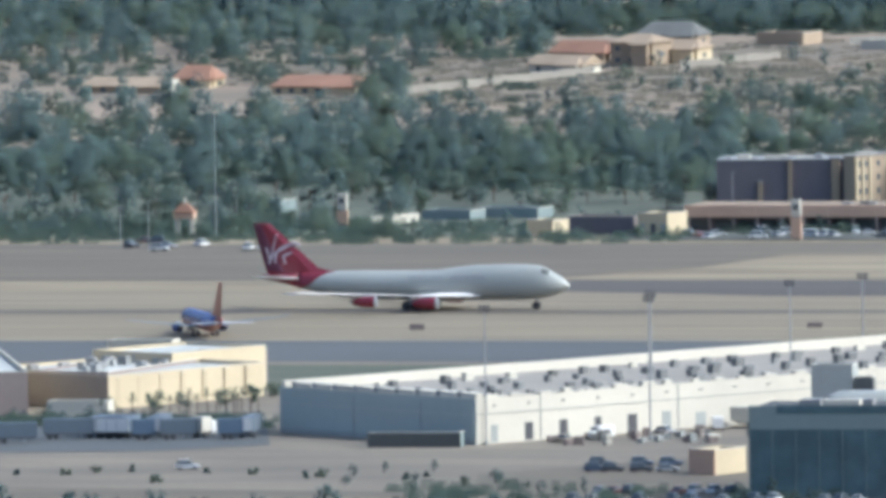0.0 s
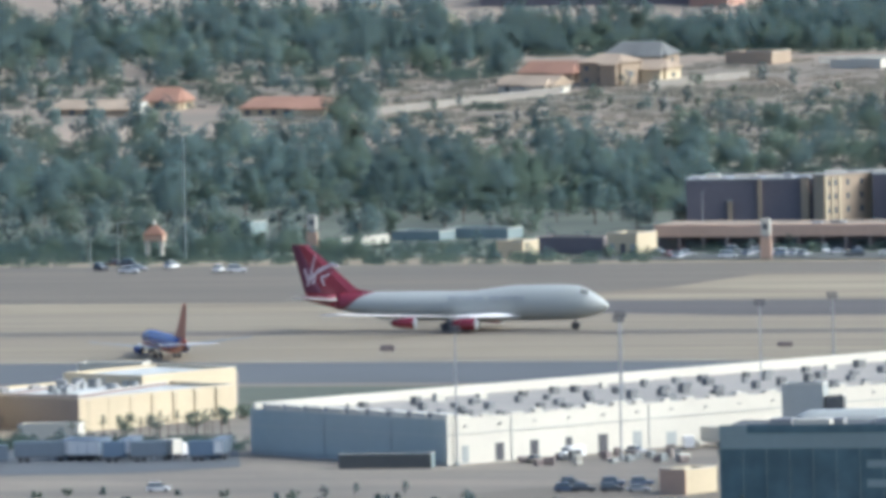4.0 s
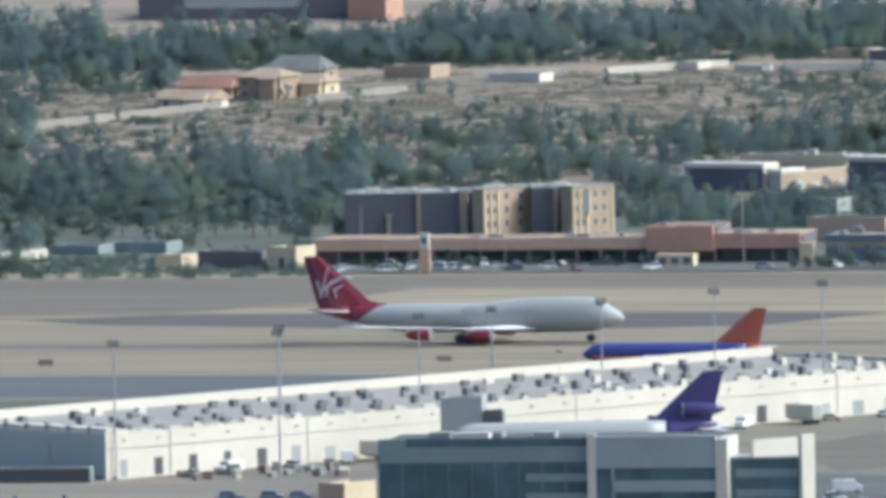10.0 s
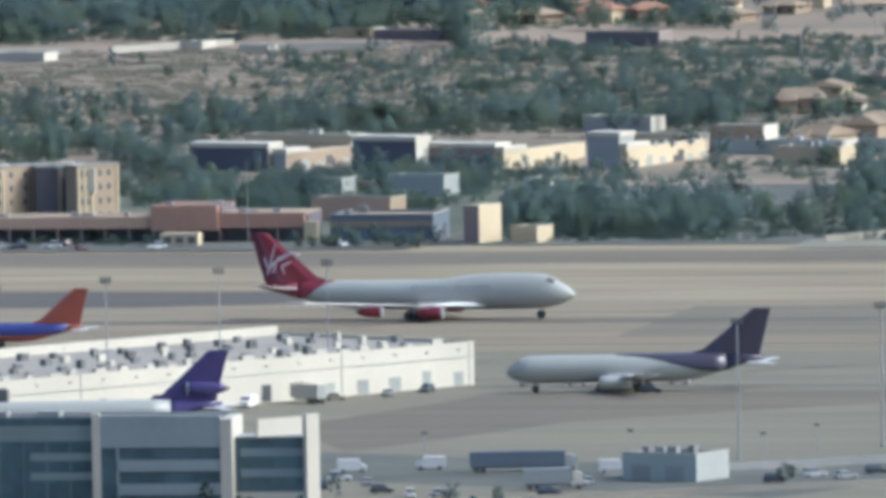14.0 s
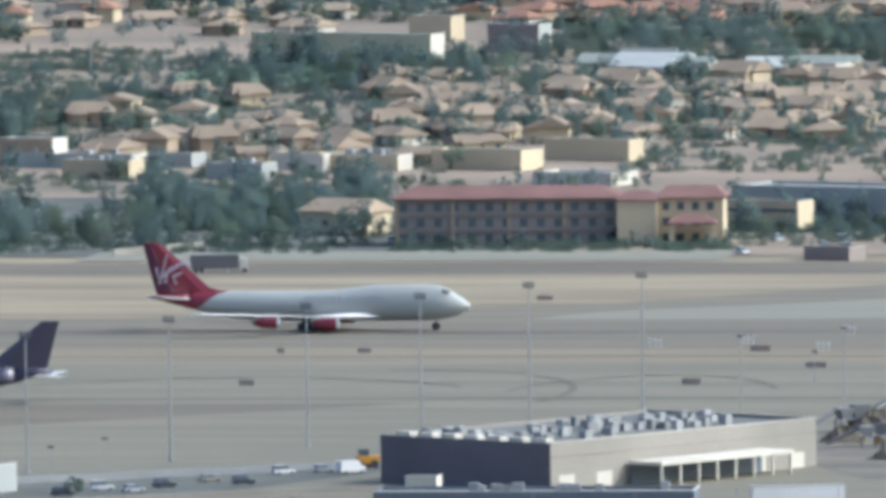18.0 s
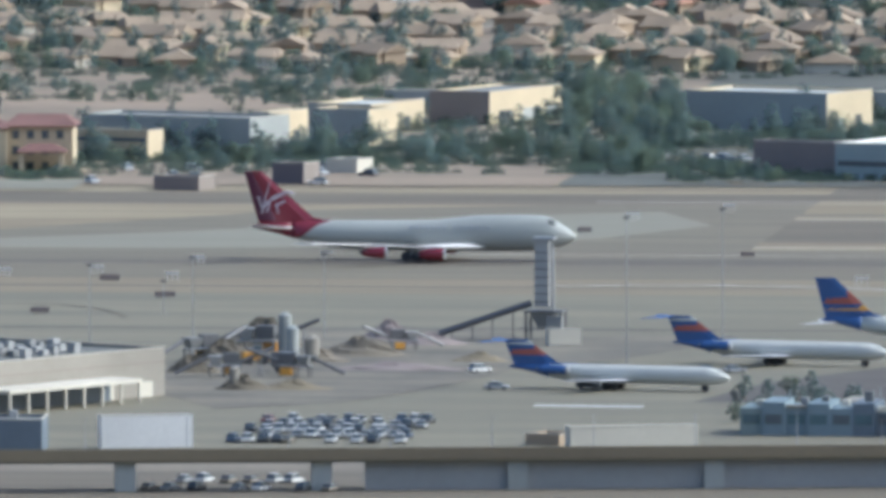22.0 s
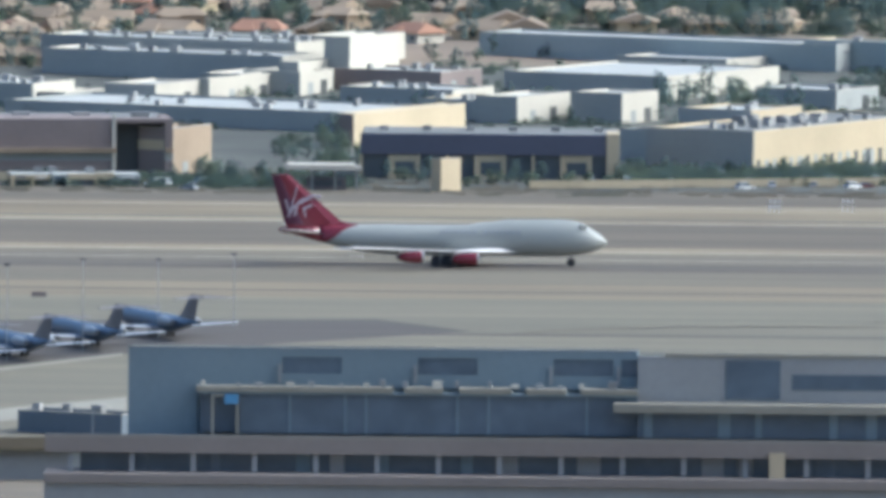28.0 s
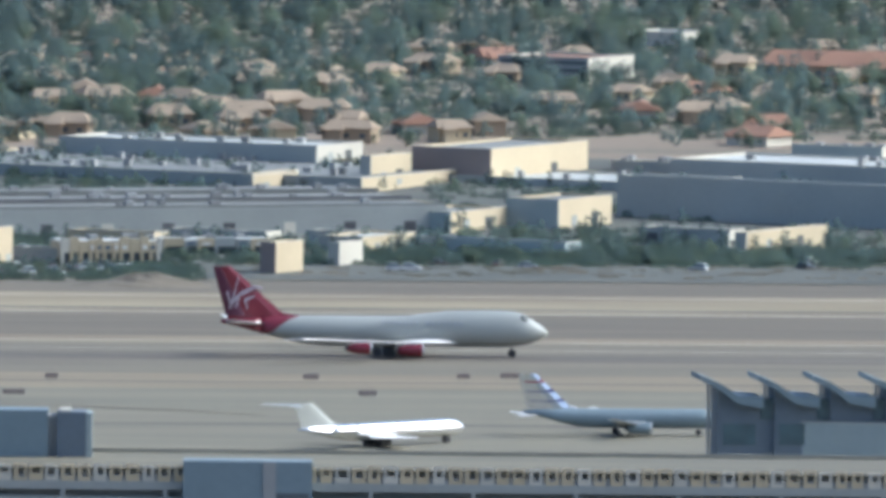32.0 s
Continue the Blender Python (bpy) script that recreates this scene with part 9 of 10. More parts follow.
car(-618.9, 3041.0, 12, 0, group="cars on the service lot")
car(-611.1, 3029.5, 102, 1, group="cars on the service lot")
car(-604.6, 3010.0, 12, 2, group="cars on the service lot")
car(-597.0, 2998.8, 102, 0, group="cars on the service lot")
car(-591.5, 3001.2, 12, 1, group="cars on the service lot")
car(-617.9, 3020.4, 102, 2, group="cars on the service lot")
car(-570.8, 3027.1, 12, 0, group="cars on the service lot")
car(-569.1, 3029.7, 102, 1, group="cars on the service lot")
car(-571.5, 3002.7, 12, 2, group="cars on the service lot")
fence_wall(-569.5, 3049.0, -483.4, 3105.4, 1.4, PLEDGE, "low grey barrier beside the service road")
fence_wall(-574.9, 2986.8, -475.3, 3045.9, 1.2, BEIGE, "low beige wall beside the lower road")
grove(-11.13, -10.84, 2925, 2971, 6, 0.3, 0.5, 76, single=True, group='shrubs of the service lot')
grove(-10.00, -9.90, 3022, 3043, 2, 0.35, 0.5, 77, single=True, group='shrubs of the service lot')
box_van(-488.4, 3088.6, 40)
loader(-488.3, 3102.9, 200)
far_car(-534.3, 3033.0, 12, 2, "cars on the service road")
far_car(-529.1, 3046.5, 24, 0, "cars on the service road")
far_car(-522.4, 3041.9, 36, 1, "cars on the service road")
far_car(-518.5, 3054.1, 23, 2, "cars on the service road")
far_car(-512.1, 3067.6, 35, 5, "cars on the service road")
far_car(-504.7, 3061.6, 22, 2, "cars on the service road")
far_car(-501.1, 3086.6, 34, 0, "cars on the service road")
far_car(-494.4, 3091.9, 21, 1, "cars on the service road")
tan_warehouse = hall("warehouse", "low tan warehouse with roof units in rows", -443.4, 3042.8, 77.9, 42, 9.2, 57.8, BEIGE, ROOFDARK, units=64, doors=7, front=BEIGE, door_mat=WHITEWALL)
# Shaded side of the tan warehouse, darkened by its cladding colour.
part("side_cladding", Shape().box(-0.08, 0.0, 0, -0.002, 42, 9.1), DUSK, tan_warehouse, "side wall coloured dark grey as shade")
for k in range(7):
    part("roof_monitor", Shape().box(1.0, 2 + k * 5.6, 8.6, 3.0, 5.6 + k * 5.6, 9.9), WHITEWALL, tan_warehouse, "white roof monitor panel")
part("band", Shape().box(0.1, -0.1, 6.4, 77.8, -0.004, 6.7), TAUPE, tan_warehouse)
canopy_shed(-424.4, 3056.6, 57.8, 38.9, 8, 4.6)
hall("building", "white box building beside the viaduct", -397.5, 2979.6, 3.0, 17.0, 6.0, -72.4, PAINT, ROOFWHITE)
hall("building", "long dark blue roofed hall", -464.5, 2962.8, 58.6, 14.0, 6.1, 2.8, DARKSLATE, ROOFGREY, front=DARKSLATE, units=12)
hall("building", "white container office beyond the runway", -467.8, 3022.7, 6.0, 4.0, 4.5, -6.3, WHITEWALL, ROOFWHITE)
patch("works_yard", "churned brown gravel ground of the works yard", WORKS, 0.13, [(-408.3, 3123.1), (-412.1, 3221.5), (-405.6, 3277.7), (-379.6, 3299.1), (-354.7, 3281.4), (-342.9, 3234.5), (-343.0, 3172.8), (-353.3, 3127.2), (-366.3, 3089.9), (-387.9, 3073.9)])
patch("works_track", "rutted dirt track of the works yard", WORKS, 0.125, [(-353.0, 3265.5), (-308.7, 3275.1), (-307.2, 3259.3), (-326.4, 3204.6), (-343.8, 3180.3)])
heap(-401.5, 3199.0, 16, 10, 4.5, 1, ASPHALT, "grey gravel heap in the works yard")
heap(-399.1, 3242.9, 18, 12, 5.5, 2, ASPHALT, "dark gravel heap in the works yard")
heap(-376.8, 3216.3, 20, 10, 4.0, 3, SAND, "pale sand heap in the works yard")
heap(-376.6, 3263.7, 12, 8, 4.0, 4, BROWN, "dark brown earth heap in the works yard")
heap(-383.8, 3200.3, 14, 8, 2.6, 5, SAND, "pale sand heap in the works yard")
heap(-388.9, 3124.6, 12, 6, 3.0, 6, ASPHALT, "dark gravel heap in the works yard")
heap(-404.2, 3168.2, 12, 6, 3.5, 7, ASPHALT, "grey gravel heap in the works yard")
heap(-379.2, 3125.3, 16, 6, 2, 8, CONCRETE, "pale rubble heap in the works yard")
heap(-367.0, 3248.5, 16, 8, 2.4, 9, BROWN, "brown earth heap in the works yard")
heap(-351.8, 3202.7, 12, 6, 2.0, 10, CONCRETE, "pale rubble heap in the works yard")
heap(-365.7, 3178.7, 30, 7, 1.6, 11, BROWN, "low brown earth ridge in the works yard")
silo_tower(-345.6, 3262.0, 20.0)
tank(-389.9, 3199.8, 1.3, 9.0, GREYWALL, "tall pale grey cement silo on legs")
tank(-387.5, 3192.3, 1.2, 7.0, GREYWALL, "grey cement silo on legs")
tank(-384.3, 3197.2, 1.5, 4.6, BEIGE, "short beige water tank on legs")
tank(-390.5, 3124.4, 1.0, 4.0, BEIGE, "short beige tank on legs")
loader(-394.4, 3191.8, 20)
trailer(-388.9, 3169.3, 10, 5, DARKSTEEL, "dark")
hall("building", "white site office with pale end", -343.8, 3248.1, 3.0, 6.5, 3.3, -69.0, WHITEWALL, ROOFWHITE)
car(-303.7, 3169.7, 10, 2, "ground_vehicle", "vehicles in the works yard")
car(-323.4, 3132.4, 5, 2, "ground_vehicle", "vehicles in the works yard")
car(-299.3, 3176.0, 20, 1, "ground_vehicle", "vehicles in the works yard")
car(-340.4, 3128.2, 0, 1, "ground_vehicle", "vehicles in the works yard")
car(-348.5, 3172.4, 40, 0, "ground_vehicle", "vehicles in the works yard")
car_rows(-375.5, 2987.6, -342.5, 3048.6, 13, 5, 9, 85, 0.8, "cars beside the viaduct")
screening_plant(-397.3, 3156.7, 10, 0.8)
screening_plant(-398.2, 3217.8, -15, 1.0)
screening_plant(-407.0, 3198.6, 35, 0.9)
screening_plant(-382.0, 3157.8, 170, 0.8)
screening_plant(-369.7, 3232.5, 200, 0.7)
patch("lower_road", "dark asphalt road below the viaduct", ASPHALT, 0.11, [(-438.1, 2920.7), (-249.5, 2935.3), (-147.5, 2987.7), (-144.5, 2926.7), (-329.1, 2775.9), (-418.8, 2792.3)])
car_rows(-385.3, 2874.0, -341.6, 2908.6, 11, 2, 19, 70, 0.6, "cars below the viaduct")
grove(-5.86, -5.58, 2875, 2919, 5, 0.3, 0.45, 85, single=True, group='shrubs below the viaduct')
aircraft("twin_jet", "white twin-jet with blue and orange tail parked on the apron", pose(-275.4, 3192.7, 0.12, 0, 0, -13), 45.0, 1.75, 2.9, 32.9, PCREAM, PROYAL, rear_engines=True, engines=((0.7, 2.9, 3.7, 6.2, 0.9),), tee=True, fin=(0.22, 0.19, 0.12), fin_height=9.2, stab=0.13, wing_at=0.42, wing_tip_z=1.0, engine_paint=PROYAL, aft_paint=PROYAL, aft_from=0.8, bands=((0.42, 0.8, PORANGE), (0.8, 0.97, PCREAM)))
aircraft("twin_jet", "white twin-jet with blue and orange tail parked on the apron", pose(-300.2, 3125.4, 0.12, 0, 0, -13), 45.0, 1.75, 2.9, 32.9, PCREAM, PROYAL, rear_engines=True, engines=((0.7, 2.9, 3.7, 6.2, 0.9),), tee=True, fin=(0.22, 0.19, 0.12), fin_height=9.2, stab=0.13, wing_at=0.42, wing_tip_z=1.0, engine_paint=PROYAL, aft_paint=PROYAL, aft_from=0.8, bands=((0.42, 0.8, PORANGE), (0.8, 0.97, PCREAM)))
aircraft("narrow_jet", "white airliner with blue and orange tail on the apron", pose(-249.4, 3244.8, 0.12, 0, 0, -9), 46.0, 1.95, 3.9, 38.0, PCREAM, PROYAL, engines=((0.36, 6.5, 2.0, 5.5, 1.3),), engine_paint=PROYAL, aft_paint=PROYAL, aft_from=0.8, bands=((0.2, 0.36, PYELLOW), (0.36, 0.7, PORANGE)), fin_height=13.4, fin=(0.24, 0.19, 0.1))
aircraft("blue_jet", "blue twin-jet with a high T-tail parked in a row", pose(-225.4, 3128.7, 0.12, 0, 0, 113), 43.0, 1.75, 2.9, 30.0, PNAVY, PTAILGREY, rear_engines=True, engine_paint=PLETTER, engines=((0.7, 2.9, 3.7, 6.2, 0.9),), tee=True, fin=(0.22, 0.19, 0.12), fin_height=9.4, stab=0.15, wing_at=0.42, wing_tip_z=1.0, wing_paint=PLETTER, group="row of blue parked jets")
aircraft("blue_jet", "blue twin-jet with a high T-tail parked in a row", pose(-213.7, 3157.1, 0.12, 0, 0, 113), 43.0, 1.75, 2.9, 30.0, PNAVY, PTAILGREY, rear_engines=True, engine_paint=PLETTER, engines=((0.7, 2.9, 3.7, 6.2, 0.9),), tee=True, fin=(0.22, 0.19, 0.12), fin_height=9.4, stab=0.15, wing_at=0.42, wing_tip_z=1.0, wing_paint=PLETTER, group="row of blue parked jets")
aircraft("blue_jet", "blue twin-jet with a high T-tail parked in a row", pose(-200.7, 3187.7, 0.12, 0, 0, 113), 43.0, 1.75, 2.9, 30.0, PNAVY, PTAILGREY, rear_engines=True, engine_paint=PLETTER, engines=((0.7, 2.9, 3.7, 6.2, 0.9),), tee=True, fin=(0.22, 0.19, 0.12), fin_height=9.4, stab=0.15, wing_at=0.42, wing_tip_z=1.0, wing_paint=PLETTER, group="row of blue parked jets")
aircraft("blue_jet", "blue twin-jet with a high T-tail parked in a row", pose(-186.3, 3211.1, 0.12, 0, 0, 113), 43.0, 1.75, 2.9, 30.0, PNAVY, PTAILGREY, rear_engines=True, engine_paint=PLETTER, engines=((0.7, 2.9, 3.7, 6.2, 0.9),), tee=True, fin=(0.22, 0.19, 0.12), fin_height=9.4, stab=0.15, wing_at=0.42, wing_tip_z=1.0, wing_paint=PLETTER, group="row of blue parked jets")
aircraft("blue_jet", "blue twin-jet with a high T-tail parked in a row", pose(-174.1, 3234.6, 0.12, 0, 0, 113), 43.0, 1.75, 2.9, 30.0, PNAVY, PTAILGREY, rear_engines=True, engine_paint=PLETTER, engines=((0.7, 2.9, 3.7, 6.2, 0.9),), tee=True, fin=(0.22, 0.19, 0.12), fin_height=9.4, stab=0.15, wing_at=0.42, wing_tip_z=1.0, wing_paint=PLETTER, group="row of blue parked jets")
aircraft("blue_jet", "blue twin-jet with a high T-tail parked in a row", pose(-161.7, 3264.9, 0.12, 0, 0, 113), 43.0, 1.75, 2.9, 30.0, PNAVY, PTAILGREY, rear_engines=True, engine_paint=PLETTER, engines=((0.7, 2.9, 3.7, 6.2, 0.9),), tee=True, fin=(0.22, 0.19, 0.12), fin_height=9.4, stab=0.15, wing_at=0.42, wing_tip_z=1.0, wing_paint=PLETTER, group="row of blue parked jets")
aircraft("blue_jet", "blue twin-jet with a high T-tail parked in a row", pose(-148.2, 3294.2, 0.12, 0, 0, 113), 43.0, 1.75, 2.9, 30.0, PNAVY, PTAILGREY, rear_engines=True, engine_paint=PLETTER, engines=((0.7, 2.9, 3.7, 6.2, 0.9),), tee=True, fin=(0.22, 0.19, 0.12), fin_height=9.4, stab=0.15, wing_at=0.42, wing_tip_z=1.0, wing_paint=PLETTER, group="row of blue parked jets")
viaduct(-430.3, 2869.0, -122.1, 2916.5, 5.2, 1.6, 9.0, 9, 94.2)
concourse_row(-283.5, 3017.2, -2.7, 109.2)
hall("building", "low shed with broad white roof", -311.9, 2980.2, 4.0, 24.0, 4.4, -69.0, WHITEWALL, ROOFWHITE)
grove(-5.41, -4.96, 3044, 3096, 12, 0.35, 0.5, 78, single=True, group='hedge trees by the concourse')
grove(-5.38, -4.97, 3069, 3126, 9, 0.35, 0.5, 79, single=True, group='hedge trees by the concourse')
hall("building", "low tan shed beyond the runway", -320.4, 2992.2, 7.0, 8.0, 2.1, -22.0, TAN, ROOFTAN)
terminal(-128.6, 2852.0, 0.3)
hall("building", "low dark blue service block", -156.6, 3024.0, 21.6, 9.0, 4.1, -25.4, DARKSLATE, ROOFGREY, front=DARKSLATE, units=3)
patch("pale_ramp", "pale concrete ramp beside the concourse", PALERAMP, 0.14, [(-177.3, 3026.5), (-177.4, 3056.9), (-159.5, 3084.4), (-140.6, 3112.4), (-139.1, 3078.2), (-157.9, 3053.6)])
garage(18.1, 2861.9, -2.2, 214.0, 38, 24.0, ((0.0, 16.2), (74.4, 96.8)))
penthouse(56.1, 2885.0, 24.0, 13.4, 8, 6.9, -2.2)
aircraft("silver_jet", "polished silver twin-jet parked by the terminal", pose(156.7, 3243.7, 0.12, 0, 0, 40), 45.0, 1.75, 2.9, 32.9, PSILVER, PWHITE, rear_engines=True, engines=((0.7, 2.9, 3.7, 6.2, 0.9),), tee=True, fin=(0.22, 0.19, 0.12), fin_height=9.2, stab=0.13, wing_at=0.42, wing_tip_z=1.0)
aircraft("silver_airliner", "silver airliner with striped tail at its gate", pose(208.0, 3268.0, 0.12, 0, 0, 3), 40.0, 1.95, 3.4, 34.0, TOWERBLUE, PSILVER, bands=((0.25, 0.34, PPURPLE), (0.5, 0.6, PPURPLE), (0.76, 0.86, PRED)), engines=((0.36, 5.2, 1.7, 4.8, 1.2),), fin_height=12.2, fin=(0.24, 0.19, 0.1))
hall("concourse", "large blue-grey concourse building", 209.7, 3080.2, 35.8, 30.0, 16.1, -8.5, BLUEGREY, ROOFGREY, front=BLUEGREY)
gate_roof_row()
bay_hotel(-903.7, 3857.0, 6.8, 0.1350, 12.7)


# ---- special buildings beyond the runway ----
long_store(-284.8, 3781.2, 124.7, 13.4, 8.3)
# Brown fronts carry shade in their colour, tan and orange the sunlit side.
hall("building", "tan striped end of the long store", -169.5, 3803.1, 9.0, 19.1, 11.2, -25.6, TAN, ROOFGREY, front=BROWN, band=CREAM)
hall("building", "end building with sunlit orange wall and front browned as shade", -295.4, 3790.3, 3.0, 15.5, 13.3, -23.6, ORANGE, ROOFGREY, front=BROWN)
fuel_canopy(-133.9, 3752.0, 4.0, 17.6, 10.0, 5.6)
grove(-1.7, -0.98, 3768, 3786, 16, 0.3, 0.55, 154, single=True, group="trees before the showroom")
grove(-2.35, -1.9, 3768, 3800, 10, 0.4, 0.65, 155, thick=1.0)
showroom(-117.7, 3796.1, 0.9, 59.4, 30, 10.7)
hall("building", "cream entrance pier of the showroom", -100.6, 3754.5, 3.0, 7.0, 7.4, -38.5, CREAM, ROOFWHITE)
hall("building", "front of the long warehouse, greyed as shade", -59.4, 3875.2, 35.9, 8.0, 7.7, -27.6, GREYWALL, ROOFGREY, front=GREYWALL)
long_flats(14.8, 3890.5, 184.0, 6.9, 17.7)
red_roof_hotel(-588.9, 3794.1, 4.3, 76.6, 16, 11.0)
hall("building", "cream hotel wing with narrow bays", -518.9, 3852.0, 19.2, 8.0, 7.4, -20.6, CREAM, ROOFWHITE, front=CREAM, strips=2, strip_h=0.9)
road_sign_tower(-976.9, 3780.4, 9.0)
road_sign_tower(-858.5, 3744.6, 9.5)
pavilion(-1008.7, 3755.0, 9.7)
thin_pole(-1016.9, 3727.0, 8.6, 0, group="poles along the far road")
thin_pole(-1004.1, 3704.9, 11.8, 3, group="poles along the far road")
thin_pole(-998.6, 3745.4, 29.2, 0, group="poles along the far road")
thin_pole(-1002.1, 3777.3, 8.7, 0, group="poles along the far road")
thin_pole(-991.7, 3795.0, 8.6, 2.5, group="poles along the far road")
thin_pole(-788.9, 3774.1, 19.0, group="poles beyond the runway")
thin_pole(-758.7, 4359.9, 17.4, group="poles beyond the runway")
thin_pole(-738.3, 4357.6, 17.4, group="poles beyond the runway")
thin_pole(-726.4, 4346.4, 18.1, group="poles beyond the runway")
thin_pole(-716.2, 4345.2, 18.1, group="poles beyond the runway")
thin_pole(-727.8, 4042.0, 11.9, group="poles beyond the runway")
thin_pole(-884.1, 3789.6, 13.3, group="poles beyond the runway")
trailer(-621.5, 3699.9, 10, 11, DARKSTEEL, "dark", WHITEWALL)
car(-589.8, 3802.8, 0, 0, group="cars along the perimeter road")
car(-560.0, 3790.4, 30, 1, group="cars along the perimeter road")
car(-512.5, 3791.9, 60, 2, group="cars along the perimeter road")
car(-526.9, 3790.6, 90, 0, group="cars along the perimeter road")
car(-572.4, 3793.2, 120, 1, group="cars along the perimeter road")
car(-442.8, 3794.3, 150, 2, group="cars along the perimeter road")
car(-450.7, 3760.9, 180, 0, group="cars along the perimeter road")
far_car(-1010.2, 3733.3, 180, 2, "cars beyond the runway")
far_car(-1013.8, 3734.9, 180, 3, "cars beyond the runway")
far_car(-976.4, 3707.7, 15, 0, "cars beyond the runway")
far_car(-996.3, 3723.6, 75, 0, "cars beyond the runway")
far_car(-1001.9, 3706.4, 0, 0, "cars beyond the runway")
far_car(-980.9, 3708.2, 90, 0, "cars beyond the runway")
far_car(-1002.6, 3716.2, 345, 1, "cars beyond the runway")
far_car(-1012.0, 3718.0, 315, 2, "cars beyond the runway")
far_car(-860.5, 3761.9, 225, 1, "cars beyond the runway")
far_car(-880.6, 3748.7, 255, 1, "cars beyond the runway")
far_car(-888.5, 3763.1, 330, 1, "cars beyond the runway")
far_car(-839.3, 3752.3, 195, 2, "cars beyond the runway")
far_car(-853.9, 3755.8, 75, 0, "cars beyond the runway")
far_car(-868.8, 3749.7, 15, 0, "cars beyond the runway")
far_car(-884.6, 3755.6, 120, 3, "cars beyond the runway")
far_car(-857.4, 3755.4, 150, 0, "cars beyond the runway")
far_car(-832.3, 3757.9, 195, 0, "cars beyond the runway")
far_car(-851.8, 3755.3, 75, 1, "cars beyond the runway")
far_car(-823.0, 3747.4, 300, 3, "cars beyond the runway")
far_car(-857.6, 3758.3, 15, 0, "cars beyond the runway")
far_car(-849.8, 3768.7, 285, 0, "cars beyond the runway")
far_car(-863.0, 3764.2, 135, 2, "cars beyond the runway")
far_car(-881.1, 3759.6, 30, 1, "cars beyond the runway")
far_car(-779.6, 3753.5, 0, 1, "cars beyond the runway")
far_car(-840.0, 3760.4, 300, 2, "cars beyond the runway")
far_car(-763.2, 3754.8, 315, 0, "cars beyond the runway")
far_car(-845.7, 3761.0, 210, 1, "cars beyond the runway")
far_car(-865.7, 3757.4, 75, 1, "cars beyond the runway")
far_car(-806.1, 3752.2, 210, 0, "cars beyond the runway")
far_car(-830.9, 3765.1, 135, 3, "cars beyond the runway")
far_car(-866.0, 3762.9, 195, 0, "cars beyond the runway")
far_car(-871.5, 3767.2, 345, 0, "cars beyond the runway")
far_car(-711.3, 4083.6, 285, 0, "cars beyond the runway")
far_car(-717.3, 4110.6, 150, 0, "cars beyond the runway")
far_car(-729.5, 4115.5, 195, 0, "cars beyond the runway")
far_car(-706.4, 4116.6, 105, 2, "cars beyond the runway")
far_car(-727.6, 4149.1, 195, 2, "cars beyond the runway")
far_car(-721.7, 4090.3, 90, 2, "cars beyond the runway")
far_car(-733.8, 4149.7, 120, 0, "cars beyond the runway")
far_car(-715.6, 4097.6, 195, 1, "cars beyond the runway")
far_car(-734.8, 4148.8, 150, 3, "cars beyond the runway")
far_car(-729.2, 4112.7, 300, 0, "cars beyond the runway")
far_car(-706.8, 4100.4, 15, 2, "cars beyond the runway")
far_car(-723.4, 4121.6, 270, 0, "cars beyond the runway")
far_car(-487.5, 3787.8, 300, 1, "cars beyond the runway")
far_car(-453.9, 3796.8, 300, 0, "cars beyond the runway")
far_car(-456.9, 3813.2, 180, 2, "cars beyond the runway")
far_car(-503.1, 3762.1, 300, 0, "cars beyond the runway")
far_car(-501.1, 3811.0, 285, 0, "cars beyond the runway")
far_car(-460.1, 3819.4, 15, 0, "cars beyond the runway")
far_car(-463.8, 3802.8, 225, 0, "cars beyond the runway")
far_car(-485.5, 3810.4, 0, 0, "cars beyond the runway")
far_car(-451.3, 3841.1, 120, 0, "cars beyond the runway")
far_car(-481.9, 3777.9, 180, 0, "cars beyond the runway")
far_car(-367.0, 3845.1, 90, 0, "cars beyond the runway")
far_car(-365.5, 3855.0, 255, 2, "cars beyond the runway")
far_car(-360.5, 3853.5, 30, 0, "cars beyond the runway")
far_car(-365.4, 3858.9, 255, 1, "cars beyond the runway")
far_car(-367.1, 3858.2, 165, 0, "cars beyond the runway")
far_car(-363.3, 3851.8, 0, 1, "cars beyond the runway")
far_car(-361.4, 3846.5, 30, 3, "cars beyond the runway")
far_car(-370.0, 3856.8, 135, 2, "cars beyond the runway")
far_car(83.6, 3783.1, 180, 0, "cars beyond the runway")
far_car(78.9, 3769.7, 165, 3, "cars beyond the runway")
far_car(105.6, 3788.9, 330, 2, "cars beyond the runway")
far_car(78.6, 3770.7, 90, 0, "cars beyond the runway")
far_car(85.4, 3773.1, 195, 0, "cars beyond the runway")
far_car(100.1, 3795.4, 75, 0, "cars beyond the runway")
far_car(97.3, 3790.2, 150, 1, "cars beyond the runway")
far_car(92.2, 3772.3, 330, 0, "cars beyond the runway")
far_car(77.2, 3787.2, 255, 0, "cars beyond the runway")
far_car(90.7, 3777.6, 225, 3, "cars beyond the runway")
far_car(79.2, 3789.5, 135, 1, "cars beyond the runway")
far_car(83.7, 3792.2, 300, 0, "cars beyond the runway")
far_car(96.2, 3781.6, 150, 3, "cars beyond the runway")
far_car(103.1, 3787.0, 270, 1, "cars beyond the runway")
far_car(115.4, 3830.8, 210, 3, "cars beyond the runway")
far_car(104.7, 3839.9, 120, 3, "cars beyond the runway")
far_car(95.4, 3814.1, 60, 2, "cars beyond the runway")
far_car(86.9, 3860.2, 285, 0, "cars beyond the runway")
far_car(92.1, 3788.8, 90, 3, "cars beyond the runway")
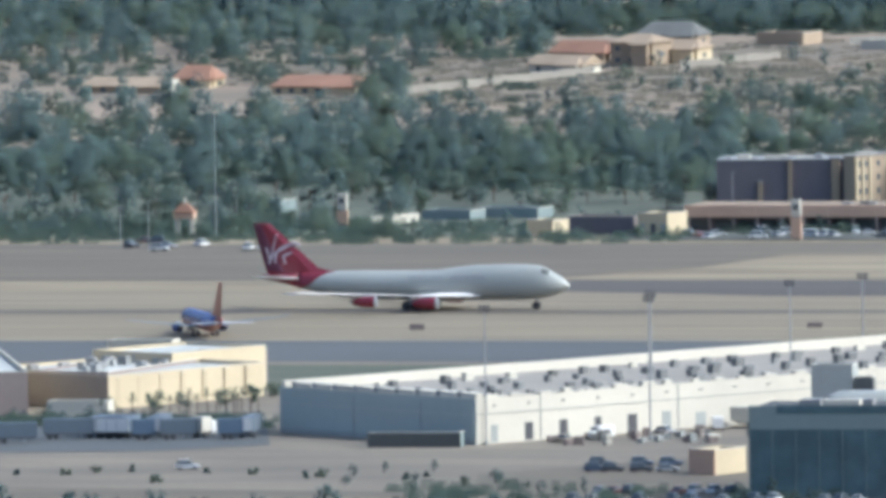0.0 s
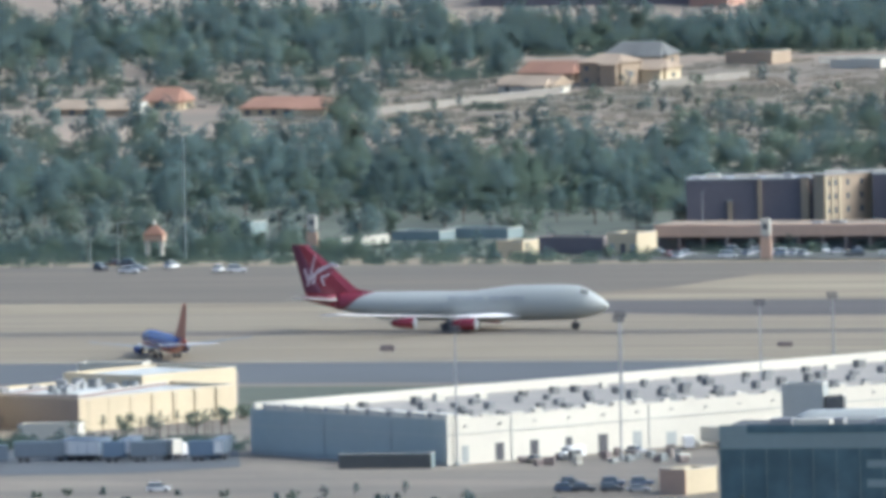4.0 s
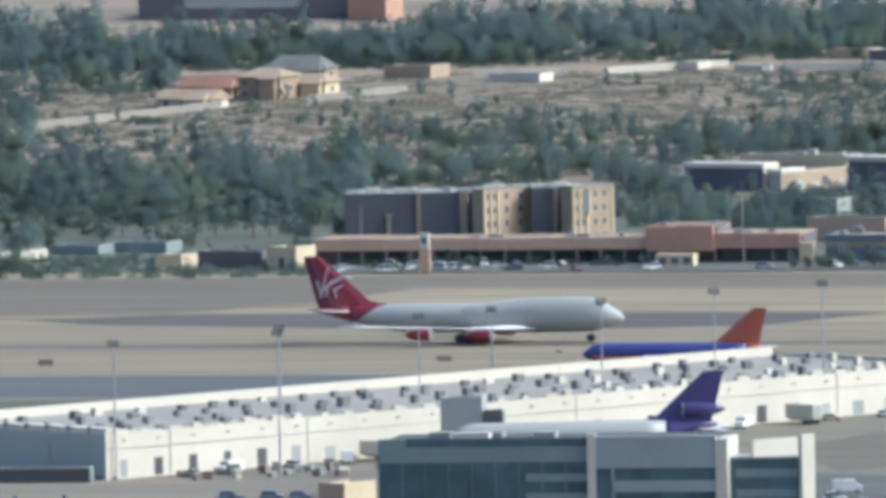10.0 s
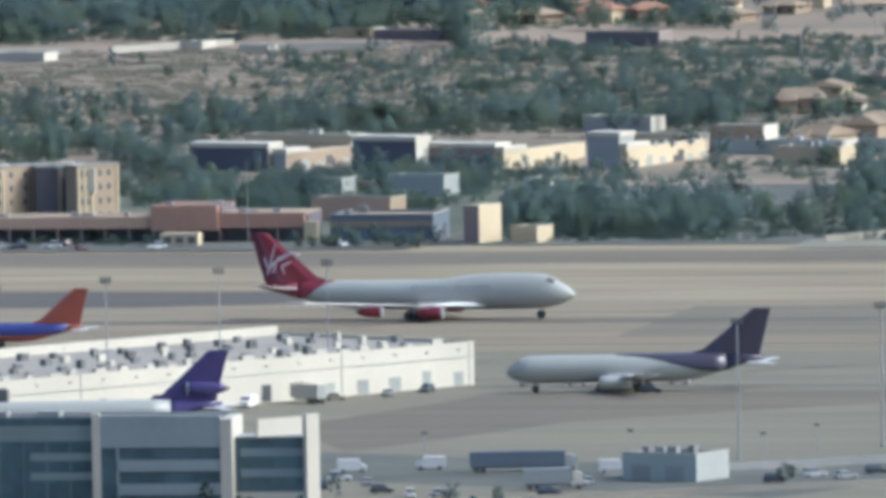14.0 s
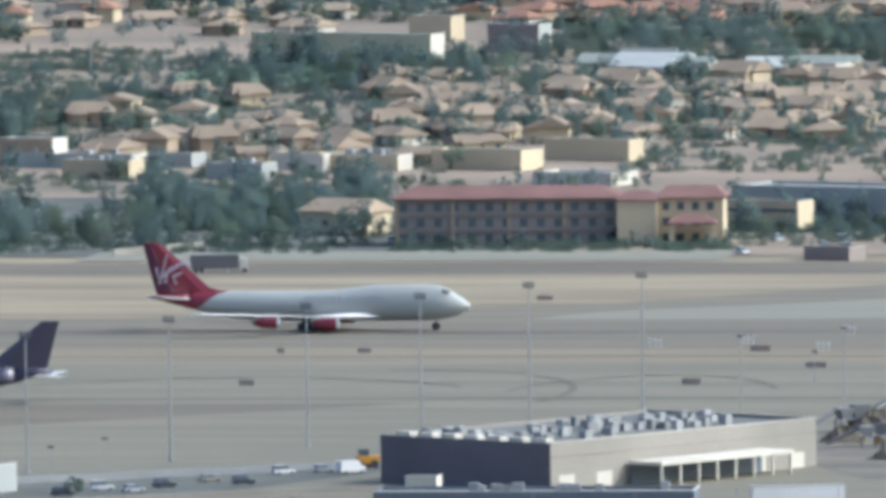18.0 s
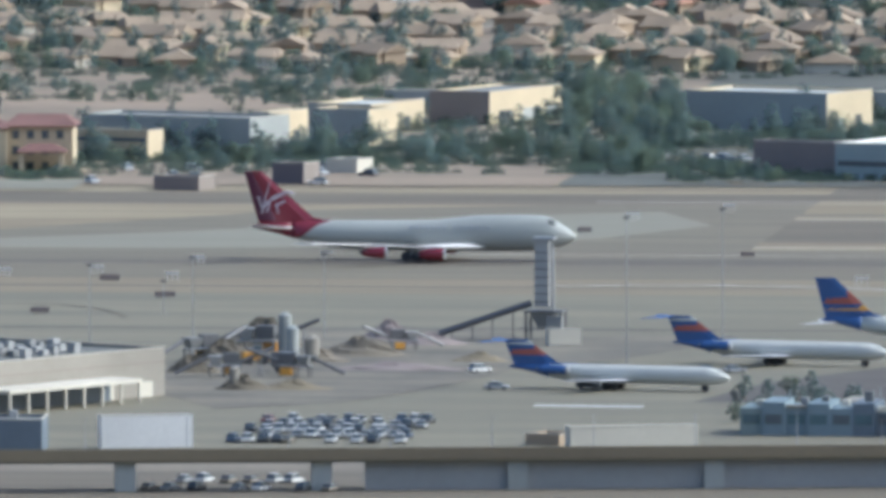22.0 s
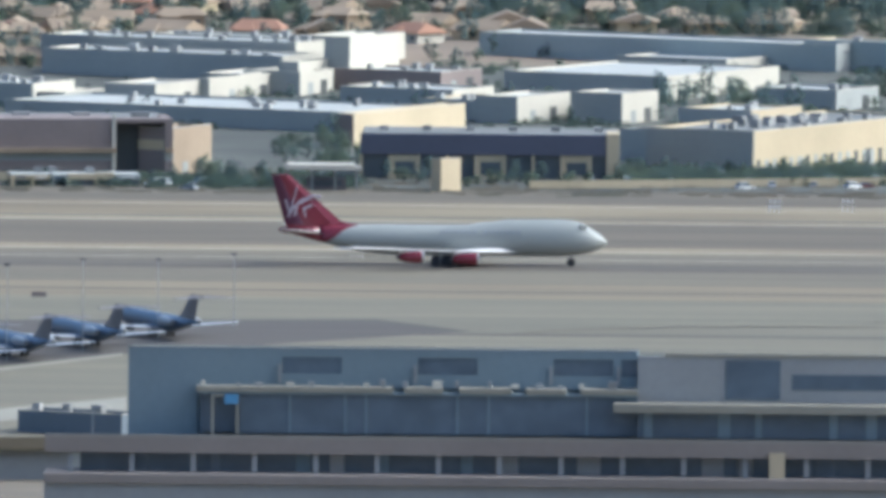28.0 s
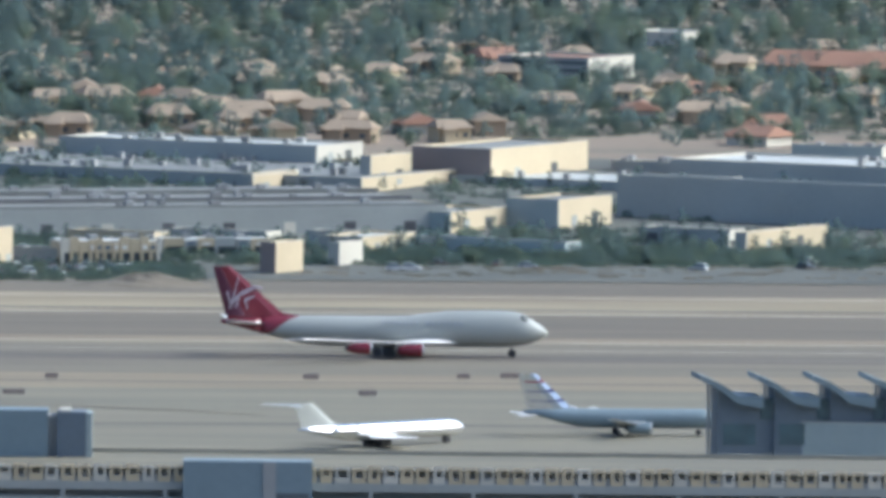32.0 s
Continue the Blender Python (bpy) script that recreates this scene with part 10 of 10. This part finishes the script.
far_car(110.1, 3814.9, 30, 0, "cars beyond the runway")
far_car(96.1, 3789.6, 75, 1, "cars beyond the runway")
far_car(106.1, 3846.0, 135, 0, "cars beyond the runway")
far_car(103.9, 3827.7, 30, 1, "cars beyond the runway")
far_car(109.8, 3789.9, 75, 0, "cars beyond the runway")
far_car(103.3, 3830.3, 270, 0, "cars beyond the runway")
far_car(108.2, 3788.4, 45, 0, "cars beyond the runway")
far_car(105.2, 3814.2, 345, 0, "cars beyond the runway")
far_car(103.7, 3800.0, 135, 0, "cars beyond the runway")
far_car(-164.2, 3763.2, 225, 0, "cars beyond the runway")
far_car(-179.4, 3770.5, 345, 1, "cars beyond the runway")
far_car(-153.9, 3767.7, 210, 2, "cars beyond the runway")
far_car(-155.6, 3748.9, 150, 1, "cars beyond the runway")
far_car(-161.7, 3764.0, 120, 0, "cars beyond the runway")
far_car(-125.3, 3775.3, 255, 3, "cars beyond the runway")
far_car(-131.0, 3776.7, 180, 3, "cars beyond the runway")
far_car(-194.4, 3762.0, 210, 0, "cars beyond the runway")
far_car(-123.3, 3769.5, 135, 0, "cars beyond the runway")
far_car(-136.6, 3772.5, 300, 2, "cars beyond the runway")
far_car(-125.2, 3761.8, 60, 0, "cars beyond the runway")
far_car(-192.0, 3778.5, 15, 0, "cars beyond the runway")
far_car(-164.9, 3763.8, 285, 3, "cars beyond the runway")
far_car(-139.9, 3769.6, 0, 3, "cars beyond the runway")
far_car(-56.4, 3786.0, 90, 0, "cars beyond the runway")
far_car(7.5, 3818.4, 120, 0, "cars beyond the runway")
far_car(1.1, 3799.2, 285, 0, "cars beyond the runway")
far_car(-15.0, 3793.7, 300, 2, "cars beyond the runway")
far_car(7.8, 3792.8, 345, 0, "cars beyond the runway")
far_car(-27.9, 3792.7, 345, 3, "cars beyond the runway")
far_car(-64.8, 3795.4, 90, 1, "cars beyond the runway")
far_car(-35.0, 3811.6, 75, 0, "cars beyond the runway")
far_car(268.9, 3825.9, 180, 3, "cars beyond the runway")
far_car(241.8, 3806.8, 150, 0, "cars beyond the runway")
far_car(202.7, 3812.8, 0, 1, "cars beyond the runway")
far_car(269.6, 3832.2, 60, 0, "cars beyond the runway")
far_car(171.3, 3797.8, 0, 0, "cars beyond the runway")
far_car(182.3, 3820.8, 330, 3, "cars beyond the runway")
far_car(175.1, 3798.9, 345, 0, "cars beyond the runway")
far_car(267.4, 3814.7, 330, 2, "cars beyond the runway")
far_car(196.2, 3818.4, 240, 3, "cars beyond the runway")
far_car(-46.5, 3790.6, 165, 1, "cars beyond the runway")
far_car(-2.1, 3780.3, 195, 3, "cars beyond the runway")
far_car(-13.5, 3779.0, 90, 1, "cars beyond the runway")
far_car(-23.0, 3778.4, 270, 1, "cars beyond the runway")
far_car(-10.8, 3796.2, 150, 0, "cars beyond the runway")
far_car(-4.4, 3776.9, 45, 0, "cars beyond the runway")
far_car(0.6, 3819.7, 150, 3, "cars beyond the runway")
far_car(-29.1, 3770.0, 30, 0, "cars beyond the runway")
far_car(-15.1, 3794.5, 255, 3, "cars beyond the runway")
heap(68.9, 3695.7, 18, 8, 1.6, 21, SAND, "low heap of reddish earth by the runway")
loader(70.9, 3702.1, 170, PORANGE, "red-orange wheel loader beside the sand heap")
heap(111.8, 3733.3, 34, 12, 3.2, 22, SAND, "tan earth heap by the perimeter road")
fence_wall(-281.6, 3764.5, -186.7, 3778.0, 2.2, CREAM, "low cream wall before the long store")
fence_wall(-78.3, 3763.8, 51.3, 3807.0, 2.0, CREAM, "low cream wall along the perimeter road")
bush(-281.0, 3764.6, 1.6, 0, "bushes along the perimeter road", 0)
bush(-275.2, 3765.1, 1.3, 50, "bushes along the perimeter road", 1)
bush(-245.5, 3776.5, 1.5, 100, "bushes along the perimeter road", 0)
bush(-246.5, 3765.4, 1.6, 150, "bushes along the perimeter road", 1)
bush(-239.1, 3751.5, 1.5, 200, "bushes along the perimeter road", 0)
bush(-229.5, 3752.7, 1.4, 250, "bushes along the perimeter road", 1)
bush(-184.6, 3758.1, 1.5, 300, "bushes along the perimeter road", 0)
bush(-349.6, 3796.5, 2.0, 350, "bushes along the perimeter road", 1)
bush(12.1, 3800.4, 1.4, 400, "bushes along the perimeter road", 0)
bush(-189.7, 3777.7, 1.6, 450, "bushes along the perimeter road", 1)


# ---- taxiing jets ----
def taxi_jet(label):
    return aircraft("taxiing_jet", label, pose(0, 0, 0), 39.5, 1.95, 3.2, 35.8, PBLUE, PORANGE, engines=((0.33, 4.9, 1.55, 4.2, 1.05),), engine_paint=PBLUE, aft_paint=PORANGE, aft_from=0.9, wing_paint=DARKSLATE, fin_height=12.5, fin=(0.26, 0.19, 0.09), low_paint=PORANGE)


taxi_one = taxi_jet("blue and orange airliner turning off the taxiway")
taxi_two = taxi_jet("blue and orange airliner taxiing past the warehouse")


def motions():
    # the jumbo jet gathers speed along the runway
    roll = [
        (0.0, -861.01), (0.5, -859.7), (1.0, -858.42), (1.5, -856.95), (2.0, -855.32), (2.5, -853.44),
        (4.5, -841.88), (5.0, -837.78), (5.5, -833.17), (6.0, -827.96), (6.5, -822.14), (7.0, -815.8),
        (7.5, -808.9), (8.0, -801.44), (8.5, -793.4), (9.0, -784.76), (9.5, -775.58), (10.0, -765.79),
        (10.5, -755.32), (11.0, -744.33), (11.5, -732.99), (12.0, -720.97), (12.5, -708.24), (13.0, -695.08),
        (13.5, -681.39), (15.5, -621.24), (16.0, -604.85), (16.5, -588.02), (17.0, -570.69), (17.5, -552.93),
        (18.0, -534.6), (18.5, -515.71), (19.0, -496.41), (19.5, -476.65), (20.0, -456.28), (20.5, -435.68),
        (21.0, -415.02), (21.5, -393.62), (22.0, -371.31), (22.5, -348.29), (23.0, -324.74), (23.5, -300.77),
        (24.0, -276.33), (24.5, -251.31), (26.5, -147.07), (27.0, -119.96), (27.5, -92.14), (28.0, -63.83),
        (28.5, -35.12), (29.0, -5.78), (29.5, 24.07), (30.0, 54.57), (30.5, 85.75), (31.0, 117.38),
        (31.5, 149.75), (32.0, 182.84),
    ]
    walk(jumbo, [(t, pose(x, 3500, 0.1)) for t, x in roll])
    # one airliner turns slowly towards the ramp, another taxies the other way
    walk(taxi_one, [(0.0, pose(-920.0, 3428, 0.1, 0, 0, 116)), (6.0, pose(-924.0, 3431, 0.1, 0, 0, 118)), (32.0, pose(-936.0, 3452, 0.1, 0, 0, 120))])
    walk(taxi_two, [(0.0, pose(-632.0, 3416, 0.1, 0, 0, 180)), (9.0, pose(-734.2, 3416, 0.1, 0, 0, 180)), (11.0, pose(-755.2, 3416, 0.1, 0, 0, 180)), (13.0, pose(-775.1, 3416, 0.1, 0, 0, 180)), (14.0, pose(-784.6, 3416, 0.1, 0, 0, 180)), (32.0, pose(-948.0, 3416, 0.1, 0, 0, 180))])


motions()
